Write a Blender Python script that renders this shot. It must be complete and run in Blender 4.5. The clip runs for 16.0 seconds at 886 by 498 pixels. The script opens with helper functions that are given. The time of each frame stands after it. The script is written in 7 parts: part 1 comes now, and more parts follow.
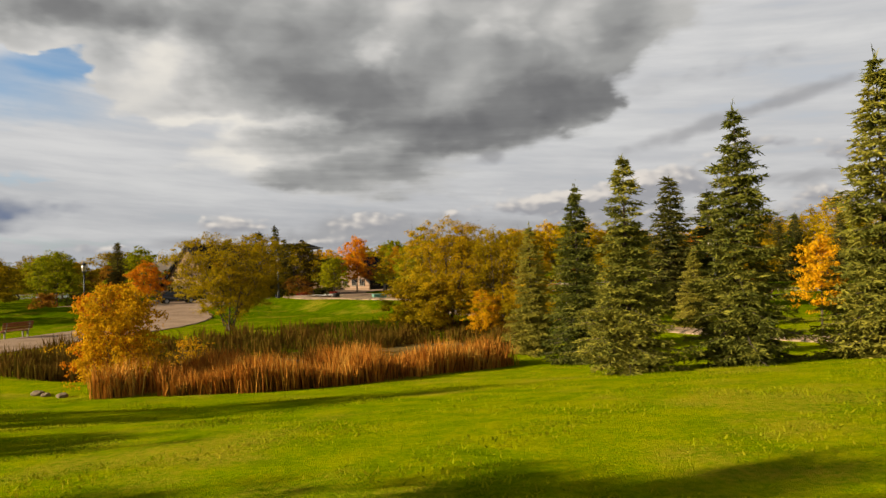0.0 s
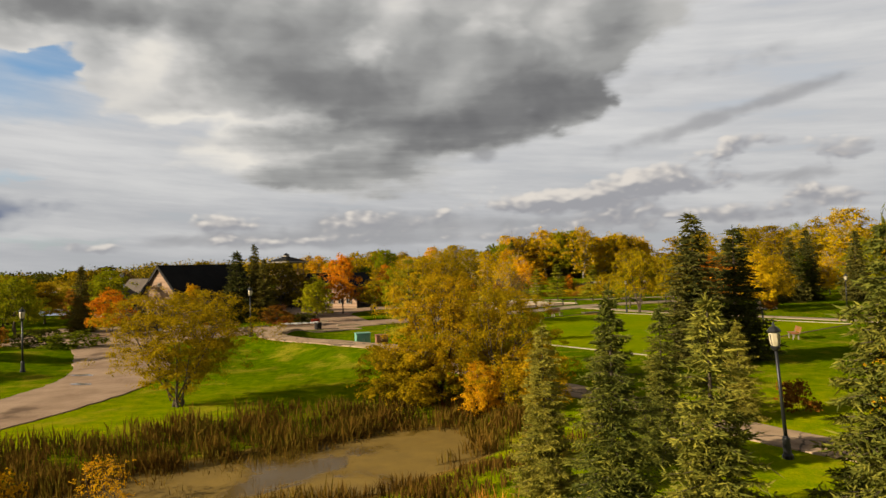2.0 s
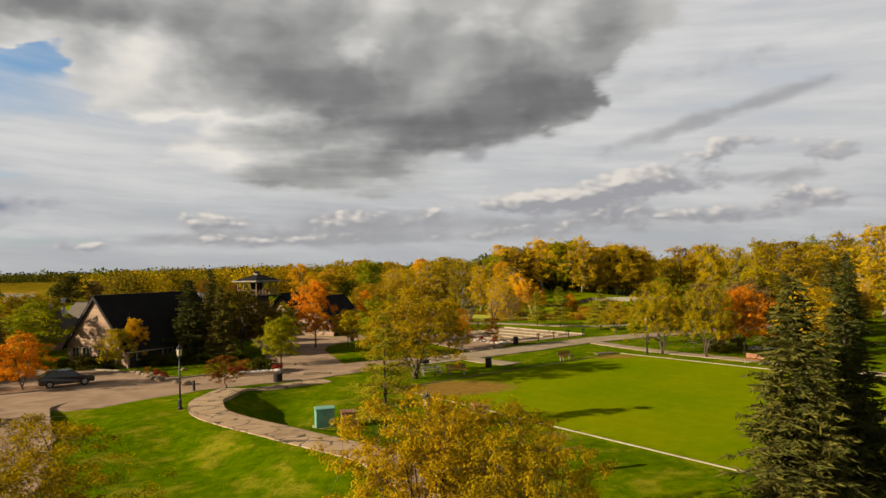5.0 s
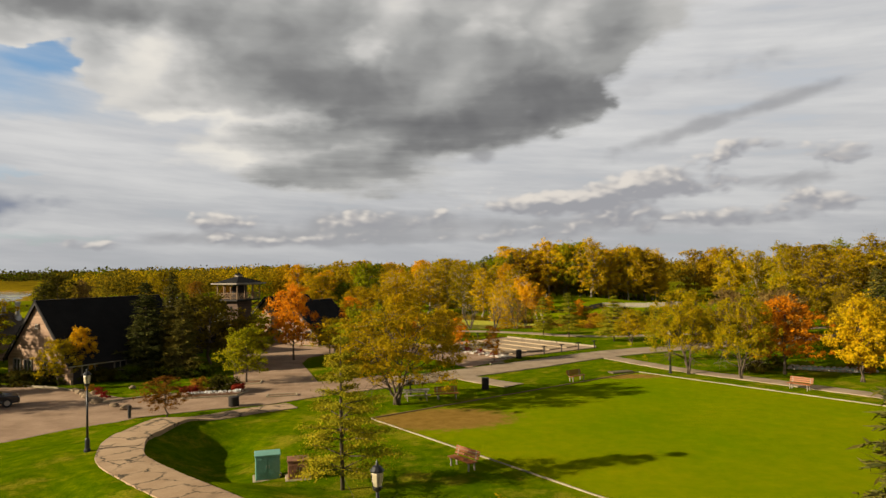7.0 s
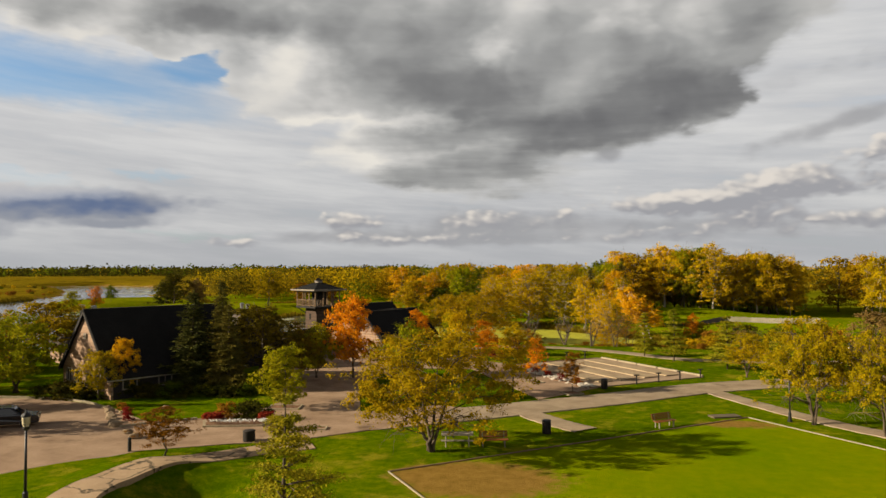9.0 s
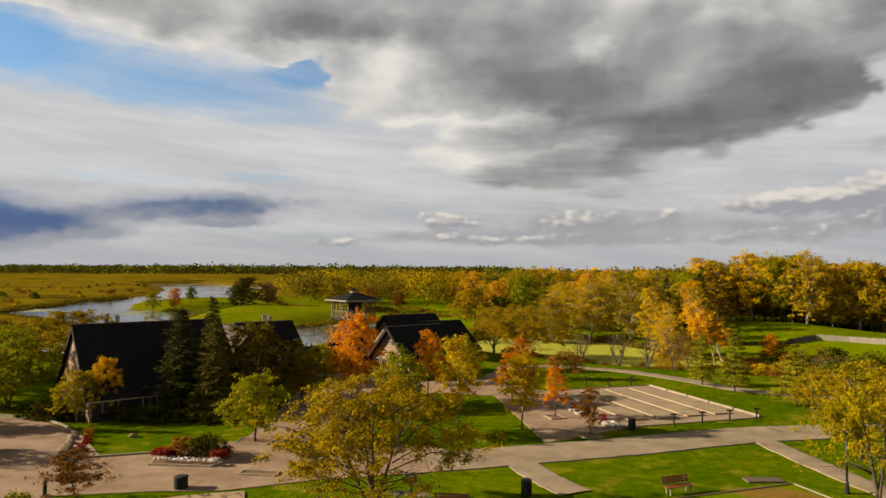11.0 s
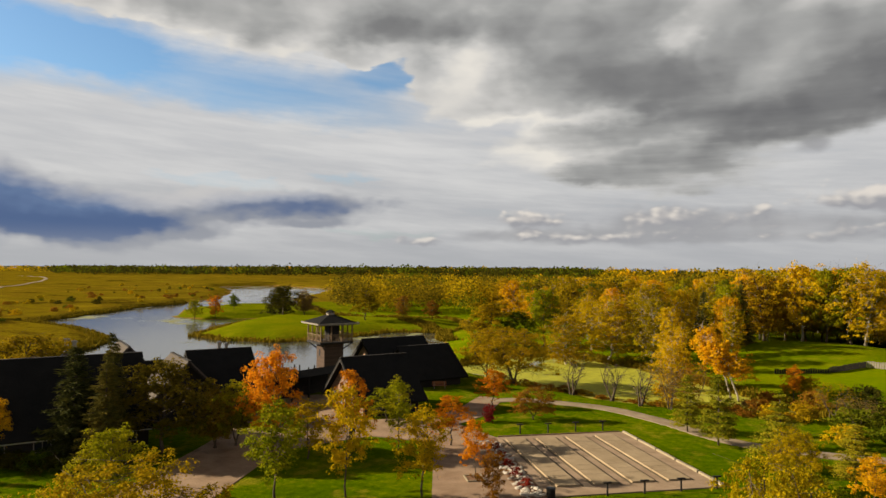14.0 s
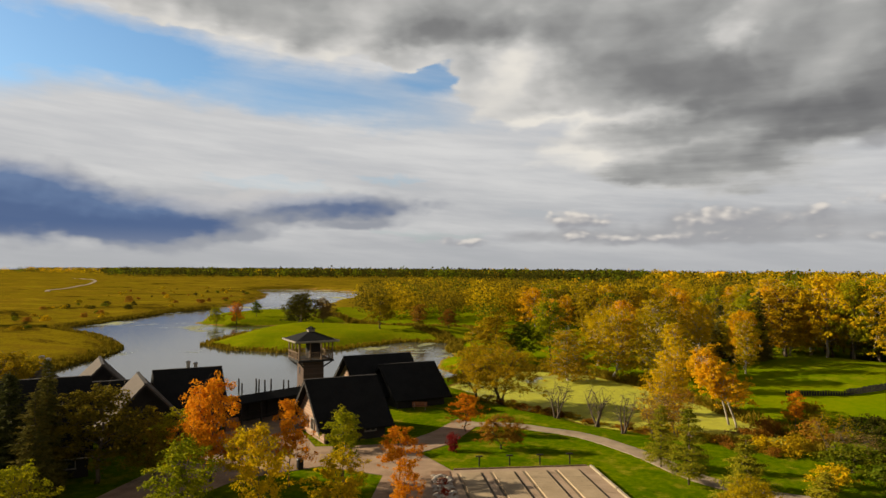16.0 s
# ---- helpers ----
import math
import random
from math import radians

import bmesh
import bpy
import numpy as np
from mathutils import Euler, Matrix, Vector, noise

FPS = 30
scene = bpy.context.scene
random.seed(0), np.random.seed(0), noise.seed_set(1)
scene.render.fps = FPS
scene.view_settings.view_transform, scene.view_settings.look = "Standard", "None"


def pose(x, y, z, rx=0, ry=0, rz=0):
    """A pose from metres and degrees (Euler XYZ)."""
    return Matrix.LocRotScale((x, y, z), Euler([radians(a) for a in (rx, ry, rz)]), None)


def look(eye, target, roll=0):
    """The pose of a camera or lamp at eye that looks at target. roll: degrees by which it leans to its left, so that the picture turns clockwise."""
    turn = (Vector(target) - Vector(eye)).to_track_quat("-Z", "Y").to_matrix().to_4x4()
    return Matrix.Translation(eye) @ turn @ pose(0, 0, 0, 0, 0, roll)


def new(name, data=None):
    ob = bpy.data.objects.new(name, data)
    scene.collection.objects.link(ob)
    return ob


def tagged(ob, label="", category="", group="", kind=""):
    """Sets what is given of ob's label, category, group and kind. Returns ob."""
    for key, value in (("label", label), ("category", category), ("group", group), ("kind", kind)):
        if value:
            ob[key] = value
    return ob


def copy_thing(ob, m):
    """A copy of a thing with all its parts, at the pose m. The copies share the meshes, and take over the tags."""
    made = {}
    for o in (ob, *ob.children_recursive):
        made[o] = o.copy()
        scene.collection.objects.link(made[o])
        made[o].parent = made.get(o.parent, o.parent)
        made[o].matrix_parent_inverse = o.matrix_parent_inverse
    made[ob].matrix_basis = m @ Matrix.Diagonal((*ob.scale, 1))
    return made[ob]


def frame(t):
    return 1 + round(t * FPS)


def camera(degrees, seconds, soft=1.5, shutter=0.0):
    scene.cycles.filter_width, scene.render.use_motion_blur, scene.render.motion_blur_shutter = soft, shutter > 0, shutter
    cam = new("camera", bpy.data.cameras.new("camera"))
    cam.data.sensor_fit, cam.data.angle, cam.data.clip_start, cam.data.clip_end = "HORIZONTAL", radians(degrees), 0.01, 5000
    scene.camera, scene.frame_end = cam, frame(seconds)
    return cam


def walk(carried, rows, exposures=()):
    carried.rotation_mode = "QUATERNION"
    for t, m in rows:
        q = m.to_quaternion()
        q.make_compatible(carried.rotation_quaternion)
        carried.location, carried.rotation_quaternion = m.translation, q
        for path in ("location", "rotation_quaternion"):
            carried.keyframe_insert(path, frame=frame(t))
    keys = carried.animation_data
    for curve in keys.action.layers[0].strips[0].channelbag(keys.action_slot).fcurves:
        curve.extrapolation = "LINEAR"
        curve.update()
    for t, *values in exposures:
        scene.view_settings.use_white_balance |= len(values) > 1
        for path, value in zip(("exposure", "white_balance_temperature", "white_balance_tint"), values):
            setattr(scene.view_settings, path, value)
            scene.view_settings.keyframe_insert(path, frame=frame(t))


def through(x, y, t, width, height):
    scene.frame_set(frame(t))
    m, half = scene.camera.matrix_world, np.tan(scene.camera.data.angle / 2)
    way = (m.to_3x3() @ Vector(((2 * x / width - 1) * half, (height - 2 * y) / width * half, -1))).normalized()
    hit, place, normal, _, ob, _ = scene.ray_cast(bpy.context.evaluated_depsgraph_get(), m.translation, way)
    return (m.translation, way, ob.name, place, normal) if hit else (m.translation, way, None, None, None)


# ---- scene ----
cam = camera(65.26, 16.0)
# seconds, eye, target, roll
PATH = [
    (0, (0.00, 0.00, 3.07), (0.000, 19.991, 3.675), -1.64),
    (0.5, (0.10, 1.22, 3.70), (0.137, 21.214, 4.282), -1.75),
    (1, (0.15, 2.64, 4.50), (0.244, 22.635, 5.082), -1.76),
    (1.5, (0.20, 4.26, 5.33), (0.358, 24.252, 5.891), -1.71),
    (2, (0.30, 6.04, 6.15), (0.511, 26.034, 6.699), -1.74),
    (2.5, (0.40, 7.97, 6.98), (0.653, 27.961, 7.522), -1.80),
    (3, (0.49, 9.99, 7.84), (0.786, 29.985, 8.369), -1.77),
    (3.5, (0.56, 12.11, 8.68), (0.909, 32.105, 9.206), -1.72),
    (4, (0.62, 14.33, 9.42), (1.028, 34.316, 9.941), -1.71),
    (6.5, (1.52, 26.49, 9.75), (2.094, 46.470, 10.290), -1.34),
    (7, (2.35, 28.80, 9.87), (2.643, 48.785, 10.427), -1.11),
    (7.5, (3.32, 31.11, 10.08), (3.065, 51.097, 10.653), -0.92),
    (8, (4.45, 33.42, 10.36), (3.253, 53.377, 10.945), -0.68),
    (8.5, (5.74, 35.68, 10.69), (3.496, 55.545, 11.285), -0.43),
    (9, (7.15, 37.89, 11.02), (3.916, 57.622, 11.619), -0.23),
    (9.5, (8.62, 40.12, 11.36), (4.544, 59.688, 11.954), -0.06),
    (10, (10.14, 42.34, 11.71), (5.344, 61.744, 12.305), 0.13),
    (12.5, (18.73, 52.83, 14.06), (11.534, 71.489, 14.618), 0.31),
    (13, (20.41, 54.68, 14.57), (12.885, 73.202, 15.116), 0.28),
    (13.5, (22.09, 56.46, 15.04), (14.236, 74.848, 15.588), 0.28),
    (14, (23.74, 58.19, 15.50), (15.578, 76.439, 16.052), 0.32),
    (14.5, (25.35, 59.87, 15.99), (16.881, 77.984, 16.538), 0.33),
    (15, (26.88, 61.52, 16.49), (18.107, 79.487, 17.030), 0.34),
    (15.5, (28.31, 63.14, 16.96), (19.243, 80.959, 17.515), 0.35),
    (16, (29.69, 64.75, 17.42), (20.340, 82.419, 17.997), 0.30),
]
walk(cam, [(t, look(eye, target, roll)) for t, eye, target, roll in PATH])

# ---- sky and sun ----
SUN_TO = Vector((-0.90, -0.25, 0.362)).normalized()
sun = new("sun", bpy.data.lights.new("sun", "SUN"))
sun.data.energy, sun.data.angle, sun.data.color = 5.0, radians(0.55), (1.0, 0.86, 0.64)
sun.matrix_world = look(SUN_TO * 100, (0, 0, 0))

scene.view_settings.exposure = 1.1

world = bpy.data.worlds.new("sky")
scene.world = world
world.use_nodes = True
WT = world.node_tree
WT.nodes.clear()


class Graph:
    """Short forms for wiring shader nodes."""

    def __init__(self, tree):
        self.tree = tree

    def node(self, kind):
        return self.tree.nodes.new(kind)

    def put(self, socket, value):
        if isinstance(value, bpy.types.NodeSocket):
            self.tree.links.new(value, socket)
        elif value is not None:
            socket.default_value = value

    def math(self, op, a, b=None, c=None, clamp=False):
        n = self.node("ShaderNodeMath")
        n.operation, n.use_clamp = op, clamp
        for s, v in zip(n.inputs, (a, b, c)):
            self.put(s, v)
        return n.outputs[0]

    def vec(self, op, a, b=None, out=0):
        n = self.node("ShaderNodeVectorMath")
        n.operation = op
        self.put(n.inputs[0], a)
        self.put(n.inputs[1], b)
        return n.outputs[out]

    def join(self, x, y, z=0.0):
        n = self.node("ShaderNodeCombineXYZ")
        for s, v in zip(n.inputs, (x, y, z)):
            self.put(s, v)
        return n.outputs[0]

    def noise(self, vector, scale, detail=4.0, rough=0.55, distort=0.0, color=False):
        n = self.node("ShaderNodeTexNoise")
        self.put(n.inputs["Vector"], vector)
        self.put(n.inputs["Scale"], scale)
        n.inputs["Detail"].default_value, n.inputs["Roughness"].default_value = detail, rough
        n.inputs["Distortion"].default_value = distort
        return n.outputs[1 if color else 0]

    def cells(self, vector, scale):
        n = self.node("ShaderNodeTexVoronoi")
        n.feature = "SMOOTH_F1"
        self.put(n.inputs["Vector"], vector)
        n.inputs["Scale"].default_value, n.inputs["Smoothness"].default_value = scale, 0.7
        return n.outputs["Distance"]

    def smooth(self, value, low, high, a=0.0, b=1.0):
        n = self.node("ShaderNodeMapRange")
        n.interpolation_type = "SMOOTHSTEP"
        self.put(n.inputs[0], value)
        for k, v in zip((1, 2, 3, 4), (low, high, a, b)):
            self.put(n.inputs[k], v)
        return n.outputs[0]

    def mix(self, t, a, b, mode="MIX"):
        n = self.node("ShaderNodeMix")
        n.data_type, n.blend_type = "RGBA", mode
        self.put(n.inputs[0], t)
        for s, v in ((n.inputs[6], a), (n.inputs[7], b)):
            self.put(s, (*v, 1) if isinstance(v, tuple) and len(v) == 3 else v)
        return n.outputs[2]

    def ramp(self, t, *stops):
        n = self.node("ShaderNodeValToRGB")
        self.put(n.inputs[0], t)
        while len(n.color_ramp.elements) < len(stops):
            n.color_ramp.elements.new(0.5)
        for e, (p, c) in zip(n.color_ramp.elements, stops):
            e.position, e.color = p, (*c, 1)
        return n.outputs[0]


W = Graph(WT)
way = W.node("ShaderNodeTexCoord").outputs["Generated"]
parts_of_way = W.node("ShaderNodeSeparateXYZ")
W.put(parts_of_way.inputs[0], way)
dx, dy, dz = parts_of_way.outputs
az = W.math("ARCTAN2", dx, dy)
el = W.math("ARCSINE", dz)
flat = W.join(az, W.math("MULTIPLY", el, 2.1))
swirl = W.vec("SUBTRACT", W.noise(flat, 6.0, 4.0, 0.55, color=True), (0.5, 0.5, 0.5))
fine = W.vec("SUBTRACT", W.noise(flat, 22.0, 3.0, 0.5, color=True), (0.5, 0.5, 0.5))
shift = W.vec("ADD", W.vec("MULTIPLY", swirl, (0.09, 0.05, 0)), W.vec("MULTIPLY", fine, (0.055, 0.03, 0)))
spot = W.vec("ADD", W.join(az, el), shift)
calm = W.vec("ADD", W.join(az, el), W.vec("ADD", W.vec("MULTIPLY", swirl, (0.03, 0.012, 0)), W.vec("MULTIPLY", fine, (0.022, 0.014, 0))))


def puffs(*rows, soft=False, at=spot):
    """The sum of soft cloud patches, and which parts of them face up and towards the sun: rows of azimuth, elevation, with half width, half height, weight and lean."""
    total, top = 0.0, 0.0
    for a, e, ra, re, weight, lean in rows:
        off = W.vec("SUBTRACT", at, (a, e, 0))
        c, s = math.cos(lean), math.sin(lean)
        along = W.vec("DOT_PRODUCT", off, (c / ra, s / ra, 0), out=1)
        across = W.vec("DOT_PRODUCT", off, (-s / re, c / re, 0), out=1)
        r2 = W.math("MULTIPLY_ADD", along, along, W.math("MULTIPLY", across, across))
        here = W.math("EXPONENT", W.math("MULTIPLY", r2 if soft else W.math("MULTIPLY", r2, r2), -0.7))
        total = W.math("MULTIPLY_ADD", here, weight, total)
        top = W.math("MULTIPLY_ADD", here, W.math("MULTIPLY_ADD", along, -0.45, across), top)
    return total, top

# bodies of cloud, the dark bellies and gleaming edges among them, and the gaps of blue
heap = puffs(
    (-0.190, 0.321, 0.266, 0.111, 1.00, 0.00), (0.004, 0.211, 0.209, 0.057, 0.95, 0.05), (0.111, 0.289, 0.185, 0.089, 1.00, 0.20),
    (0.232, 0.339, 0.139, 0.058, 1.00, 0.10), (-0.189, 0.421, 0.623, 0.075, 1.00, 0.00), (-0.192, 0.160, 0.152, 0.036, 0.85, 0.00),
    (-0.104, 0.124, 0.139, 0.028, 0.85, 0.00), (-0.374, 0.280, 0.082, 0.061, 0.90, 0.00), (-0.639, 0.348, 0.244, 0.047, 1.00, -0.05),
    (-0.549, 0.303, 0.036, 0.024, 0.80, 0.00), (-0.850, 0.351, 0.067, 0.028, 0.80, 0.00), (-1.087, 0.374, 0.231, 0.043, 0.80, 0.00),
    (0.198, 0.227, 0.064, 0.025, 0.80, 0.10),
)[0]
small, small_top = puffs(
    (0.317, 0.104, 0.088, 0.019, 0.95, 0.05), (0.414, 0.150, 0.043, 0.016, 0.95, 0.05), (0.538, 0.135, 0.036, 0.018, 0.95, 0.00),
    (0.124, 0.092, 0.081, 0.019, 0.95, 0.00), (0.500, 0.082, 0.028, 0.009, 0.85, 0.00), (-0.301, 0.068, 0.041, 0.017, 0.85, 0.00),
    (0.249, 0.065, 0.061, 0.011, 0.80, 0.00), (-0.064, 0.069, 0.098, 0.015, 0.80, 0.00), (0.30, 0.118, 0.05, 0.012, 0.70, 0.10),
    (0.20, 0.088, 0.05, 0.010, 0.80, 0.00), (0.408, 0.061, 0.082, 0.010, 0.75, 0.00), (-0.451, 0.039, 0.040, 0.007, 0.75, 0.00),
    (0.131, 0.047, 0.128, 0.008, 0.70, 0.00), (-0.209, 0.044, 0.094, 0.007, 0.65, 0.00), (0.542, 0.072, 0.036, 0.011, 0.85, 0.00),
    soft=True, at=calm,
)
belly = puffs(
    (-0.191, 0.276, 0.107, 0.040, 1.00, 0.00), (-0.315, 0.321, 0.125, 0.037, 0.55, 0.00), (0.031, 0.341, 0.104, 0.041, 0.65, 0.00),
    (0.086, 0.228, 0.141, 0.036, 1.00, 0.20), (0.198, 0.230, 0.072, 0.033, 1.00, 0.10), (-0.030, 0.188, 0.133, 0.024, 0.95, 0.05),
    (-0.120, 0.127, 0.130, 0.021, 0.90, 0.00), (0.307, 0.310, 0.062, 0.030, 0.50, 0.00), (-0.078, 0.247, 0.059, 0.045, 0.60, 0.00),
    (-0.470, 0.335, 0.118, 0.017, 0.60, 0.00), (-0.638, 0.337, 0.218, 0.019, 0.50, -0.05), (-0.418, 0.366, 0.122, 0.024, 0.55, 0.00),
    (-0.255, 0.194, 0.078, 0.008, 0.35, 0.00),
    soft=True,
)[0]
gleam = puffs(
    (-0.350, 0.245, 0.085, 0.095, 0.35, 0.00), (-0.410, 0.272, 0.036, 0.048, 0.55, 0.00), (-0.352, 0.206, 0.074, 0.012, 1.00, 0.00), (-0.192, 0.214, 0.089, 0.009, 0.80, 0.00),
    (-0.293, 0.156, 0.061, 0.015, 1.00, 0.00), (-0.128, 0.173, 0.082, 0.006, 0.50, 0.00), (-0.085, 0.304, 0.027, 0.023, 0.85, 0.00),
    (0.169, 0.341, 0.063, 0.036, 0.60, 0.00), (-0.255, 0.108, 0.101, 0.007, 0.45, 0.00), (-0.747, 0.306, 0.102, 0.014, 1.00, -0.10),
    (-0.549, 0.301, 0.039, 0.019, 1.00, 0.00), (-0.857, 0.340, 0.052, 0.021, 0.90, 0.00), (-0.360, 0.283, 0.059, 0.053, 0.70, 0.00),
    (-0.096, 0.311, 0.038, 0.022, 0.30, 0.00),
    soft=True,
)[0]
blue_gap = puffs(
    (-0.993, 0.282, 0.164, 0.045, 0.85, 0.00), (-0.746, 0.259, 0.241, 0.039, 0.85, -0.13), (-0.488, 0.279, 0.072, 0.034, 0.90, 0.00),
    (-1.161, 0.262, 0.148, 0.057, 0.80, 0.00), (-0.699, 0.113, 0.124, 0.008, 0.35, -0.10), (-0.559, 0.131, 0.054, 0.005, 0.30, 0.00),
    (-0.510, 0.055, 0.088, 0.005, 0.25, 0.00),
)[0]
slate = puffs(
    (-0.985, 0.076, 0.140, 0.030, 1.05, -0.12), (-1.160, 0.080, 0.130, 0.036, 1.10, 0.00), (-0.636, 0.089, 0.119, 0.016, 0.60, 0.05),
    (-0.866, 0.057, 0.076, 0.012, 0.70, 0.00),
    soft=True,
)[0]
slate_cloud, slate_top = puffs(
    (-0.985, 0.078, 0.140, 0.038, 1.10, -0.12), (-1.160, 0.080, 0.130, 0.038, 1.05, 0.00), (-0.710, 0.090, 0.090, 0.014, 0.80, 0.00), (-0.636, 0.089, 0.135, 0.022, 0.80, 0.05),
    (-0.866, 0.064, 0.096, 0.018, 0.85, 0.00), (-0.866, 0.037, 0.041, 0.011, 0.95, 0.00), (-0.604, 0.063, 0.040, 0.007, 0.80, 0.00),
    (-0.780, 0.046, 0.037, 0.007, 0.80, 0.00),
    soft=True, at=calm,
)

grey_band = puffs((0.425, 0.196, 0.150, 0.013, 0.90, 0.22), (0.072, 0.161, 0.022, 0.012, 0.95, 0.00), (-0.064, 0.069, 0.13, 0.018, 0.70, 0.00), (0.22, 0.060, 0.22, 0.012, 0.75, 0.00),
                  (0.36, 0.250, 0.20, 0.020, 0.45, 0.15), (-0.30, 0.050, 0.16, 0.010, 0.55, 0.00), (0.50, 0.105, 0.10, 0.010, 0.60, 0.00), (0.0, 0.042, 0.30, 0.008, 0.60, 0.00), soft=True, at=calm)[0]

bent = W.vec("ADD", W.join(az, W.math("MULTIPLY", el, 1.45)), W.vec("MULTIPLY", swirl, (0.10, 0.10, 0)))


def billow(at):
    """Rounded heaps, large and small."""
    big = W.math("MULTIPLY_ADD", W.cells(at, 7.0), -0.5, 0.25)
    mid = W.math("MULTIPLY_ADD", W.cells(at, 19.0), -0.42, 0.19)
    wisps = W.math("MULTIPLY_ADD", W.cells(at, 48.0), -0.26, 0.11)
    soft = W.math("MULTIPLY_ADD", W.noise(at, 7.0, 4.5, 0.52), 0.9, -0.45)
    return W.math("ADD", W.math("ADD", big, mid), W.math("ADD", soft, wisps))


lumps = billow(bent)
puffy = W.vec("ADD", W.join(az, W.math("MULTIPLY", el, 1.8)), W.vec("MULTIPLY", fine, (0.020, 0.020, 0)))


def heads(at):
    """Cauliflower heads of the small clouds."""
    return W.math("ADD", W.math("MULTIPLY_ADD", W.cells(at, 30.0), -0.95, 0.36), W.math("MULTIPLY_ADD", W.cells(at, 75.0), -0.5, 0.19))


tufts = heads(puffy)
tuft_lit = W.math("SUBTRACT", tufts, heads(W.vec("ADD", puffy, (-0.007, 0.011, 0))))
folds = W.math("MULTIPLY_ADD", W.cells(bent, 5.0), -0.7, W.math("MULTIPLY", W.cells(bent, 12.0), -0.40))
bent_up = W.vec("ADD", bent, (-0.026, 0.040, 0))
folds_up = W.math("MULTIPLY_ADD", W.cells(bent_up, 5.0), -0.7, W.math("MULTIPLY", W.cells(bent_up, 12.0), -0.40))
swell = W.math("SUBTRACT", folds, folds_up)
relief = W.math("SUBTRACT", lumps, billow(W.vec("ADD", bent, (-0.014, 0.022, 0))))
streaks = W.noise(W.join(W.math("MULTIPLY", az, 0.55), W.math("MULTIPLY_ADD", az, 0.35, W.math("MULTIPLY", el, 4.6))), 6.0, 6.0, 0.58)
# overhead and behind, out of view, an added broken grey cover goes on
cover = W.smooth(el, 0.37, 0.55)
body = W.math("ADD", W.math("MAXIMUM", heap, W.math("MULTIPLY", cover, 0.9)), W.math("MULTIPLY", lumps, 0.50))
east = W.smooth(az, -0.25, 0.15)
bands = W.noise(W.join(W.math("MULTIPLY", az, 0.9), W.math("MULTIPLY", el, 9.0)), 5.0, 5.0, 0.55)
hang = W.smooth(el, 0.12, 0.24, 1.0, 0.0)
body = W.math("MULTIPLY_ADD", W.math("MULTIPLY", W.math("SUBTRACT", bands, 0.5), hang), 1.0, body)
dens = W.smooth(body, 0.30, W.math("MULTIPLY_ADD", hang, 0.36, W.math("MULTIPLY_ADD", east, 0.26, 0.56)))

nishita = W.node("ShaderNodeTexSky")
nishita.sky_type, nishita.sun_disc = "NISHITA", False
nishita.sun_elevation, nishita.sun_rotation = math.asin(SUN_TO.z), math.atan2(SUN_TO.x, SUN_TO.y)
blue = W.mix(1.0, nishita.outputs[0], (0.088, 0.119, 0.142), "MULTIPLY")
veil_col = W.mix(W.smooth(el, 0.0, 0.22), (0.44, 0.445, 0.455), (0.60, 0.60, 0.605))
veil_col = W.mix(W.smooth(streaks, 0.35, 0.7), W.mix(0.20, veil_col, (0.32, 0.34, 0.38)), W.mix(0.45, veil_col, (0.76, 0.75, 0.73)))
veil = W.math("SUBTRACT", W.math("MULTIPLY_ADD", streaks, 0.9, 0.62), W.math("MULTIPLY", blue_gap, 0.98), clamp=True)
sky = W.mix(veil, blue, veil_col)

grain = W.noise(bent, 6.0, 2.5, 0.42)
low_part = W.smooth(el, 0.14, 0.27, 1.0, 0.25)
shade = W.math("MULTIPLY_ADD", W.math("SUBTRACT", W.smooth(belly, 0.0, 1.7), W.smooth(W.math("MULTIPLY_ADD", lumps, 0.6, gleam), 0.0, 1.5)), 0.40, 0.44)
shade = W.math("MULTIPLY_ADD", W.math("SUBTRACT", grain, 0.5), 0.42, shade)
shade = W.math("MULTIPLY_ADD", W.math("MULTIPLY", W.math("SUBTRACT", bands, 0.5), low_part), 0.55, shade)
shade = W.math("MULTIPLY_ADD", swell, -0.85, W.math("MULTIPLY_ADD", relief, -0.20, shade))
# the thinner flanks let the light through towards the sun
thin = W.math("MULTIPLY", W.smooth(body, 0.45, 1.25, 1.0, 0.0), W.math("SUBTRACT", 1.0, east))
shade = W.math("MULTIPLY_ADD", thin, -0.16, shade)
# the unseen cover overhead is kept dark to weaken the skylight
shade = W.math("MAXIMUM", shade, W.math("MULTIPLY", W.smooth(el, 0.46, 0.66), W.math("MULTIPLY_ADD", grain, 0.5, 0.75)))
heap_col = W.ramp(shade, (0.0, (0.80, 0.76, 0.69)), (0.22, (0.60, 0.585, 0.56)), (0.5, (0.36, 0.36, 0.35)), (0.75, (0.20, 0.20, 0.20)), (1.0, (0.12, 0.12, 0.125)))
sky = W.mix(W.math("MULTIPLY", dens, 0.97), sky, heap_col)


def low_cloud(under, total, top, lit_col, base_col, amount, curls):
    """Small heaps: lit on top and towards the sun, grey below."""
    thick = W.math("MULTIPLY_ADD", W.math("MULTIPLY_ADD", lumps, 0.7, W.math("MULTIPLY", tufts, curls)), W.smooth(total, 0.03, 0.35), total)
    lit = W.math("MULTIPLY_ADD", tuft_lit, 1.1 * curls, W.math("MULTIPLY_ADD", top, 0.60, W.math("MULTIPLY_ADD", grain, 0.5, -0.27)))
    col = W.mix(W.smooth(lit, -0.20, 0.55), base_col, lit_col)
    return W.mix(W.math("MULTIPLY", W.smooth(thick, 0.26, 0.80), amount), under, col)


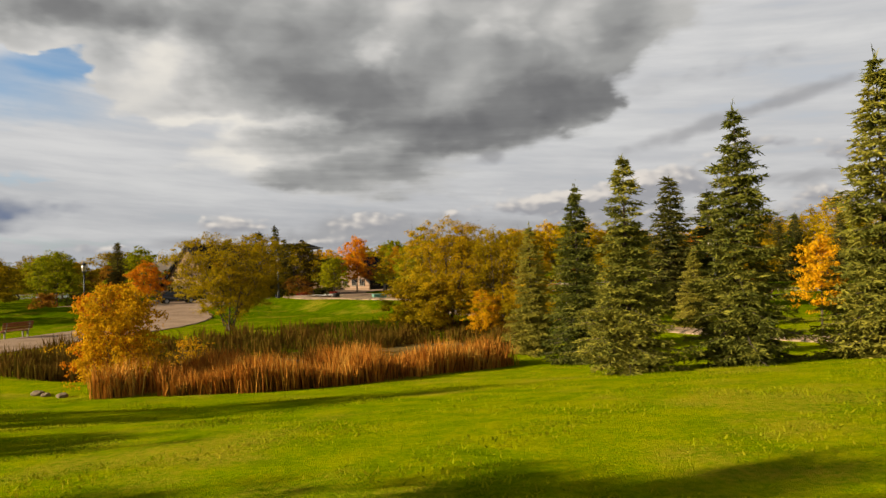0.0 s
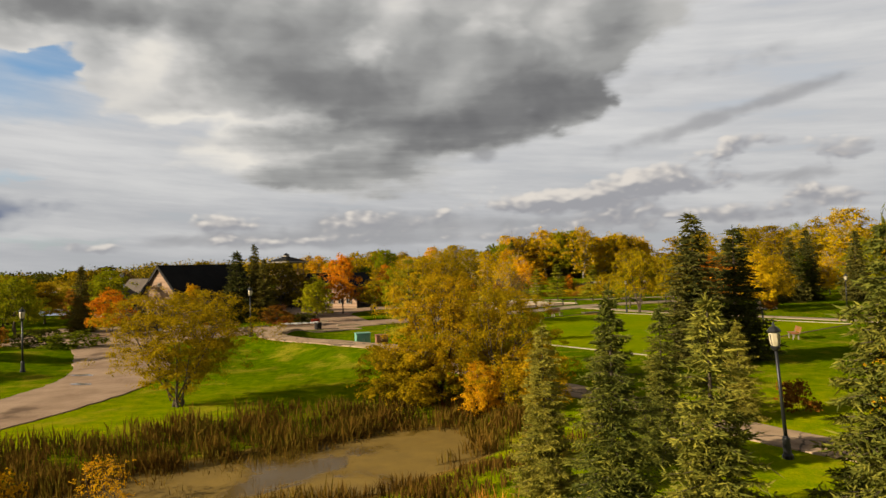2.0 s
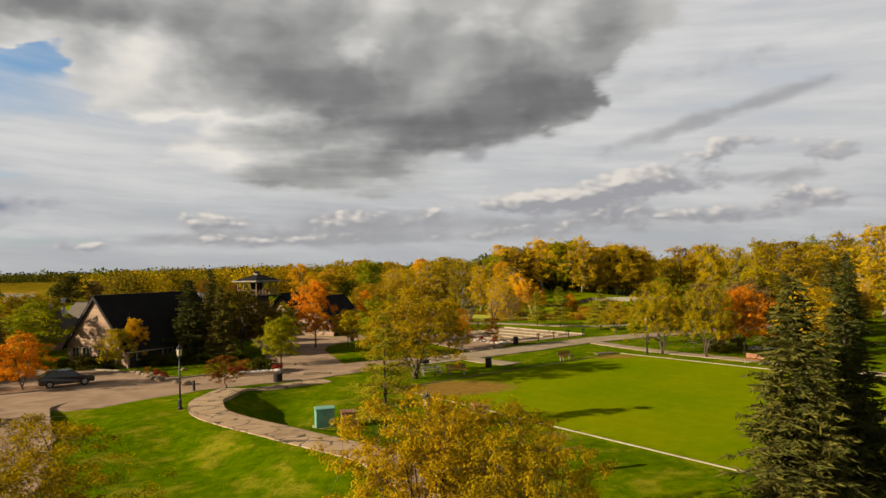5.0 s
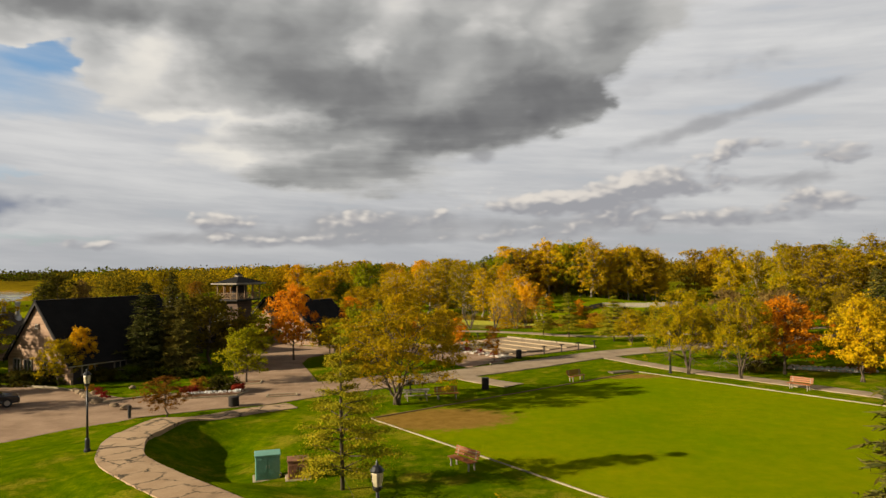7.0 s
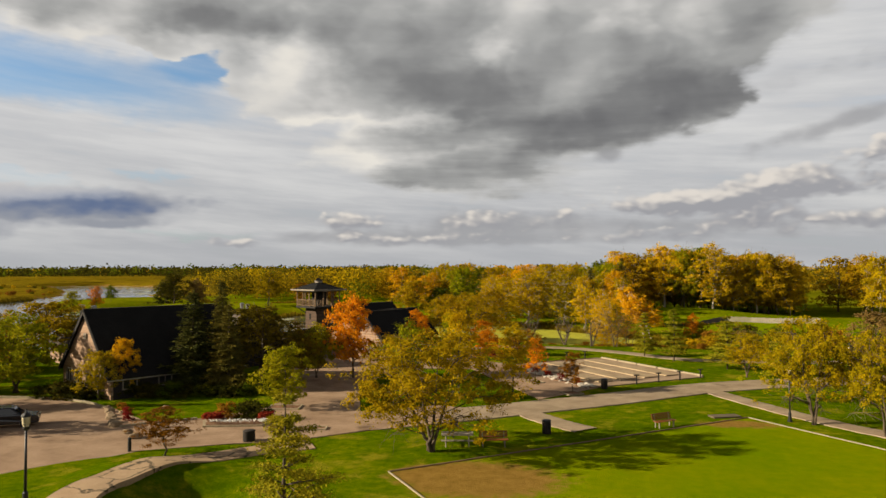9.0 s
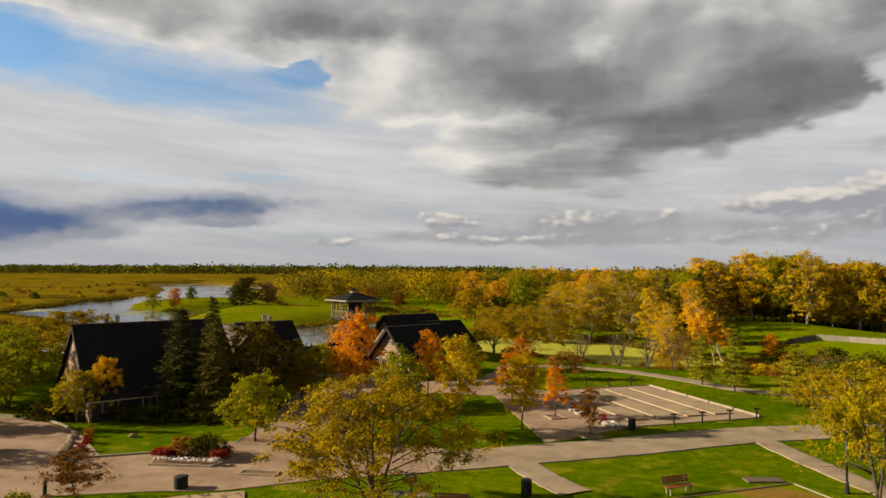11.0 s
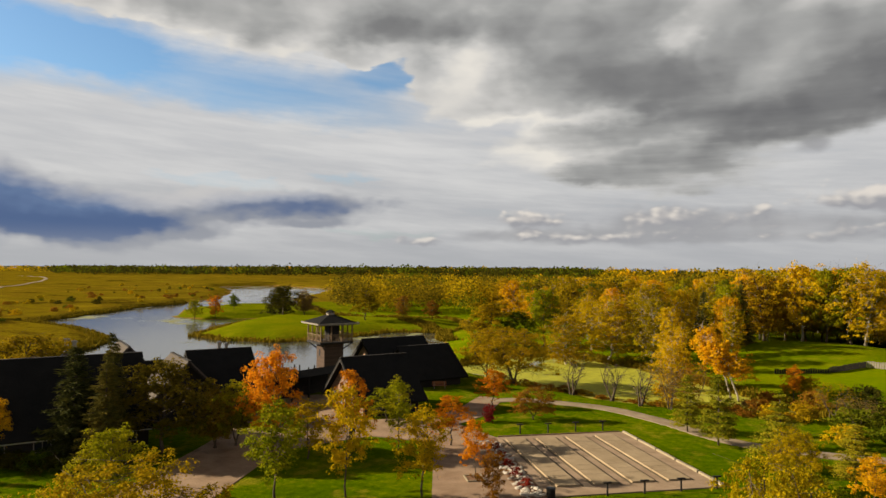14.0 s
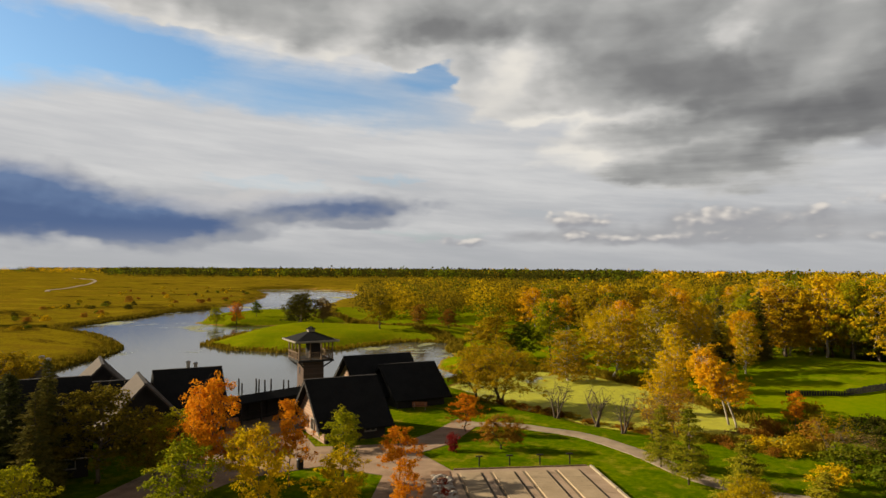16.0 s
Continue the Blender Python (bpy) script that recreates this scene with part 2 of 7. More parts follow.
sky = W.mix(W.math("MULTIPLY", W.smooth(W.math("MULTIPLY_ADD", lumps, 0.8, grey_band), 0.25, 0.85), 0.72), sky, (0.315, 0.315, 0.325))
sky = low_cloud(sky, small, small_top, (0.76, 0.70, 0.63), (0.33, 0.33, 0.35), 0.92, 0.7)
slate_col = W.mix(W.smooth(W.math("ADD", slate, W.math("MULTIPLY", lumps, 0.5)), 0.25, 0.8), (0.29, 0.305, 0.345), (0.066, 0.118, 0.250))
sky = low_cloud(sky, slate_cloud, slate_top, W.mix(slate, (0.60, 0.58, 0.56), (0.12, 0.19, 0.34)), slate_col, 0.95, 0.25)
low = W.smooth(el, 0.0, 0.06, 0.6, 0.0)
sky = W.mix(low, sky, (0.43, 0.44, 0.455))
sky = W.mix(W.smooth(el, -0.06, -0.005, 1.0, 0.0), sky, (0.06, 0.07, 0.03))
bg = W.node("ShaderNodeBackground")
W.put(bg.inputs[0], sky)
bg.inputs[1].default_value = 0.47
W.put(W.node("ShaderNodeOutputWorld").inputs[0], bg.outputs[0])

# ---- materials ----
def material(name, rough=0.8, spec=0.3):
    m = bpy.data.materials.new(name)
    m.use_nodes = True
    g = Graph(m.node_tree)
    b = m.node_tree.nodes["Principled BSDF"]
    b.inputs["Roughness"].default_value, b.inputs["Specular IOR Level"].default_value = rough, spec
    return m, g, b


def place_of(g):
    return g.node("ShaderNodeNewGeometry").outputs["Position"]


def bump(g, b, height, strength, distance):
    n = g.node("ShaderNodeBump")
    n.inputs["Strength"].default_value, n.inputs["Distance"].default_value = strength, distance
    g.put(n.inputs["Height"], height)
    g.put(b.inputs["Normal"], n.outputs[0])


def rough_stuff(name, dark, light, big=0.4, small=6.0, rough=0.85, relief=0.02, spec=0.25):
    """A matt surface that varies at two scales."""
    m, g, b = material(name, rough, spec)
    p = place_of(g)
    t = g.math("MULTIPLY_ADD", g.noise(p, small, 6.0, 0.65), 0.6, g.math("MULTIPLY", g.noise(p, big, 3.0), 0.4))
    g.put(b.inputs["Base Color"], g.ramp(t, (0.33, dark), (0.66, light)))
    bump(g, b, g.noise(p, small * 3, 5.0, 0.7), 0.6, relief)
    return m


def leaf_stuff(name, *colors, through=0.42, rough=0.85):
    """Leaves, each of its own shade between the colours."""
    m, g, b = material(name, rough, 0.02)
    geo = g.node("ShaderNodeNewGeometry")
    own = g.node("ShaderNodeObjectInfo").outputs["Random"]
    patch = g.noise(geo.outputs["Position"], 0.8, 3.0)
    t = g.math("MULTIPLY_ADD", g.math("SUBTRACT", own, 0.5), 0.5, g.math("MULTIPLY_ADD", geo.outputs["Random Per Island"], 0.42, 0.29))
    t = g.math("MULTIPLY_ADD", g.math("SUBTRACT", patch, 0.5), 0.9, t, clamp=True)
    n = len(colors) - 1
    col = g.ramp(t, *[(k / n, c) for k, c in enumerate(colors)])
    g.put(b.inputs["Base Color"], col)
    if through:
        tr = g.node("ShaderNodeBsdfTranslucent")
        g.put(tr.inputs[0], col)
        mx = g.node("ShaderNodeMixShader")
        mx.inputs[0].default_value = through
        g.put(mx.inputs[1], b.outputs[0])
        g.put(mx.inputs[2], tr.outputs[0])
        g.put(m.node_tree.nodes["Material Output"].inputs[0], mx.outputs[0])
    return m


def make_ground():
    """Mown lawn, with meadow, bare earth, close-cut turf and lake mud by the zone weights of the sheet."""
    m, g, b = material("lawn", 0.9, 0.0)
    p = place_of(g)
    zone = g.node("ShaderNodeAttribute")
    zone.attribute_name = "zone"
    zs = g.node("ShaderNodeSeparateColor")
    g.put(zs.inputs[0], zone.outputs["Color"])
    meadow, earth, turf = zs.outputs[0], zs.outputs[1], zs.outputs[2]
    broad, mid, tiny = g.noise(p, 0.09, 4.0), g.noise(p, 1.3, 6.0, 0.68), g.noise(p, 14.0, 6.0, 0.75)
    t = g.math("ADD", g.math("MULTIPLY", broad, 0.25), g.math("MULTIPLY_ADD", mid, 0.38, g.math("MULTIPLY", tiny, 0.37)))
    lawn = g.ramp(t, (0.36, (0.048, 0.090, 0.000)), (0.48, (0.138, 0.188, 0.000)), (0.61, (0.285, 0.270, 0.001)))
    # the same lawn in darker green, mixed in towards the north
    north_lawn = g.ramp(t, (0.36, (0.018, 0.040, 0.000)), (0.49, (0.055, 0.094, 0.000)), (0.62, (0.140, 0.155, 0.001)))
    north = g.node("ShaderNodeSeparateXYZ")
    g.put(north.inputs[0], p)
    lawn = g.mix(g.smooth(g.math("MULTIPLY_ADD", broad, 24.0, north.outputs[1]), 40.0, 66.0), lawn, north_lawn)
    dry = g.math("MULTIPLY", g.smooth(g.noise(p, 0.35, 5.0, 0.65), 0.50, 0.66), g.smooth(tiny, 0.35, 0.6))
    lawn = g.mix(g.math("MULTIPLY", dry, 0.6), lawn, (0.31, 0.225, 0.02))
    field = g.ramp(g.math("MULTIPLY_ADD", g.noise(g.vec("MULTIPLY", p, (0.02, 0.05, 1)), 1.0, 6.0, 0.65), 0.75, g.math("MULTIPLY", mid, 0.25)),
                   (0.36, (0.018, 0.018, 0.001)), (0.42, (0.075, 0.048, 0.004)), (0.48, (0.155, 0.115, 0.004)), (0.53, (0.10, 0.062, 0.005)), (0.58, (0.185, 0.125, 0.006)), (0.66, (0.13, 0.125, 0.004)))
    soil = g.ramp(g.math("MULTIPLY_ADD", mid, 0.5, g.math("MULTIPLY", tiny, 0.5)), (0.35, (0.13, 0.078, 0.012)), (0.65, (0.26, 0.155, 0.035)))
    # bowls turf: fine, even, with faint mowing bands
    ang = g.vec("DOT_PRODUCT", p, (0.80, 0.60, 0), out=1)
    band = g.math("SINE", g.math("MULTIPLY", ang, 3.2))
    even = g.ramp(g.math("MULTIPLY_ADD", band, 0.014, g.math("MULTIPLY_ADD", mid, 0.4, g.math("MULTIPLY", broad, 0.5))), (0.35, (0.105, 0.155, 0.000)), (0.62, (0.185, 0.190, 0.001)))
    col = g.mix(turf, lawn, even)
    col = g.mix(g.math("MULTIPLY", meadow, 1.0, clamp=True), col, field)
    ragged = g.smooth(g.math("MULTIPLY_ADD", mid, 0.7, earth), 0.62, 0.95)
    col = g.mix(ragged, col, soil)
    g.put(b.inputs["Base Color"], col)
    bump(g, b, g.math("ADD", g.noise(p, 40.0, 4.0, 0.7), g.math("MULTIPLY", mid, 1.5)), 0.7, 0.05)
    return m


def make_paving(name, dark, light, cracks=0.0):
    """Worn asphalt or concrete with stains, patches and, where given, cracks."""
    m, g, b = material(name, 0.9, 0.1)
    p = place_of(g)
    grit, blot = g.noise(p, 30.0, 4.0, 0.7), g.noise(p, 0.5, 5.0, 0.6)
    col = g.ramp(g.math("MULTIPLY_ADD", grit, 0.45, g.math("MULTIPLY", blot, 0.55)), (0.36, dark), (0.62, light))
    col = g.mix(g.smooth(g.noise(p, 0.22, 4.0, 0.6), 0.60, 0.72), col, tuple(0.62 * c for c in dark))
    if cracks:
        vor = g.node("ShaderNodeTexVoronoi")
        vor.feature = "DISTANCE_TO_EDGE"
        g.put(vor.inputs["Vector"], g.vec("ADD", p, g.vec("MULTIPLY", g.noise(p, 1.2, 6.0, 0.65, color=True), (1.3, 1.3, 0))))
        vor.inputs["Scale"].default_value = cracks
        worn_lines = g.smooth(g.noise(p, 0.8, 2.0), 0.36, 0.48)
        col = g.mix(g.math("MULTIPLY", worn_lines, g.smooth(vor.outputs["Distance"], 0.014, 0.042, 0.9, 0.0)), col, (0.035, 0.03, 0.02))
    g.put(b.inputs["Base Color"], col)
    bump(g, b, grit, 0.4, 0.01)
    return m


def make_water(name, tint, algae=None, cover=0.5, scale=0.12):
    """Still water with fine ripples; where algae is given, drifting mats of it."""
    m, g, b = material(name, 0.06, 0.5)
    p = place_of(g)
    b.inputs["IOR"].default_value = 1.33
    bump(g, b, g.noise(g.vec("MULTIPLY", p, (1.0, 1.6, 1)), 2.2, 4.0, 0.6), 0.14, 0.05)
    col = g.mix(g.noise(p, 0.15, 3.0), tint, tuple(0.7 * c for c in tint))
    if algae:
        mats = g.smooth(g.noise(p, scale, 6.0, 0.62, 0.6), cover - 0.05, cover + 0.06)
        scum = g.ramp(g.noise(p, 0.9, 6.0, 0.7), (0.3, tuple(0.65 * c for c in algae)), (0.7, algae))
        col = g.mix(mats, col, scum)
        g.put(b.inputs["Roughness"], g.math("MULTIPLY_ADD", mats, 0.75, 0.06))
    g.put(b.inputs["Base Color"], col)
    return m


def make_siding(name, dark, light, pitch=0.16):
    """Weathered horizontal boards or courses."""
    m, g, b = material(name, 0.85, 0.2)
    p = place_of(g)
    sp = g.node("ShaderNodeSeparateXYZ")
    g.put(sp.inputs[0], p)
    saw = g.math("FRACT", g.math("DIVIDE", sp.outputs[2], pitch))
    board = g.node("ShaderNodeTexWhiteNoise")
    board.noise_dimensions = "1D"
    g.put(board.inputs["W"], g.math("FLOOR", g.math("DIVIDE", sp.outputs[2], pitch)))
    grain = g.noise(g.vec("MULTIPLY", p, (1, 1, 9)), 3.0, 5.0, 0.65)
    t = g.math("MULTIPLY_ADD", board.outputs[0], 0.35, g.math("MULTIPLY", grain, 0.65))
    col = g.ramp(t, (0.25, dark), (0.7, light))
    col = g.mix(g.smooth(saw, 0.0, 0.10, 0.55, 0.0), col, tuple(0.35 * c for c in dark))
    g.put(b.inputs["Base Color"], col)
    bump(g, b, saw, 0.5, 0.02)
    return m


def make_metal(name, col, rough=0.4, metal=0.9):
    m, g, b = material(name, rough, 0.5)
    p = place_of(g)
    g.put(b.inputs["Base Color"], g.mix(g.noise(p, 9.0, 4.0), col, tuple(0.6 * c for c in col)))
    b.inputs["Metallic"].default_value = metal
    return m


M = {
    "ground": make_ground(),
    "lot": make_paving("sandy_asphalt", (0.17, 0.107, 0.064), (0.32, 0.222, 0.146)),
    "path": make_paving("cracked_asphalt_path", (0.23, 0.15, 0.085), (0.38, 0.27, 0.165), 0.62),
    "walk": make_paving("footpath", (0.175, 0.127, 0.08), (0.31, 0.24, 0.16)),
    "slab": make_paving("court_concrete", (0.20, 0.135, 0.085), (0.33, 0.24, 0.16)),
    "lane": make_paving("lane_concrete", (0.22, 0.16, 0.095), (0.33, 0.25, 0.155)),
    "gutter": rough_stuff("gutter_dark", (0.07, 0.05, 0.03), (0.13, 0.10, 0.06)),
    "kerb": rough_stuff("kerb", (0.17, 0.135, 0.08), (0.34, 0.28, 0.18)),
    "brown_wood": rough_stuff("weathered_timber", (0.10, 0.06, 0.03), (0.20, 0.13, 0.07), 2.0, 14.0),
    "orange_wood": rough_stuff("varnished_slats", (0.15, 0.045, 0.010), (0.25, 0.08, 0.017), 3.0, 18.0, 0.5),
    # one shingle twice: shaded slopes coloured black, sunlit ones grey
    "roof": rough_stuff("shaded_shingle", (0.007, 0.007, 0.007), (0.016, 0.015, 0.014), 0.8, 9.0, 0.95, 0.01, 0.08),
    "roof_lit": rough_stuff("sunlit_shingle", (0.06, 0.048, 0.038), (0.105, 0.085, 0.068), 0.8, 9.0, 0.9, 0.01, 0.1),
    "siding": make_siding("cedar_siding", (0.17, 0.10, 0.06), (0.32, 0.21, 0.135)),
    "brick": make_siding("brown_brick", (0.046, 0.029, 0.020), (0.095, 0.058, 0.039), 0.09),
    "trim": rough_stuff("pale_trim", (0.15, 0.125, 0.095), (0.27, 0.23, 0.18)),
    "dark_wood": rough_stuff("dark_boards", (0.012, 0.010, 0.008), (0.028, 0.022, 0.018), 1.0, 9.0),
    "rock": rough_stuff("boulder", (0.12, 0.082, 0.045), (0.26, 0.19, 0.115), 1.5, 7.0, 0.9, 0.05),
    "pebble": rough_stuff("pale_stone", (0.26, 0.22, 0.17), (0.46, 0.41, 0.34), 2.0, 9.0, 0.9, 0.03),
    "bark": rough_stuff("bark", (0.045, 0.032, 0.02), (0.115, 0.085, 0.055), 1.0, 12.0, 0.95, 0.04),
    "pale_bark": rough_stuff("pale_bark", (0.16, 0.13, 0.09), (0.36, 0.31, 0.23), 1.5, 12.0, 0.9, 0.03),
    "black_metal": make_metal("black_iron", (0.018, 0.018, 0.018), 0.45, 0.3),
    "steel": make_metal("galvanised_steel", (0.42, 0.41, 0.39), 0.35, 1.0),
    "green_paint": rough_stuff("green_enamel", (0.09, 0.22, 0.16), (0.14, 0.31, 0.23), 1.0, 6.0, 0.45, 0.004, 0.45),
    "rust": rough_stuff("rusty_steel", (0.13, 0.055, 0.03), (0.24, 0.11, 0.055), 2.0, 10.0, 0.8),
    "mulch": rough_stuff("mulch", (0.10, 0.05, 0.025), (0.22, 0.12, 0.06), 2.0, 16.0, 0.95, 0.04),
    "car_paint": rough_stuff("black_car_paint", (0.008, 0.008, 0.009), (0.014, 0.014, 0.016), 1.0, 6.0, 0.18, 0.0, 0.6),
    "tyre": rough_stuff("rubber", (0.012, 0.012, 0.012), (0.02, 0.02, 0.02)),
    "white": rough_stuff("white_paint", (0.62, 0.60, 0.55), (0.78, 0.76, 0.70), 1.0, 8.0, 0.6),
    "lake": make_water("lake_water", (0.06, 0.065, 0.055), (0.34, 0.33, 0.10), 0.60, 0.03),
    "pond": make_water("pond_water", (0.10, 0.062, 0.012), (0.19, 0.118, 0.018), 0.47, 0.22),
    "scum": make_water("weedy_water", (0.12, 0.12, 0.02), (0.36, 0.35, 0.020), 0.36, 0.05),
    "puddle": make_water("puddle_water", (0.16, 0.13, 0.10)),
}
glass_m, glass_g, glass_b = material("lamp_glass", 0.25, 0.5)
glass_g.put(glass_b.inputs["Base Color"], glass_g.mix(glass_g.noise(place_of(glass_g), 6.0), (0.50, 0.42, 0.26), (0.62, 0.53, 0.34)))
glass_b.inputs["Transmission Weight"].default_value = 0.3
M["lamp_glass"] = glass_m
pane_m, pane_g, pane_b = material("dark_glazing", 0.05, 0.6)
pane_g.put(pane_b.inputs["Base Color"], pane_g.mix(pane_g.noise(place_of(pane_g), 1.0), (0.012, 0.014, 0.016), (0.03, 0.03, 0.03)))
M["pane"] = pane_m

LEAF = {
    "olive": leaf_stuff("olive_leaves", (0.10, 0.085, 0.002), (0.22, 0.155, 0.003), (0.35, 0.22, 0.004), (0.48, 0.27, 0.006)),
    "yellow": leaf_stuff("yellow_leaves", (0.13, 0.12, 0.002), (0.32, 0.23, 0.003), (0.52, 0.335, 0.004), (0.64, 0.36, 0.006)),
    "willow": leaf_stuff("willow_leaves", (0.13, 0.10, 0.002), (0.25, 0.175, 0.003), (0.38, 0.24, 0.004), (0.46, 0.25, 0.005)),
    "gold": leaf_stuff("gold_leaves", (0.32, 0.18, 0.003), (0.52, 0.28, 0.004), (0.64, 0.35, 0.006), (0.62, 0.28, 0.006)),
    "lime": leaf_stuff("lime_leaves", (0.085, 0.115, 0.002), (0.17, 0.19, 0.003), (0.28, 0.25, 0.004), (0.36, 0.28, 0.006)),
    "green": leaf_stuff("green_leaves", (0.038, 0.062, 0.003), (0.070, 0.098, 0.004), (0.12, 0.13, 0.005), (0.18, 0.17, 0.006)),
    "orange": leaf_stuff("orange_leaves", (0.30, 0.09, 0.004), (0.50, 0.17, 0.005), (0.64, 0.25, 0.006), (0.58, 0.20, 0.006)),
    "rust": leaf_stuff("rust_leaves", (0.10, 0.045, 0.006), (0.20, 0.080, 0.008), (0.28, 0.12, 0.010), (0.26, 0.15, 0.012)),
    "red": leaf_stuff("red_leaves", (0.10, 0.010, 0.010), (0.20, 0.018, 0.014), (0.30, 0.05, 0.02)),
    "dull": leaf_stuff("dull_twigs", (0.12, 0.075, 0.025), (0.20, 0.125, 0.035), (0.28, 0.18, 0.04)),
    "dark": leaf_stuff("dark_leaves", (0.018, 0.022, 0.003), (0.032, 0.036, 0.004), (0.060, 0.052, 0.005), (0.10, 0.075, 0.006)),
    "bronze": leaf_stuff("bronze_leaves", (0.050, 0.042, 0.003), (0.10, 0.078, 0.005), (0.17, 0.118, 0.007), (0.25, 0.155, 0.009)),
    "spruce": leaf_stuff("spruce_needles", (0.044, 0.056, 0.011), (0.115, 0.118, 0.017), (0.24, 0.21, 0.026), (0.39, 0.31, 0.037), through=0.2),
    "black_spruce": leaf_stuff("dark_needles", (0.026, 0.032, 0.008), (0.056, 0.058, 0.012), (0.11, 0.094, 0.016), (0.18, 0.13, 0.020), through=0.12),
    "pine": leaf_stuff("pine_needles", (0.070, 0.082, 0.004), (0.15, 0.145, 0.006), (0.28, 0.225, 0.009), (0.42, 0.29, 0.012), through=0.2),
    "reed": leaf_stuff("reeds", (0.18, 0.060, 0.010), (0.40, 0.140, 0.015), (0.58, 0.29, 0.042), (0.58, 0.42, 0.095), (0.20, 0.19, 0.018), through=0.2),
    # brown reeds with the shade they stand in put into their colour
    "dark_reed": leaf_stuff("shaded_brown_reeds", (0.03, 0.016, 0.004), (0.065, 0.034, 0.006), (0.12, 0.062, 0.008), (0.10, 0.075, 0.007), through=0.2),
    "grass": leaf_stuff("grass_blades", (0.050, 0.090, 0.001), (0.12, 0.165, 0.001), (0.23, 0.23, 0.002), (0.32, 0.26, 0.010), through=0.3),
    "sedge": leaf_stuff("sedge", (0.035, 0.036, 0.002), (0.085, 0.072, 0.003), (0.15, 0.105, 0.005), (0.22, 0.15, 0.010), through=0.25),
}

# ---- mesh building ----
class Build:
    """Collects faces of one mesh."""

    def __init__(self):
        self.v, self.f = [], []

    def add(self, verts, faces):
        n = len(self.v)
        self.v += [tuple(p) for p in verts]
        self.f += [tuple(n + k for k in f) for f in faces]
        return self

    def box(self, x, y, z, sx, sy, sz, turn=0.0, m=None):
        """A box on its base centre, turned about the vertical by degrees."""
        c, s = math.cos(radians(turn)), math.sin(radians(turn))
        pts = []
        for k in range(8):
            a, b, h = (k & 1) - 0.5, (k >> 1 & 1) - 0.5, k >> 2
            px, py = a * sx, b * sy
            pts.append((x + c * px - s * py, y + s * px + c * py, z + h * sz))
        if m:
            pts = [m @ Vector(p) for p in pts]
        return self.add(pts, [(0, 2, 3, 1), (4, 5, 7, 6), (0, 1, 5, 4), (2, 6, 7, 3), (0, 4, 6, 2), (1, 3, 7, 5)])

    def tube(self, points, radii, sides=6):
        pts = [Vector(p) for p in points]
        ring = []
        for k, p in enumerate(pts):
            d = (pts[min(k + 1, len(pts) - 1)] - pts[max(k - 1, 0)]).normalized()
            a = d.orthogonal().normalized() if abs(d.z) < 0.99 else Vector((1, 0, 0))
            a = (a - d * a.dot(d)).normalized()
            b = d.cross(a)
            ring.append([p + radii[k] * (a * math.cos(2 * math.pi * i / sides) + b * math.sin(2 * math.pi * i / sides)) for i in range(sides)])
        faces = []
        for k in range(len(pts) - 1):
            for i in range(sides):
                j = (i + 1) % sides
                faces.append((k * sides + i, k * sides + j, (k + 1) * sides + j, (k + 1) * sides + i))
        faces.append(tuple(reversed(range(sides))))
        faces.append(tuple((len(pts) - 1) * sides + i for i in range(sides)))
        return self.add([p for r in ring for p in r], faces)

    def lathe(self, x, y, profile, sides=12):
        """A turned shape: rows of radius and height."""
        verts, faces = [], []
        for r, z in profile:
            verts += [(x + r * math.cos(2 * math.pi * i / sides), y + r * math.sin(2 * math.pi * i / sides), z) for i in range(sides)]
        for k in range(len(profile) - 1):
            for i in range(sides):
                j = (i + 1) % sides
                faces.append((k * sides + i, k * sides + j, (k + 1) * sides + j, (k + 1) * sides + i))
        faces.append(tuple(reversed(range(sides))))
        faces.append(tuple((len(profile) - 1) * sides + i for i in range(sides)))
        return self.add(verts, faces)

    def slab(self, outline, z0, z1):
        """An upright prism over an outline of x, y."""
        n = len(outline)
        verts = [(x, y, z0) for x, y in outline] + [(x, y, z1) for x, y in outline]
        faces = [tuple(reversed(range(n))), tuple(range(n, 2 * n))] + [(i, (i + 1) % n, n + (i + 1) % n, n + i) for i in range(n)]
        return self.add(verts, faces)

    def sheet(self, corners, thick, along):
        """A flat board over corners, thickened along a vector."""
        a = Vector(along).normalized() * thick
        n = len(corners)
        verts = [Vector(c) for c in corners] + [Vector(c) + a for c in corners]
        faces = [tuple(range(n)), tuple(reversed(range(n, 2 * n)))] + [(i, n + i, n + (i + 1) % n, (i + 1) % n) for i in range(n)]
        return self.add(verts, faces)

    def mesh(self, name, mat, smooth=False):
        me = bpy.data.meshes.new(name)
        me.from_pydata(self.v, [], self.f)
        me.materials.append(mat)
        if smooth:
            me.shade_smooth()
        return me


def rounded(me, width=0.01, segments=1):
    """Bevels the edges of a small mesh."""
    bm = bmesh.new()
    bm.from_mesh(me)
    bmesh.ops.recalc_face_normals(bm, faces=bm.faces)
    bmesh.ops.bevel(bm, geom=[e for e in bm.edges if len(e.link_faces) == 2 and e.calc_face_angle() > 0.6], offset=width, segments=segments, affect="EDGES")
    bm.to_mesh(me)
    bm.free()
    return me


def part(name, built, mat, parent, label="", smooth=False, bevel=0.0):
    me = built if isinstance(built, bpy.types.Mesh) else built.mesh(name, mat, smooth)
    if bevel:
        rounded(me, bevel)
    ob = new(name, me)
    ob.parent = parent
    return tagged(ob, label) if label else ob


def thing(name, m, label, category, group="", kind=""):
    ob = new(name)
    ob.empty_display_size = 0.3
    ob.matrix_basis = m
    return tagged(ob, label, category, group, kind)


def whole(name, me, label, category="", kind="", group=""):
    return tagged(new(name, me), label, category, group, kind)


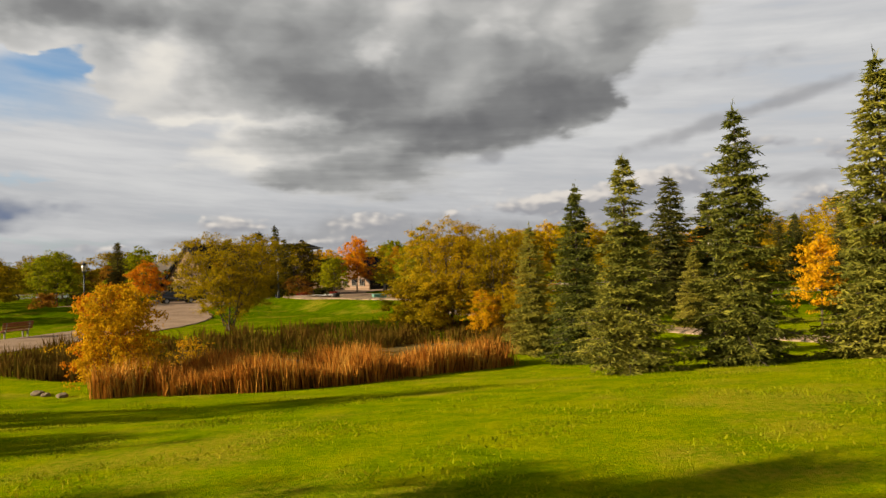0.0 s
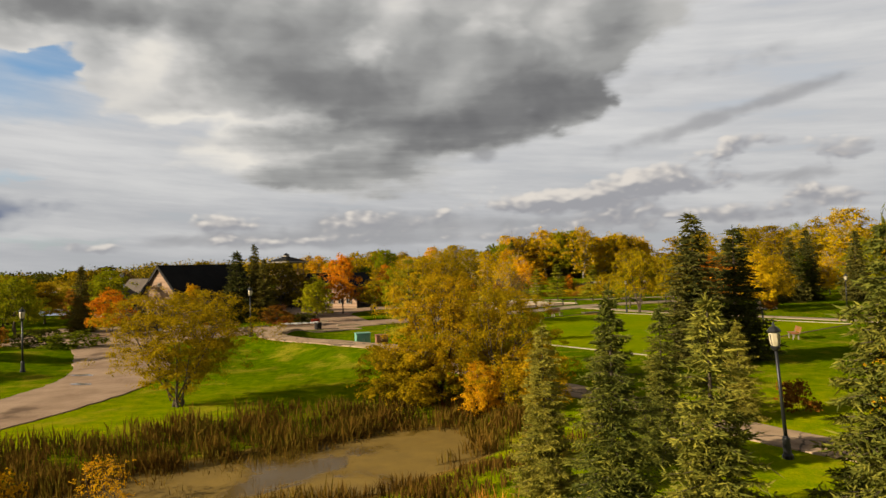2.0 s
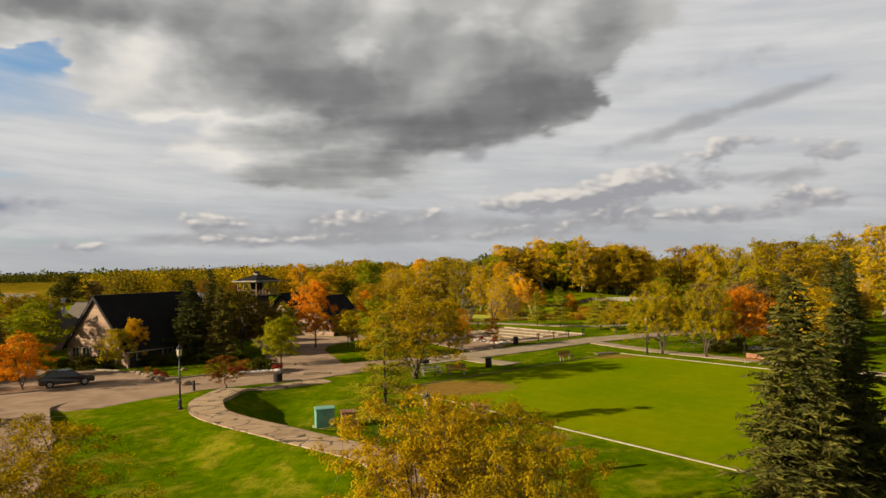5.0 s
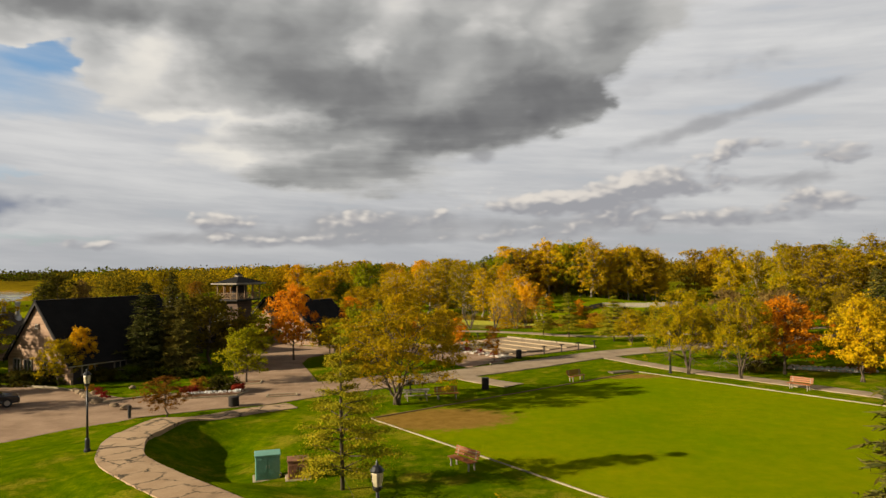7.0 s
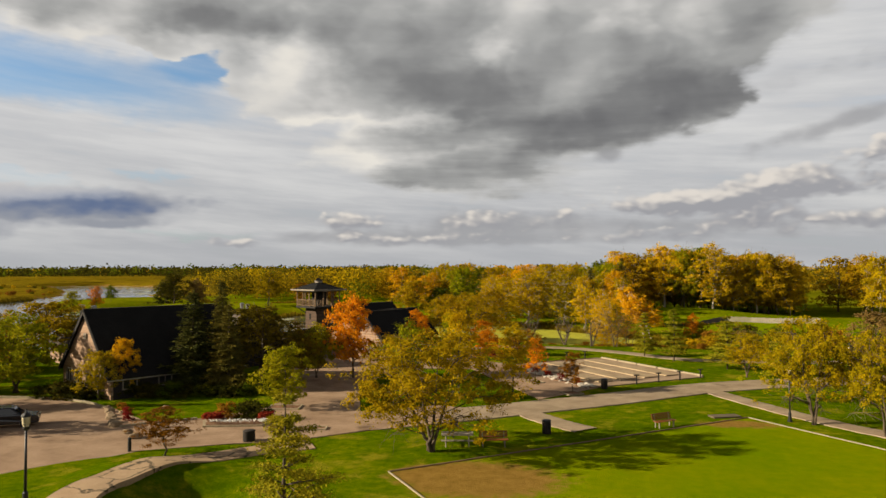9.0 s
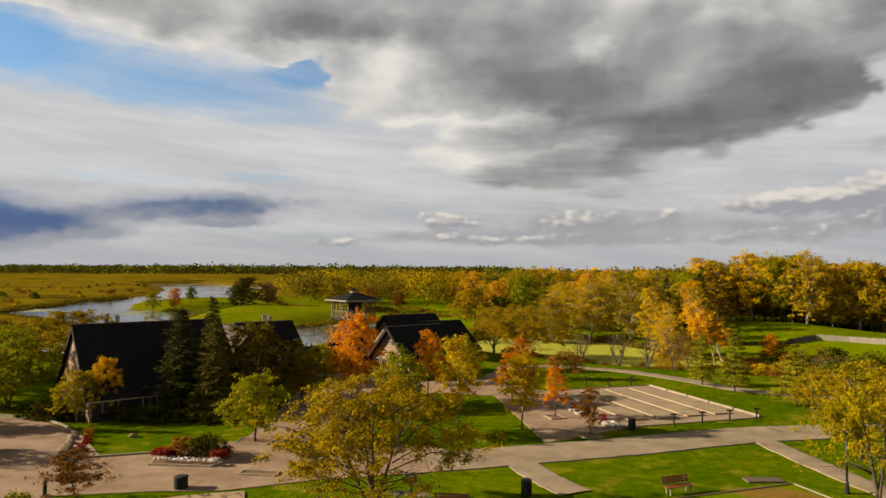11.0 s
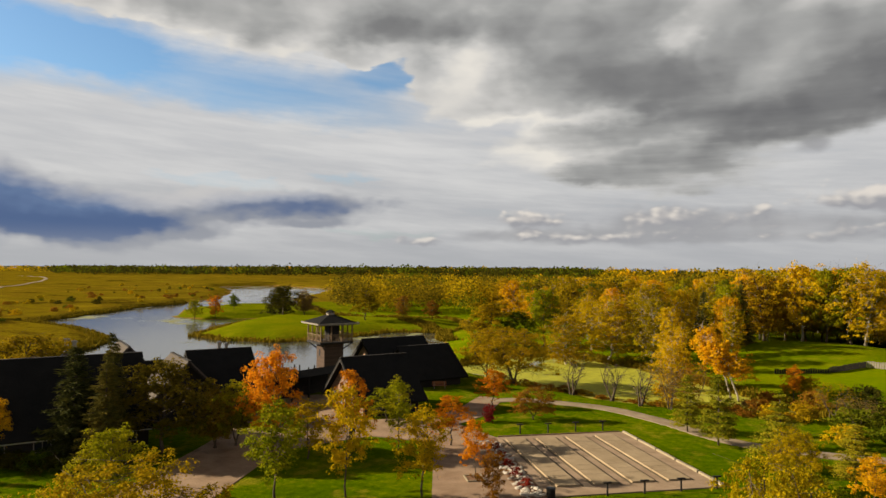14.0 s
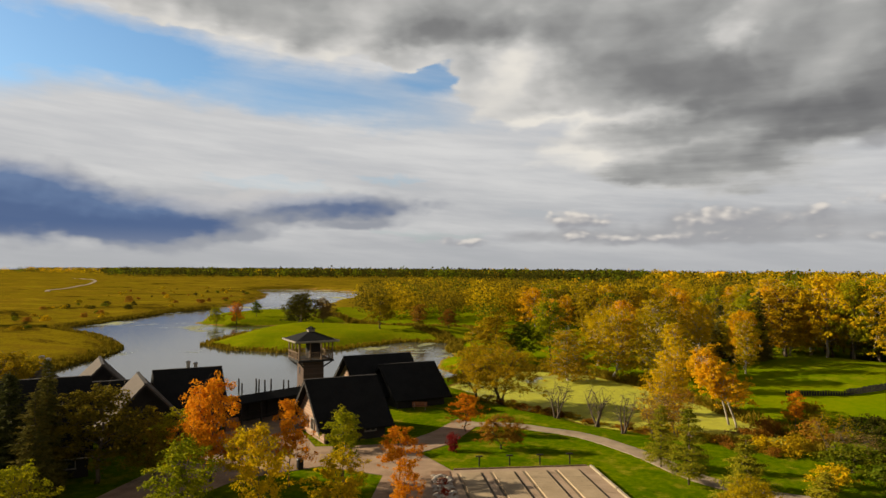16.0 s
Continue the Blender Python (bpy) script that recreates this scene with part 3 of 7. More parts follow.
# ---- the lie of the land ----
def step(a, b, v):
    t = np.clip((v - a) / (b - a), 0, 1)
    return t * t * (3 - 2 * t)


def shore(px, py, outline):
    """Distance to an outline: negative inside."""
    poly = np.array(outline, float)
    if px.size < 40:
        q, n = poly[None], np.roll(poly, -1, 0)[None]
        fx, fy = px.reshape(-1, 1), py.reshape(-1, 1)
        e = n - q
        t = np.clip(((fx - q[..., 0]) * e[..., 0] + (fy - q[..., 1]) * e[..., 1]) / (e ** 2).sum(-1), 0, 1)
        near = np.hypot(fx - q[..., 0] - t * e[..., 0], fy - q[..., 1] - t * e[..., 1]).min(1)
        rise = np.where(e[..., 1] == 0, 1e-9, e[..., 1])
        cross = ((q[..., 1] > fy) != (n[..., 1] > fy)) & (fx < e[..., 0] * (fy - q[..., 1]) / rise + q[..., 0])
        return np.where(cross.sum(1) % 2 == 1, -near, near).reshape(px.shape)
    best, inside = np.full(px.shape, 1e9), np.zeros(px.shape, bool)
    for (x0, y0), (x1, y1) in zip(poly, np.roll(poly, -1, 0)):
        ex, ey = x1 - x0, y1 - y0
        t = np.clip(((px - x0) * ex + (py - y0) * ey) / (ex * ex + ey * ey), 0, 1)
        best = np.minimum(best, np.hypot(px - x0 - t * ex, py - y0 - t * ey))
        if y0 != y1:
            inside ^= ((y0 > py) != (y1 > py)) & (px < ex * (py - y0) / (y1 - y0) + x0)
    return np.where(inside, -best, best)


def wavy(outline, amount, seed):
    """The outline with its sides broken up."""
    rng, out = random.Random(seed), []
    for (x0, y0), (x1, y1) in zip(outline, outline[1:] + outline[:1]):
        n = max(1, int(math.hypot(x1 - x0, y1 - y0) / (amount * 5)))
        for k in range(n):
            t = k / n
            out.append((x0 + t * (x1 - x0) + rng.uniform(-amount, amount), y0 + t * (y1 - y0) + rng.uniform(-amount, amount)))
    return out


POND = wavy([(-13.5, 28.5), (-9.4, 31.5), (-6, 34), (-3, 36), (1, 36.3), (2.6, 34), (1.5, 30.5), (-1.5, 27.5), (-5.5, 24.6), (-10, 24.0), (-13.5, 26)], 0.3, 1)
LAKE = wavy([(-25, 170), (-33, 151), (-43, 140), (-60, 133), (-85, 135), (-95, 147), (-104, 166), (-107, 172), (-125, 180), (-152, 188), (-169, 199),
             (-182, 223), (-199, 255), (-208, 290), (-236, 348), (-300, 430), (-377, 500), (-357, 552), (-271, 510), (-219, 412), (-190, 350), (-118, 262), (-70, 236), (-48, 215)], 2.0, 2)
ISLE = wavy([(-97, 184), (-84, 180), (-72, 182), (-66, 192), (-61, 214), (-40, 222), (-60, 250), (-94, 243), (-116, 232), (-110, 207)], 1.2, 3)
ISLE_FAR = wavy([(-150, 231), (-130, 227), (-120, 240), (-105, 262), (-110, 290), (-150, 318), (-175, 286), (-172, 258)], 1.5, 4)
WEED = wavy([(-20, 160), (-7, 151.5), (3, 147), (11, 143.5), (18, 144), (22.5, 145.5), (26.5, 141), (30, 145), (25, 152.4), (17, 163), (7, 175), (-8, 185), (-18, 180)], 0.7, 5)
GREEN = [(-2.0, 75.0), (21.0, 92.3), (37.5, 68.0), (14.8, 50.3)]
POND_Z, LAKE_Z, WEED_Z = -0.72, -1.0, -0.8


def heights(px, py):
    px, py = np.asarray(px, float), np.asarray(py, float)
    z = 1.5 * (1 - step(3, 22.5, py - 0.4 * np.clip(px, -5, 9)))
    z = z - 0.22 * step(20, 26, py) * (1 - step(44, 56, py))
    z = z + 0.85 * np.exp(-(((px + 16.5) / 4.5) ** 2) - ((py - 63.5) / 7.5) ** 2)
    for ax, ay, bx, by, high in ((-14.4, 71.0, -14.5, 67.0, 0.80), (-14.5, 67.0, -12.8, 62.6, 0.93), (-12.8, 62.6, -7.7, 57.2, 0.95), (-7.7, 57.2, -3.0, 52.8, 0.92)):
        t = np.clip(((px - ax) * (bx - ax) + (py - ay) * (by - ay)) / ((bx - ax) ** 2 + (by - ay) ** 2), 0, 1)
        d2 = (px - ax - t * (bx - ax)) ** 2 + (py - ay - t * (by - ay)) ** 2
        z = np.maximum(z, high * np.exp(-np.maximum(0, np.sqrt(d2) - 1.2) ** 2 / 2.6 ** 2))
    t = np.clip(((px + 10.6) * 2.0 - (py - 69.5) * 7.0) / 53.0, 0, 1)
    z = z - 0.78 * np.exp(-((px + 10.6 - 2.0 * t) ** 2 + (py - 69.5 + 7.0 * t) ** 2) / 2.7 ** 2)
    z = z + 0.9 * np.exp(-(((px + 32) / 6) ** 2) - ((py - 57) / 9) ** 2)
    far = step(135, 175, np.hypot(px, py - 30))
    z = z + far * (0.5 * np.sin(px * 0.045 + 1.3) * np.sin(py * 0.037) + 0.3)
    z = z + 1.9 * np.exp(-(((px - 36) / 17) ** 2) - ((py - 200) / 14) ** 2) + 1.2 * np.exp(-(((px - 60) / 20) ** 2) - ((py - 168) / 12) ** 2)
    z = z + 5.0 * np.exp(-(((px + 560) / 260) ** 2) - ((py - 700) / 230) ** 2)
    for outline, level in ((POND, POND_Z), (WEED, WEED_Z)):
        d = shore(px, py, outline)
        z = np.where(d < 0, level - 0.9 * step(0, 3, -d), level + (z - level) * step(-0.5, 4.0, d))
    d, a, b = shore(px, py, LAKE), shore(px, py, ISLE), shore(px, py, ISLE_FAR)
    d = np.maximum(d, np.maximum(-a, -b))
    isle = 1.3 * step(0, 14, -a) + 0.5 * step(0, 12, -b)
    return np.where(d < 0, LAKE_Z - 1.2 * step(0, 5, -d), LAKE_Z + (z + isle - LAKE_Z) * step(-1, 7, d))


def ground_z(x, y):
    return float(heights(np.array([x]), np.array([y]))[0])


def spread(*runs):
    """Grid lines: runs of start, end and spacing."""
    out = []
    for a, b, gap in runs:
        out += list(np.linspace(a, b, max(2, int(round((b - a) / gap)) + 1))[:-1])
    return np.array(out + [runs[-1][1]])


def make_ground_sheet():
    gx = spread((-4600, -1200, 340), (-1200, -420, 60), (-420, -200, 6), (-200, -62, 2.0), (-62, 46, 0.9), (46, 110, 3), (110, 500, 26), (500, 4600, 410))
    gy = spread((-900, -60, 140), (-60, -4, 6), (-4, 60, 0.7), (60, 152, 0.9), (152, 260, 1.8), (260, 560, 6), (560, 1200, 64), (1200, 4700, 350))
    px, py = np.meshgrid(gx, gy)
    pz = heights(px, py)
    nx, ny = len(gx), len(gy)
    verts = np.stack([px, py, pz], -1).reshape(-1, 3)
    k = np.arange(nx * ny).reshape(ny, nx)
    faces = np.stack([k[:-1, :-1], k[:-1, 1:], k[1:, 1:], k[1:, :-1]], -1).reshape(-1, 4)
    me = bpy.data.meshes.new("ground")
    me.from_pydata(verts.tolist(), [], faces.tolist())
    me.materials.append(M["ground"])
    me.shade_smooth()
    fx, fy = px.ravel(), py.ravel()
    lake = np.maximum(shore(fx, fy, LAKE), np.maximum(-shore(fx, fy, ISLE), -shore(fx, fy, ISLE_FAR)))
    west = step(0, 12, -(fx + 60 + 0.36 * (fy - 120))) * step(120, 140, fy)
    meadow = np.maximum(west, step(330, 420, fy))
    meadow = np.where((shore(fx, fy, ISLE) < 4) | (shore(fx, fy, ISLE_FAR) < 4), 0.25, meadow)
    meadow = np.maximum(meadow, step(60, 95, fx) * 0.4)
    g = shore(fx, fy, GREEN)
    turf = np.maximum((1 - step(-0.6, 0.6, g)), (1 - step(0, 8, np.hypot((fx - 38) / 1.4, fy - 172) - 9)) * 0.9)
    turf = np.maximum(turf, (1 - step(-8, 4, shore(fx, fy, ISLE))) * 0.7)
    turf = np.maximum(turf, step(150, 170, fy) * 0.55 * (1 - meadow))
    worn = np.exp(-(((fx - 2.5) / 5.5) ** 2) - ((fy - 74.5) / 3.6) ** 2) * 0.95
    worn = np.maximum(worn, 0.75 * np.exp(-(((fx - 19.5) / 4) ** 2) - ((fy - 90) / 1.6) ** 2))
    worn = np.where(g < 0.3, worn, worn * 0.55)
    wet = np.minimum(np.minimum(shore(fx, fy, POND), shore(fx, fy, WEED)), lake)
    worn = np.maximum(worn, (1 - step(-0.6, 1.0, wet)))
    col = me.color_attributes.new("zone", "FLOAT_COLOR", "POINT")
    col.data.foreach_set("color", np.stack([meadow, worn, turf, np.ones_like(fx)], -1).ravel())
    return whole("ground", me, "mown park lawn and meadow rolling to the horizon", "ground", "structure")


make_ground_sheet()


def water(name, outline, level, mat, label):
    cx, cy = np.mean(outline, 0)
    grown = [(cx + (x - cx) * 1.06, cy + (y - cy) * 1.06) for x, y in outline]
    b = Build().add([(x, y, level) for x, y in grown], [tuple(range(len(grown)))])
    me = b.mesh(name, M[mat])
    bm = bmesh.new()
    bm.from_mesh(me)
    bmesh.ops.triangulate(bm, faces=bm.faces)
    bmesh.ops.recalc_face_normals(bm, faces=bm.faces)
    for f in bm.faces:
        if f.normal.z < 0:
            f.normal_flip()
    bm.to_mesh(me)
    bm.free()
    return whole(name, me, label, "water", "structure")


water("water_pond", POND, POND_Z, "pond", "murky brown pond water behind the reeds")
water("water_lake", LAKE, LAKE_Z, "lake", "grey lake with drifting pale algae")
water("water_weedy_pond", WEED, WEED_Z, "scum", "pond covered with yellow-green duckweed")


# ---- roads and paths ----
def curve_through(points, gap):
    """Even steps along a smooth line through points."""
    p = [Vector(q) for q in points]
    p = [2 * p[0] - p[1]] + p + [2 * p[-1] - p[-2]]
    out = []
    for k in range(1, len(p) - 2):
        n = max(2, int((p[k + 1] - p[k]).length / gap))
        for i in range(n):
            t = i / n
            out.append(0.5 * (2 * p[k] + (p[k + 1] - p[k - 1]) * t + (2 * p[k - 1] - 5 * p[k] + 4 * p[k + 1] - p[k + 2]) * t * t + (3 * p[k] - 3 * p[k + 1] + p[k + 2] - p[k - 1]) * t ** 3))
    return out + [p[-2]]


def strip(name, points, width, mat, label, lift=0.045, thick=0.12, ragged=0.06, kind="structure"):
    """A path of even width laid over the land, with a worn edge."""
    rng = random.Random(len(points) * 7 + int(width * 10))
    line = curve_through(points, 0.45 if width < 3 else 0.8)
    rows = []
    for k, p in enumerate(line):
        d = (line[min(k + 1, len(line) - 1)] - line[max(k - 1, 0)]).normalized()
        side = Vector((-d.y, d.x))
        w = width / 2
        us = [-w + rng.uniform(-ragged, ragged), -w * 0.5, 0, w * 0.5, w + rng.uniform(-ragged, ragged)]
        row = [p + side * u for u in us]
        level = max(ground_z(q.x, q.y) for q in row) + lift
        rows.append([(q.x, q.y, level + (0.02 if 0 < i < 4 else 0)) for i, q in enumerate(row)])
    for _ in range(2):
        mean = [sum(r[2][2] for r in rows[max(0, k - 1):k + 2]) / len(rows[max(0, k - 1):k + 2]) for k in range(len(rows))]
        rows = [[(x, y, z + max(0, m_ - r[2][2])) for x, y, z in r] for r, m_ in zip(rows, mean)]
    verts, faces = [], []
    for r in rows:
        verts += r + [r[0], r[4], (r[0][0], r[0][1], r[0][2] - thick), (r[4][0], r[4][1], r[4][2] - thick)]
    for k in range(len(rows) - 1):
        a, c = k * 9, (k + 1) * 9
        faces += [(a + i, c + i, c + i + 1, a + i + 1) for i in range(4)]
        faces += [(a + 5, a + 7, c + 7, c + 5), (a + 6, c + 6, c + 8, a + 8)]
    me = Build().add(verts, faces).mesh(name, M[mat])
    me.polygons.foreach_set("use_smooth", [i % 6 < 4 for i in range(len(me.polygons))])
    return whole(name, me, label, "path", kind)


def paved(name, outline, mat, label, z=0.04, thick=0.2):
    b = Build().slab(outline, z - thick, z)
    me = b.mesh(name, M[mat])
    bm = bmesh.new()
    bm.from_mesh(me)
    bmesh.ops.triangulate(bm, faces=[f for f in bm.faces if len(f.verts) > 4])
    bmesh.ops.recalc_face_normals(bm, faces=bm.faces)
    bm.to_mesh(me)
    bm.free()
    return whole(name, me, label, "pavement", "structure")


strip("road", [(-24, 22), (-21.5, 33), (-19.5, 42), (-20, 50), (-23.5, 58), (-27.5, 65), (-30, 71), (-29, 78)], 6.0, "lot", "sandy asphalt drive with shallow puddles", 0.04, 0.5, ragged=0.12)
paved("pavement", [(-45, 74), (-34, 69), (-26, 69), (-21.5, 71.5), (-18, 77), (-13.5, 79.3), (-10, 80.6), (-6, 84), (1, 88.3), (5, 91.3), (-2.7, 93.6), (-8, 90.3),
                   (-11.8, 103), (-12, 107.8), (-8.4, 114), (-2.2, 114.4), (5.6, 97.2), (11, 104.1), (2.3, 118.4), (-3, 122), (-2, 127), (-3.3, 136.5), (-6.5, 137), (-6, 130), (-6.5, 124),
                   (-13, 119), (-19, 124), (-22, 131), (-29, 126.5), (-24, 117), (-19.5, 104), (-15.5, 91), (-18.7, 86.4), (-22, 84.2), (-28.5, 89), (-35.6, 91.5), (-46, 91)],
      "lot", "broad sandy asphalt forecourt between the lawns", 0.05)
strip("path_main", [(-1, 89.6), (5.2, 93.8), (12, 98.6), (20, 104.6), (28, 108.6), (40, 113), (62, 121)], 4.4, "walk", "wide asphalt footpath across the park", 0.075)
strip("path_curved", [(-8.2, 80.0), (-11.0, 78.1), (-13.3, 75.2), (-14.5, 71.0), (-14.5, 67.2), (-13.8, 64.7), (-12.8, 62.6), (-10.6, 60.2), (-7.7, 57.2), (-3.4, 53.2), (-0.2, 50.0), (3.4, 45.4), (8, 37.5), (11.8, 29.9), (14.5, 26.4), (20, 22.5)], 2.2, "path", "cracked narrow asphalt path curving over the lawn", 0.05, 0.4, 0.015)
strip("path_side", [(20.5, 103.6), (23.5, 96.5), (26.3, 91), (29.4, 86.6), (34, 79.5), (41, 69)], 1.8, "walk", "footpath beside the bowling green", 0.065)
strip("path_stub", [(4.4, 92.2), (6.6, 89.0), (9, 86.4)], 2.1, "walk", "short worn footpath", 0.07)
strip("path_shore", [(-5.2, 134), (-1, 136.9), (4, 136.9), (9.2, 136), (15.8, 131.6), (21.8, 126.2), (28.5, 124.5), (42, 126), (70, 133)], 2.1, "walk", "curving gravel walk along the pond", 0.055)
strip("path_field", [(-420, 350), (-450, 372), (-515, 440), (-630, 535), (-760, 610), (-900, 690)], 2.4, "walk", "pale gravel track over the meadow", 0.3, 0.5, ragged=0.4)

# ---- trees ----
def blades_mesh(name, centre, along, across, mat):
    """Many lozenge leaves: centres with half length and half width vectors."""
    n = len(centre)
    verts = np.stack([centre - along, centre + across, centre + along, centre - across], 1).reshape(-1, 3)
    me = bpy.data.meshes.new(name)
    me.vertices.add(4 * n)
    me.vertices.foreach_set("co", verts.astype(np.float32).ravel())
    me.loops.add(4 * n)
    me.loops.foreach_set("vertex_index", np.arange(4 * n, dtype=np.int32))
    me.polygons.add(n)
    me.polygons.foreach_set("loop_start", np.arange(0, 4 * n, 4, dtype=np.int32))
    me.update(calc_edges=True)
    me.materials.append(mat)
    return me


def facing(rng, n, lift=0.0, out=None, loose=0.8):
    """Pairs of unit vectors at right angles that span leaves; they face roughly along out where it is given."""
    a = rng.normal(size=(n, 3))
    if out is not None:
        face = out / (np.linalg.norm(out, axis=1, keepdims=True) + 1e-9) + rng.normal(size=(n, 3)) * loose * 0.6
        face /= np.linalg.norm(face, axis=1, keepdims=True) + 1e-9
        a -= face * (a * face).sum(1, keepdims=True)
        a /= np.linalg.norm(a, axis=1, keepdims=True) + 1e-9
        return a, np.cross(face, a)
    a /= np.linalg.norm(a, axis=1, keepdims=True)
    b = rng.normal(size=(n, 3)) * (1, 1, 1 - lift)
    b -= a * (a * b).sum(1, keepdims=True)
    b /= np.linalg.norm(b, axis=1, keepdims=True) + 1e-9
    return a, b


def broadleaf(seed, height, width, trunk, limbs, subs, leaves, leaf, shape="round", stems=1, thick=0.02, droop=0.0, clump=0.10, lean=0.0, slim=0.62, skirt=0.27):
    """Wood and crown of a broad-leaved tree, standing on the origin."""
    rng = np.random.default_rng(seed)
    wood, tips = Build(), []
    top = height - trunk

    def reach(s):
        if shape == "round":
            return math.sin(math.pi * min(1, 0.12 + 0.88 * s) ** 0.85) ** 0.6
        if shape == "vase":
            return 0.30 + 0.80 * s ** 0.8 - 0.62 * max(0, s - 0.62) / 0.38
        if shape == "column":
            return 0.85 * math.sin(math.pi * (0.12 + 0.84 * s)) ** 0.5
        return math.sin(math.pi * (0.22 + 0.70 * s)) ** 0.7

    r0 = thick * height
    for st in range(stems):
        base = np.array([0, 0, -0.15]) + (rng.normal(size=3) * ((0.26, 0.26, 0) if shape == "vase" else (0.12, 0.12, 0)) if stems > 1 else 0)
        out = rng.uniform(0, 2 * math.pi) if stems == 1 else 2 * math.pi * (st + rng.uniform(-0.2, 0.2)) / stems
        sway = (0.04 if stems == 1 else 0.36 if shape == "vase" else 0.26) * width
        crown_top = np.array([math.cos(out) * sway + lean * height, math.sin(out) * sway, height * (0.9 if stems == 1 else rng.uniform(0.72, 0.9))])
        fork = base + (crown_top - base) * (trunk / height) * np.array([0.6, 0.6, 1])
        line = [base, base * 0.5 + fork * 0.5 + rng.normal(size=3) * 0.015 * height, fork, fork * 0.5 + crown_top * 0.5 + rng.normal(size=3) * 0.03 * height, crown_top]
        rr = r0 / stems ** 0.5
        wood.tube(line, [rr * 1.25, rr, rr * 0.8, rr * 0.45, rr * 0.1], 6)
        count = max(2, limbs // stems)
        for k in range(count):
            s = (k + rng.uniform(0.2, 0.8)) / count
            s = 0.13 + 0.87 * s if shape == "vase" else s
            a = 2.4 * k + rng.uniform(-0.5, 0.5) + st if stems == 1 else out + rng.uniform(-1.3, 1.3)
            r = 0.5 * width * reach(s) * rng.uniform(0.6, 1.12)
            tip = np.array([math.cos(a) * r + lean * height * s, math.sin(a) * r, trunk + top * (s * 0.97 + 0.02) - droop * r])
            u = max(0.02, 0.75 * s)
            start = fork + (crown_top - fork) * u
            mid = start * 0.45 + tip * 0.55 + np.array([0, 0, 0.10 * r])
            wood.tube([start, mid, tip], [rr * 0.42 * (1 - 0.5 * s), rr * 0.24, rr * 0.06], 4)
            tips += [tip, mid * 0.4 + tip * 0.6]
            for j in range(subs):
                t = rng.uniform(0.35, 1.0)
                q = start * (1 - t) + tip * t + rng.normal(size=3) * (0.12 * width, 0.12 * width, 0.10 * top)
                q[2] = max(q[2] - droop * 0.1 * width, trunk * 0.6)
                wood.tube([mid * (1 - t) + tip * t if t > 0.6 else mid, q], [rr * 0.12, rr * 0.04], 3)
                tips.append(q)
        tips.append(crown_top)
    tips = np.array(tips)
    if leaves == 0:
        return wood, None
    out_ = np.hypot(tips[:, 0] - lean * height * 0.5, tips[:, 1]) / (0.5 * width)
    tips[:, 2] = np.minimum(tips[:, 2], height * (0.96 - 0.22 * np.minimum(out_, 1.2) ** 2))
    # each twig end carries a tuft, with a second one beside it
    hubs = np.concatenate([tips, tips + rng.normal(size=tips.shape) * clump * width * (0.75, 0.75, 0.45)])
    pick = rng.integers(0, len(hubs), leaves)
    size = rng.uniform(0.5, 1.3, len(hubs))[pick][:, None] * clump * width
    u = rng.normal(size=(leaves, 3))
    u /= np.linalg.norm(u, axis=1, keepdims=True)
    u[:, 2] = np.where(rng.random(leaves) < 0.6, np.abs(u[:, 2]), u[:, 2])
    c = hubs[pick] + u * rng.random((leaves, 1)) ** 0.42 * size * (1, 1, 0.72)
    if droop:
        c[:, 2] -= rng.exponential(droop * 0.35, leaves) * height * 0.3
    edge = np.hypot(c[:, 0], c[:, 1]) / (0.5 * width)
    floor_ = {"vase": 0.03 + 0.30 * edge, "spread": 0.42 - 0.14 * edge, "shrub": 0.03 + 0 * edge, "thicket": 0.05 + 0.03 * edge}.get(shape, skirt - 0.06 * edge) * height
    keep = c[:, 2] > floor_ + rng.normal(size=leaves) * 0.025 * height
    c, u = c[keep], u[keep]
    leaves = len(c)
    heart = np.array([lean * height * 0.5, 0, trunk + 0.35 * top])
    out = u + 0.7 * (c - heart) / (0.5 * width, 0.5 * width, 0.5 * top) + (0, 0, 0.35)
    a, b = facing(rng, leaves, out=out, loose=0.8)
    s = leaf * rng.uniform(0.6, 1.25, (leaves, 1))
    return wood, (c, a * s, b * s * slim)


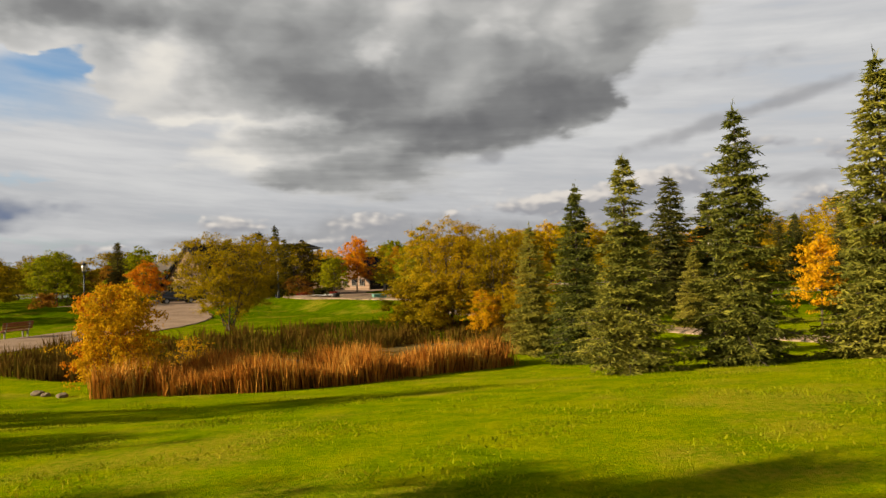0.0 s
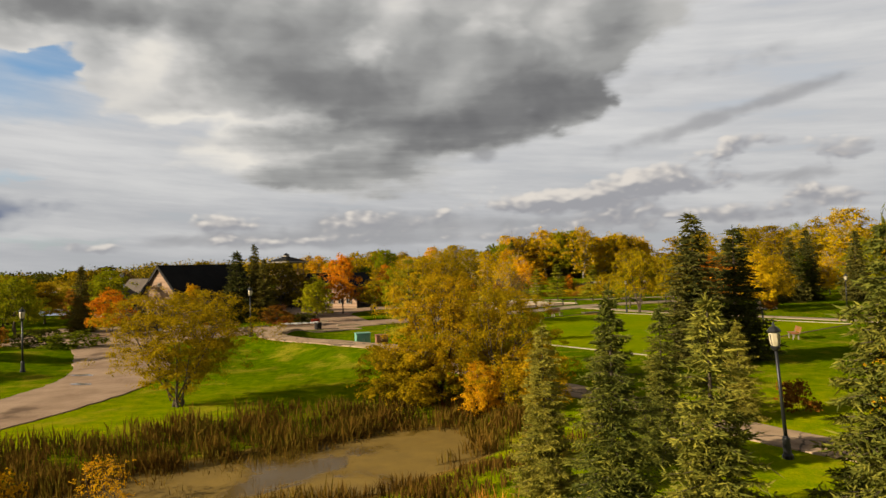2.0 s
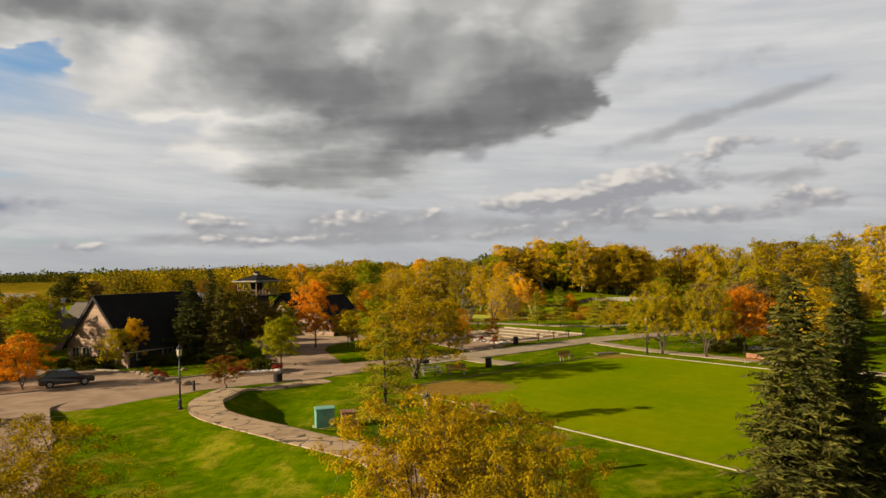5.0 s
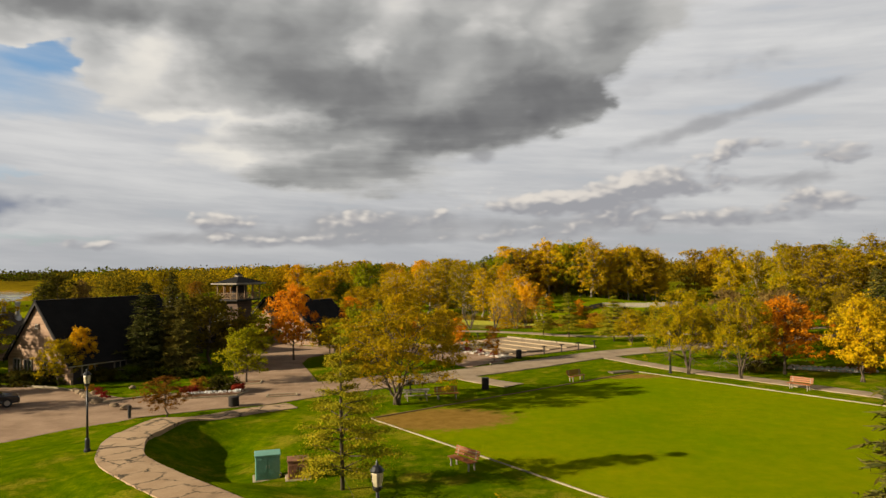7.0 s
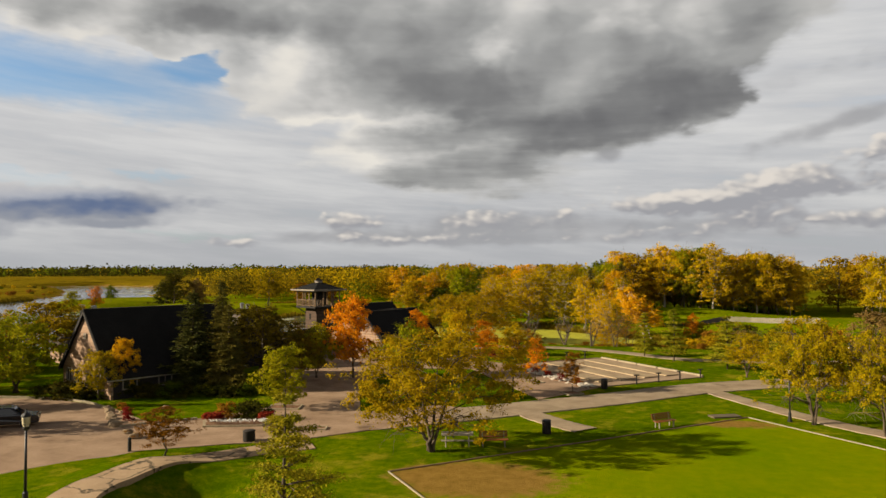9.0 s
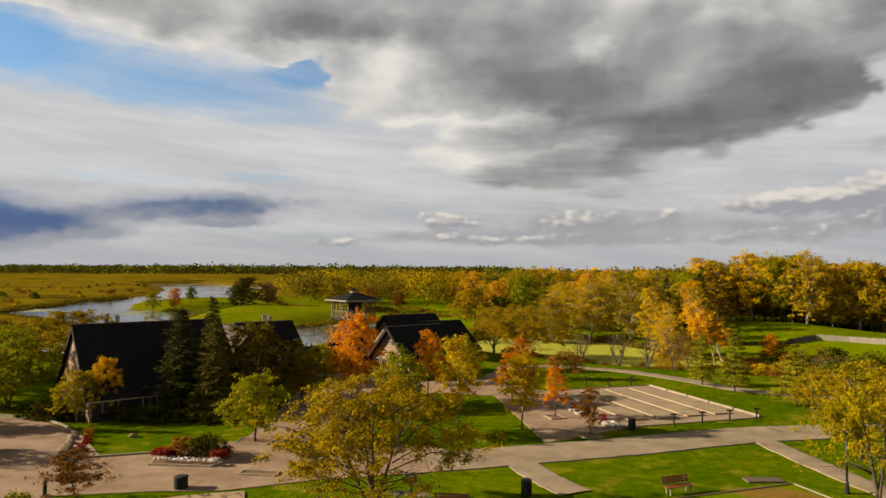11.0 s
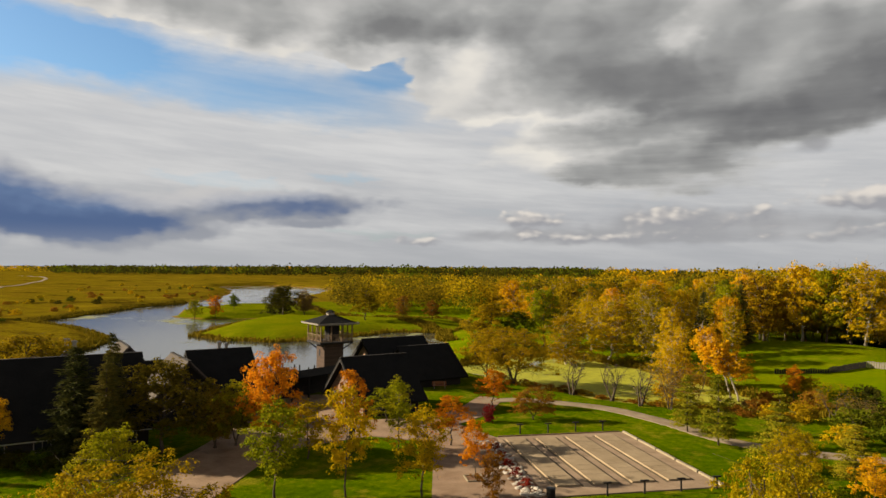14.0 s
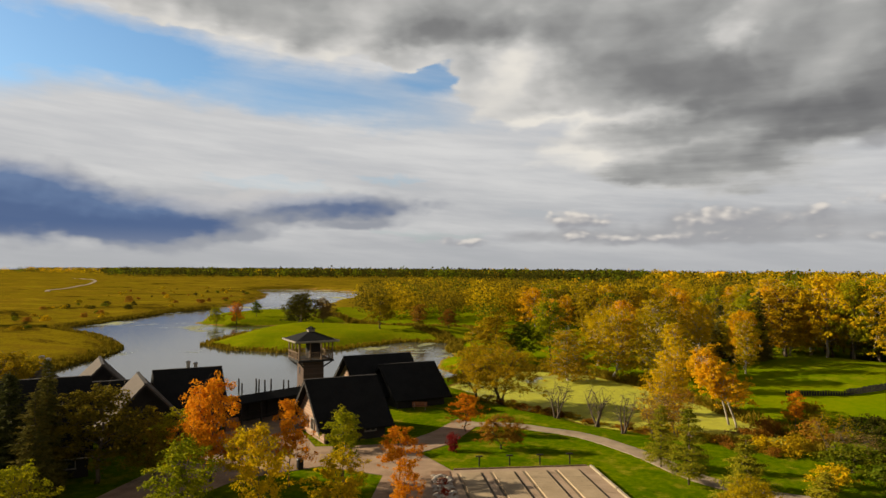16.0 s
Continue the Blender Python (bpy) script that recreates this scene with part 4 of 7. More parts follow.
def spruce(seed, height, width, rows, per_row, twigs, needle=0.17, gaps=0.08, bare=0.05):
    """A spruce: whorls of boughs that sweep down and out, thick with short twigs."""
    rng = np.random.default_rng(seed)
    wood = Build().tube([(0, 0, -0.2), (0.01 * height, 0, height * 0.5), (0, 0, height)], [0.018 * height, 0.011 * height, 0.006], 7)
    cs, as_, bs = [], [], []
    for k in range(rows):
        f = k / (rows - 1)
        z = height * (bare + (1 - bare) * f ** 1.05 * 0.985)
        r_row = 0.5 * width * ((1 - f) ** 0.74 * 0.97 + 0.035) * (0.72 + 0.28 * min(1, f / 0.09)) * rng.uniform(0.74, 1.14)
        n = max(4, int(per_row * (0.45 + 0.55 * (1 - f)) * rng.uniform(0.8, 1.15)))
        for j in range(n):
            if rng.random() < gaps:
                continue
            az_ = 2 * math.pi * (j + rng.uniform(-0.35, 0.35)) / n + k * 1.1
            r = r_row * rng.uniform(0.52, 1.2)
            out = np.array([math.cos(az_), math.sin(az_), 0])
            side = np.array([-out[1], out[0], 0])
            zb = z + rng.uniform(-0.5, 0.5) * height / rows
            dip = (0.42 * (1 - f) + 0.02) * r * rng.uniform(0.6, 1.3) - 0.35 * r * max(0, f - 0.7)
            m = max(3, int(twigs * (0.3 + 0.7 * (1 - f))))
            t = np.linspace(0.18, 1.0, m) + rng.uniform(-0.03, 0.03, m)
            axis = out * (t * r)[:, None] + np.array([0, 0, 1]) * (zb - dip * (t - 0.45 * t ** 2.2))[:, None]
            if r > 0.35:
                wood.tube([(0, 0, zb), axis[m // 2], axis[-1]], [0.012 + 0.008 * r, 0.01, 0.004], 3)
            spread_ = np.minimum(0.34 * r * (1.15 - t) + 0.06, 2.6 * needle + 0.06)
            for sgn in (-1, 1, 0):
                d = side * sgn * 0.85 + out * (0.55 if sgn else 1.0)
                ln = (spread_ if sgn else np.full(m, needle * 0.9)) * rng.uniform(0.7, 1.25, m)
                d = d + rng.normal(size=(m, 3)) * (0.22, 0.22, 0.16)
                mid = axis + d * (ln * 0.5)[:, None] + np.array([0, 0, -0.12]) * ln[:, None] + rng.normal(size=(m, 3)) * 0.02
                al = d * (ln * 0.62)[:, None] + np.array([0, 0, -0.12]) * ln[:, None]
                w = np.cross(al, [0, 0, 1]) + rng.normal(size=(m, 3)) * 0.03
                w /= np.linalg.norm(w, axis=1, keepdims=True) + 1e-9
                cs.append(mid), as_.append(al), bs.append(w * needle * 0.17)
                for along in ((-0.2, 0.35, 0.85) if sgn else (0.0, 0.8)):
                    dd = al / (np.linalg.norm(al, axis=1, keepdims=True) + 1e-9) + rng.normal(size=(m, 3)) * (0.75, 0.75, 0.45)
                    dd *= needle * rng.uniform(0.35, 0.75, (m, 1))
                    ww = rng.normal(size=(m, 3)) + (0, 0, 0.6)
                    ww -= dd * (ww * dd).sum(1, keepdims=True) / ((dd ** 2).sum(1, keepdims=True) + 1e-9)
                    ww /= np.linalg.norm(ww, axis=1, keepdims=True) + 1e-9
                    cs.append(mid + al * along + dd * 0.5), as_.append(dd), bs.append(ww * needle * 0.17)
    c, a, b = np.concatenate(cs), np.concatenate(as_), np.concatenate(bs)
    a0, b0 = facing(rng, 14)
    tipc = np.array([0, 0, height]) + rng.normal(size=(14, 3)) * (0.03, 0.03, 0.12)
    return wood, (np.concatenate([c, tipc]), np.concatenate([a, a0 * 0.06 + [0, 0, 0.10]]), np.concatenate([b, b0 * 0.02]))


def pine(seed, height, width, rows, per_row, tufts, needle=0.2):
    """An open pine: separate storeys of flat boughs with tufts of needles."""
    rng = np.random.default_rng(seed)
    wood = Build().tube([(0, 0, -0.2), (0.02 * height, 0.01, height * 0.55), (0, 0, height)], [0.015 * height, 0.010 * height, 0.01], 7)
    c = []
    for k in range(rows):
        f = k / (rows - 1)
        z = height * (0.16 + 0.80 * f) + rng.uniform(-0.1, 0.1)
        n = per_row + int(rng.integers(-1, 2))
        for j in range(n):
            az_ = 2 * math.pi * (j + rng.uniform(-0.4, 0.4)) / n + 1.3 * k
            r = 0.5 * width * (1.0 - 0.82 * f ** 1.3) * rng.uniform(0.5, 1.15)
            tip = np.array([math.cos(az_) * r, math.sin(az_) * r, z + r * rng.uniform(-0.10, 0.14)])
            wood.tube([(0, 0, z - 0.05 * r), tip * (0.55, 0.55, 1) - (0, 0, 0.04 * r), tip], [0.028, 0.018, 0.007], 4)
            m = max(6, int(tufts * (0.35 + r / (0.5 * width))))
            t = rng.uniform(0.32, 1.05, m)[:, None] ** 0.7
            c.append(np.array([0, 0, z]) * (1 - t) + tip * t + rng.normal(size=(m, 3)) * (0.13 * r + 0.04, 0.13 * r + 0.04, 0.055))
    c = np.concatenate(c)
    out = np.stack([c[:, 0], c[:, 1], 0.9 + 0 * c[:, 0]], -1)
    a, b = facing(rng, len(c), out=out, loose=1.0)
    return wood, (c, a * needle * rng.uniform(0.6, 1.2, (len(c), 1)), b * needle * 0.42)


SHAPES = {}


def shape_of(kind):
    """Each kind of tree is grown once."""
    if kind not in SHAPES:
        name, _, n = kind.partition(":")
        n = int(n or 0)
        if name == "round":
            SHAPES[kind] = 8.0, 7.0, broadleaf(100 + n, 8.0, 7.0, 1.6, 18, 8, 12000, 0.115, "round", stems=1 + n % 2, clump=0.078)
        elif name == "poplar":
            SHAPES[kind] = 12.0, 6.5, broadleaf(200 + n, 12.0, 6.5, 1.5, 30, 11, 11500, 0.122, "round", clump=0.072, skirt=0.14, thick=0.014)
        elif name == "poplar_far":
            SHAPES[kind] = 12.0, 6.5, broadleaf(250 + n, 12.0, 6.5, 1.4, 24, 5, 4800, 0.19, "round", clump=0.095, skirt=0.12, thick=0.014)
        elif name == "column":
            SHAPES[kind] = 11.0, 4.6, broadleaf(300 + n, 11.0, 4.6, 1.6, 26, 8, 7000, 0.13, "column", clump=0.088, skirt=0.16, thick=0.013)
        elif name == "leaning":
            SHAPES[kind] = 10.5, 5.0, broadleaf(350 + n, 10.5, 5.0, 4.0, 24, 8, 7500, 0.125, "round", clump=0.085, thick=0.013, lean=-0.36, skirt=0.42)
        elif name == "sapling":
            SHAPES[kind] = 5.0, 3.0, broadleaf(400 + n, 5.0, 3.0, 1.5, 14, 6, 6500, 0.066, "round", clump=0.105, thick=0.012)
        elif name == "oak":
            SHAPES[kind] = 7.6, 9.2, broadleaf(500 + n, 7.6, 9.2, 1.3, 32, 10, 36000, 0.078, "spread", stems=4, clump=0.050, thick=0.034, droop=0.06)
        elif name == "willow":
            SHAPES[kind] = 6.0, 7.2, broadleaf(600 + n, 6.0, 7.2, 0.5, 45, 10, 52000, 0.052, "vase", stems=9, clump=0.046, thick=0.03, slim=0.42)
        elif name == "thicket":
            SHAPES[kind] = 6.0, 6.0, broadleaf(650 + n, 6.0, 6.0, 0.5, 35, 10, 46000, 0.052, "thicket", stems=7, clump=0.056, thick=0.03, slim=0.45)
        elif name == "shrub":
            SHAPES[kind] = 2.8, 2.6, broadleaf(700 + n, 2.8, 2.6, 0.25, 30, 9, 15000, 0.042, "thicket", stems=6, clump=0.075, thick=0.016)
        elif name == "bush":
            SHAPES[kind] = 1.4, 2.2, broadleaf(800 + n, 1.4, 2.2, 0.1, 14, 6, 1500, 0.085, "shrub", stems=5, clump=0.12, thick=0.02)
        elif name == "bare":
            SHAPES[kind] = 4.5, 4.0, broadleaf(900 + n, 4.5, 4.0, 0.9, 18, 10, 0, 0, "vase", stems=3, thick=0.055)
        elif name == "thin":
            SHAPES[kind] = 5.0, 4.0, broadleaf(950 + n, 5.0, 4.0, 0.9, 18, 9, 2400, 0.062, "vase", stems=4, thick=0.022, clump=0.07)
        elif name == "spruce_near":
            SHAPES[kind] = 6.0, 3.4, spruce(20 + n, 6.0, 3.4, 38, 12, 22, 0.10, 0.13)
        elif name == "spruce":
            SHAPES[kind] = 9.0, 4.6, spruce(40 + n, 9.0, 4.6, 40, 10, 10, 0.24)
        elif name == "pine":
            SHAPES[kind] = 6.0, 4.0, pine(60 + n, 6.0, 4.0, 11, 7, 330, 0.052)
        elif name == "pine_small":
            SHAPES[kind] = 5.6, 3.6, pine(70 + n, 5.6, 3.6, 11, 8, 130, 0.085)
    return SHAPES[kind]


FIRST = {}


def tree(kind, tone, x, y, height, width, label, bark="bark", turn=None, name="tree", z=None, category="tree", group="park trees"):
    """Plants a tree of the kind at its true height and width."""
    h0, w0, (wood, crown) = shape_of(kind)
    turn = (x * 37.7 + y * 71.3) % 360 if turn is None else turn
    z = ground_z(x, y) if z is None else z
    m = pose(x, y, z, 0, 0, turn) @ Matrix.Diagonal((width / w0, width / w0, height / h0, 1))
    key = kind, tone, bark, name
    if key in FIRST:
        sx, sy, sz = FIRST[key].scale
        return tagged(copy_thing(FIRST[key], m @ Matrix.Diagonal((1 / sx, 1 / sy, 1 / sz, 1))), label)
    own = thing(name, m, label, category, group)
    part("trunk", wood, M[bark], own, smooth=True)
    if crown:
        part("crown", blades_mesh("crown", *crown, LEAF[tone]), None, own)
    FIRST[key] = own
    return own

# spruces round the first lawn
SP = "young spruce with blue-green sunlit boughs on the lawn"
tree("spruce_near:0", "spruce", 3.1, 24.8, 4.5, 2.2, SP, name="spruce_tree")
tree("spruce_near:1", "spruce", 4.2, 21.8, 5.5, 2.45, SP, name="spruce_tree")
tree("spruce_near:2", "spruce", 4.3, 16.3, 5.0, 2.6, SP, name="spruce_tree")
tree("spruce_near:0", "spruce", 6.88, 16.1, 5.9, 2.8, "tall spruce with dense dark-green boughs on the lawn", name="spruce_tree")
tree("spruce_near:1", "spruce", 9.75, 15.3, 6.6, 3.1, "tall spruce with dense sunlit boughs on the lawn", name="spruce_tree")
tree("spruce_near:2", "spruce", 7.1, 27.3, 4.7, 2.39, SP, name="spruce_tree")
tree("spruce_near:1", "spruce", 11.8, 32.7, 3.7, 2.21, "pale blue young spruce beside the lamp", name="spruce_tree")
tree("spruce_near:0", "spruce", 6.9, 33.0, 3.7, 2.39, SP, name="spruce_tree")
tree("spruce:0", "black_spruce", 15.4, 46.7, 8.9, 5.0, "tall dark spruce beside the bowling green", name="spruce_tree")
tree("spruce:1", "black_spruce", 18.8, 48.9, 8.1, 5.2, "tall dark spruce beside the bowling green", name="spruce_tree")
tree("spruce:2", "black_spruce", -25.8, 97.1, 9.0, 5.6, "dark spruce against the hall", name="spruce_tree")
tree("spruce:0", "black_spruce", -24.0, 99.0, 10.0, 3.8, "dark pointed spruce against the hall", name="spruce_tree")
tree("spruce:1", "black_spruce", -22.3, 97.0, 8.0, 4.2, "dark spruce against the hall", name="spruce_tree")
tree("spruce:2", "black_spruce", -40.6, 86.2, 7.6, 3.8, "dark spruce behind the car park", name="spruce_tree")
tree("spruce:0", "black_spruce", 18.4, 198, 9.6, 4.9, "dark spruce in the golf woods", name="spruce_tree")
tree("spruce:1", "black_spruce", 21.8, 200, 12, 5.2, "dark spruce in the golf woods", name="spruce_tree")
tree("spruce:2", "black_spruce", 15.0, 203, 10, 5.2, "dark spruce in the golf woods", name="spruce_tree")
tree("spruce:1", "black_spruce", 49, 101, 9.0, 4.6, "dark spruce behind the minigolf", name="spruce_tree")
tree("spruce:0", "black_spruce", 53, 104, 10.0, 4.8, "dark spruce behind the minigolf", name="spruce_tree")
tree("spruce:2", "black_spruce", 57, 99, 9.5, 5.0, "dark spruce behind the minigolf", name="spruce_tree")

# round the pond
tree("willow:0", "willow", -12.1, 39.4, 5.7, 7.6, "many-stemmed willow bush with thin olive-gold leaves", name="willow_tree")
tree("thicket:1", "willow", 0.2, 39.6, 6.2, 5.4, "many-stemmed willow with olive-gold leaves behind the pond", name="willow_tree")
tree("thicket:2", "willow", 3.2, 37.6, 5.6, 4.6, "many-stemmed willow with rusty gold leaves behind the pond", name="willow_tree")
tree("thicket:0", "willow", 2.6, 42.6, 5.2, 5.2, "many-stemmed willow with olive-gold leaves behind the pond", name="willow_tree")
tree("shrub:0", "gold", -9.0, 19.2, 3.0, 2.3, "yellow-leaved shrub at the edge of the reeds", name="shrub", category="shrub")
tree("shrub:1", "orange", -10.0, 20.4, 3.0, 1.8, "orange-red shrub at the edge of the reeds", name="shrub", category="shrub")
tree("shrub:1", "gold", 2.2, 36.8, 2.5, 1.8, "orange-gold shrub before the willows", name="shrub", category="shrub")
tree("thin:0", "gold", -10.1, 27.6, 2.3, 1.9, "small yellow shrub among the reeds", name="shrub", category="shrub")
tree("shrub:0", "willow", -0.6, 38.6, 3.2, 3.6, "low willow bush with olive-gold leaves", name="shrub", category="shrub")
tree("shrub:1", "willow", -2.0, 39.4, 2.8, 3.2, "low willow bush with olive-gold leaves", name="shrub", category="shrub")
tree("shrub:0", "willow", 4.6, 36.4, 2.8, 3.2, "low willow bush with rusty gold leaves", name="shrub", category="shrub")
tree("sapling:1", "gold", 14.9, 27.4, 4.0, 2.3, "young tree with golden leaves beside the path", name="tree")
tree("bush:0", "rust", 14.5, 33.5, 1.2, 1.5, "low rust-brown bush on the lawn", name="shrub", category="shrub")
tree("bush:1", "green", -29.5, 62.5, 1.3, 5.0, "clipped dark-green bushes beside the drive", name="shrub", category="shrub")
tree("bush:0", "dark", -33.0, 63.5, 1.5, 4.0, "dark-green bushes beside the drive", name="shrub", category="shrub")

# on the middle lawns
tree("oak:0", "willow", -0.5, 79.6, 7.4, 9.2, "broad many-stemmed tree with yellow-green leaves on the lawn", turn=40)
tree("pine:0", "pine", -1.9, 60.2, 6.9, 4.6, "open yellow-green pine beside the bowling green", name="pine_tree")
tree("round:0", "lime", -14.4, 90.8, 5.0, 4.4, "small bright green tree in a kerbed bed")
tree("sapling:2", "rust", -15.9, 76.0, 2.9, 2.9, "small leaning tree with sparse red-brown leaves")
tree("oak:1", "yellow", 24.9, 90.6, 7.8, 6.3, "many-stemmed tree with yellow-green leaves beside the footpath")
tree("oak:1", "yellow", 28.3, 87.2, 7.2, 5.8, "rounded tree with yellow leaves beside the footpath")
tree("round:0", "orange", 33.0, 89.3, 6.8, 5.8, "rounded tree with orange autumn leaves", turn=20)
tree("round:1", "yellow", 37.0, 84.6, 6.9, 5.6, "rounded tree with yellow leaves near the minigolf")
tree("sapling:0", "lime", 26.2, 99.5, 4.8, 4.0, "small lime-green tree beside the path")
tree("round:2", "dull", 36, 98, 7.0, 6.0, "half-bare tree with brown twigs")
tree("round:0", "olive", 42, 92, 6.5, 6.0, "rounded tree with olive leaves")

for k, (px_, py_, ph, pw) in enumerate(((39, 104, 6.2, 5.6), (43, 110, 6.8, 6.0), (47, 116, 7.0, 6.4), (41, 119, 6.4, 5.8), (50, 108, 6.6, 6.0))):
    tree("round:%d" % (k % 3), "dull" if k % 2 else "bronze", px_, py_, ph, pw, "half-bare brown tree in the brush beyond the footpath")
# trees out of view, added only to shade the lawn beside the drive
for px_, py_, ph, pw in ((-43, 45, 7.6, 6.0), (-41, 52, 7.2, 6.0), (-45, 38, 7.4, 6.4)):
    tree("round:1", "olive", px_, py_, ph, pw, "unseen olive tree added to shade the lawn beside the drive")

# round the courts
tree("sapling:1", "lime", -5.3, 96.0, 6.6, 4.3, "slim tree with yellow-green leaves on the lawn")
tree("sapling:0", "yellow", -1.4, 98.6, 7.6, 3.4, "slim tree with yellow leaves on the lawn")
tree("sapling:1", "yellow", 3.2, 100.9, 6.0, 3.9, "slim tree with yellow leaves beside the court")
tree("sapling:2", "orange", 5.0, 106.0, 4.4, 2.1, "slim tree with orange leaves beside the court")
tree("sapling:0", "rust", 8.4, 100.4, 3.8, 1.8, "young tree with red-brown leaves beside the court")
tree("sapling:1", "lime", -4.1, 111.3, 6.0, 2.8, "slim tree with yellow-green leaves in the paving")
tree("sapling:2", "orange", -0.4, 114.0, 4.4, 3.4, "young tree with orange leaves")
tree("sapling:0", "lime", -10.0, 119.6, 3.6, 3.4, "young green tree against the gabled house")
tree("sapling:2", "orange", -2.9, 131.8, 4.2, 3.3, "young tree with golden-orange leaves")
tree("round:1", "rust", 3.1, 127.2, 3.3, 4.2, "low tree with red-brown leaves")
tree("bush:1", "red", -0.6, 124.3, 1.6, 1.5, "dark purple bush on the lawn", name="shrub", category="shrub")
tree("round:0", "orange", -13.3, 106.0, 8.5, 5.2, "maple with bright orange leaves in the forecourt")
tree("sapling:2", "orange", -7.1, 108.2, 7.0, 3.2, "slim maple with orange leaves in the forecourt")
tree("round:1", "lime", -17.2, 106.0, 5.6, 4.6, "small tree with green leaves by the forecourt")
tree("sapling:0", "yellow", -9.2, 105.2, 4.8, 3.6, "young tree with yellow leaves on the lawn")
tree("round:2", "bronze", -21.4, 101.6, 7.8, 8.8, "spreading bronze-green tree against the hall")
tree("round:0", "yellow", -31.6, 91.8, 4.2, 3.4, "small yellow tree before the hall")
tree("round:2", "gold", -30.6, 93.6, 5.2, 2.9, "small golden tree before the hall")
tree("round:1", "lime", -41.5, 94.0, 7.2, 8.4, "full green tree beside the hall")
tree("round:2", "olive", -53, 112, 7.6, 11, "wide olive tree behind the hall")
tree("round:0", "olive", -60, 104, 7.0, 10, "wide olive tree behind the hall")
tree("round:1", "orange", -34.2, 79.6, 5.0, 4.4, "rounded orange tree in a mulched bed")
tree("round:0", "lime", -47, 84, 6.6, 6.6, "rounded yellow-green tree behind the car park")
tree("round:2", "olive", -50, 76, 6.0, 6.0, "rounded olive tree behind the car park")
tree("round:1", "olive", -44, 66, 5.4, 6.0, "rounded olive tree behind the drive")
tree("bush:0", "rust", -41, 71, 1.8, 2.6, "red-brown bushes behind the drive", name="shrub", category="shrub")

for px_, py_, ph, pw, kind, tone in ((-52, 92, 6.2, 6.4, "round:0", "lime"), (-57, 98, 6.4, 7.0, "round:1", "olive"), (-62, 88, 6.0, 6.6, "round:2", "dark"), (-58, 80, 5.8, 6.0, "round:0", "olive"), (-66, 97, 6.6, 7.0, "round:1", "lime"),
                                     (-55, 104, 6.0, 6.6, "round:2", "olive"), (-70, 108, 6.2, 7.5, "round:0", "green"), (-64, 116, 5.8, 7.5, "round:1", "olive"), (-74, 120, 5.6, 8.0, "round:2", "olive"), (-46, 96, 5.2, 4.6, "round:0", "rust")):
    tree(kind, tone, px_, py_, ph, pw, "rounded park tree with %s leaves behind the hall" % {"lime": "yellow-green", "olive": "olive-gold", "rust": "rust-brown"}.get(tone, "dark green"))

tree("round:1", "bronze", -18.2, 104.6, 5.2, 4.6, "small bronze-leaved tree beside the forecourt")

# saplings and pines along the shore walk
for px_, py_, ph, pw in ((18.0, 128.2, 5.6, 3.4), (20.9, 124.3, 6.3, 3.8), (25.6, 118.4, 5.8, 4.2), (30.5, 116.5, 4.4, 3.4)):
    tree("pine_small:%d" % (int(px_) % 2), "pine", px_, py_, ph, pw, "slim young pine on the lawn by the walk", name="pine_tree")
for px_, py_, ph, pw in ((3.2, 144.6, 4.6, 4.2), (8.3, 142.9, 4.9, 4.2), (12.2, 139.9, 4.4, 3.8)):
    tree("bare:%d" % (int(px_) % 3), "dull", px_, py_, ph, pw, "bare leafless tree on the pond's bank")
tree("thin:1", "dull", 15.2, 139.0, 5.0, 4.0, "half-bare tree with brown twigs on the bank")
tree("thin:0", "rust", 17.5, 141.0, 5.4, 4.2, "half-bare tree with rust twigs on the bank")
tree("oak:1", "yellow", 26.2, 112.6, 4.6, 4.2, "low tree with yellow-green leaves beside the walk")
tree("sapling:1", "gold", 30.8, 110.6, 3.6, 2.4, "small golden tree beside the path")
tree("oak:1", "olive", -10.8, 151.0, 7.4, 8.5, "leaning willow with olive leaves on the shore", turn=10)
tree("oak:0", "olive", -6.3, 149.2, 7.8, 10.4, "spreading willow with olive-gold leaves on the shore", turn=80)
tree("round:0", "olive", -23.0, 186, 8.6, 9.8, "rounded willow with golden leaves on the far shore")
tree("round:2", "green", -18.4, 188, 7.0, 6.8, "rounded dark-green tree on the far shore")
tree("leaning:0", "gold", 22.2, 152.2, 9.2, 5.0, "tall leaning aspen with glowing golden leaves", "pale_bark", turn=8)
tree("leaning:1", "gold", 21.4, 153.2, 10.6, 5.2, "tall leaning aspen with glowing golden leaves", "pale_bark", turn=-12)
tree("column:0", "yellow", 14.4, 157.0, 9.6, 4.6, "tall aspen with yellow-gold leaves", "pale_bark")
tree("poplar:0", "yellow", 8.6, 177, 11, 8.0, "tall aspen with yellow leaves", "pale_bark")
tree("poplar:1", "yellow", 1.4, 180, 11.6, 9.6, "tall aspen with yellow-green leaves", "pale_bark")
tree("poplar:2", "olive", -5.4, 175, 9.4, 8.4, "aspen with olive leaves on the far bank", "pale_bark")
tree("column:1", "yellow", 12.5, 170, 10.4, 6.0, "aspen with yellow leaves on the far bank", "pale_bark")
tree("sapling:1", "orange", 28.2, 152.4, 4.2, 2.4, "small tree with flame-orange leaves")
tree("thin:1", "olive", 31.4, 142.0, 3.9, 4.6, "loose olive shrub by the pond", name="shrub", category="shrub")
tree("thin:2", "dull", 33.5, 139.4, 2.6, 5.6, "twiggy grey-brown shrub by the pond", name="shrub", category="shrub")
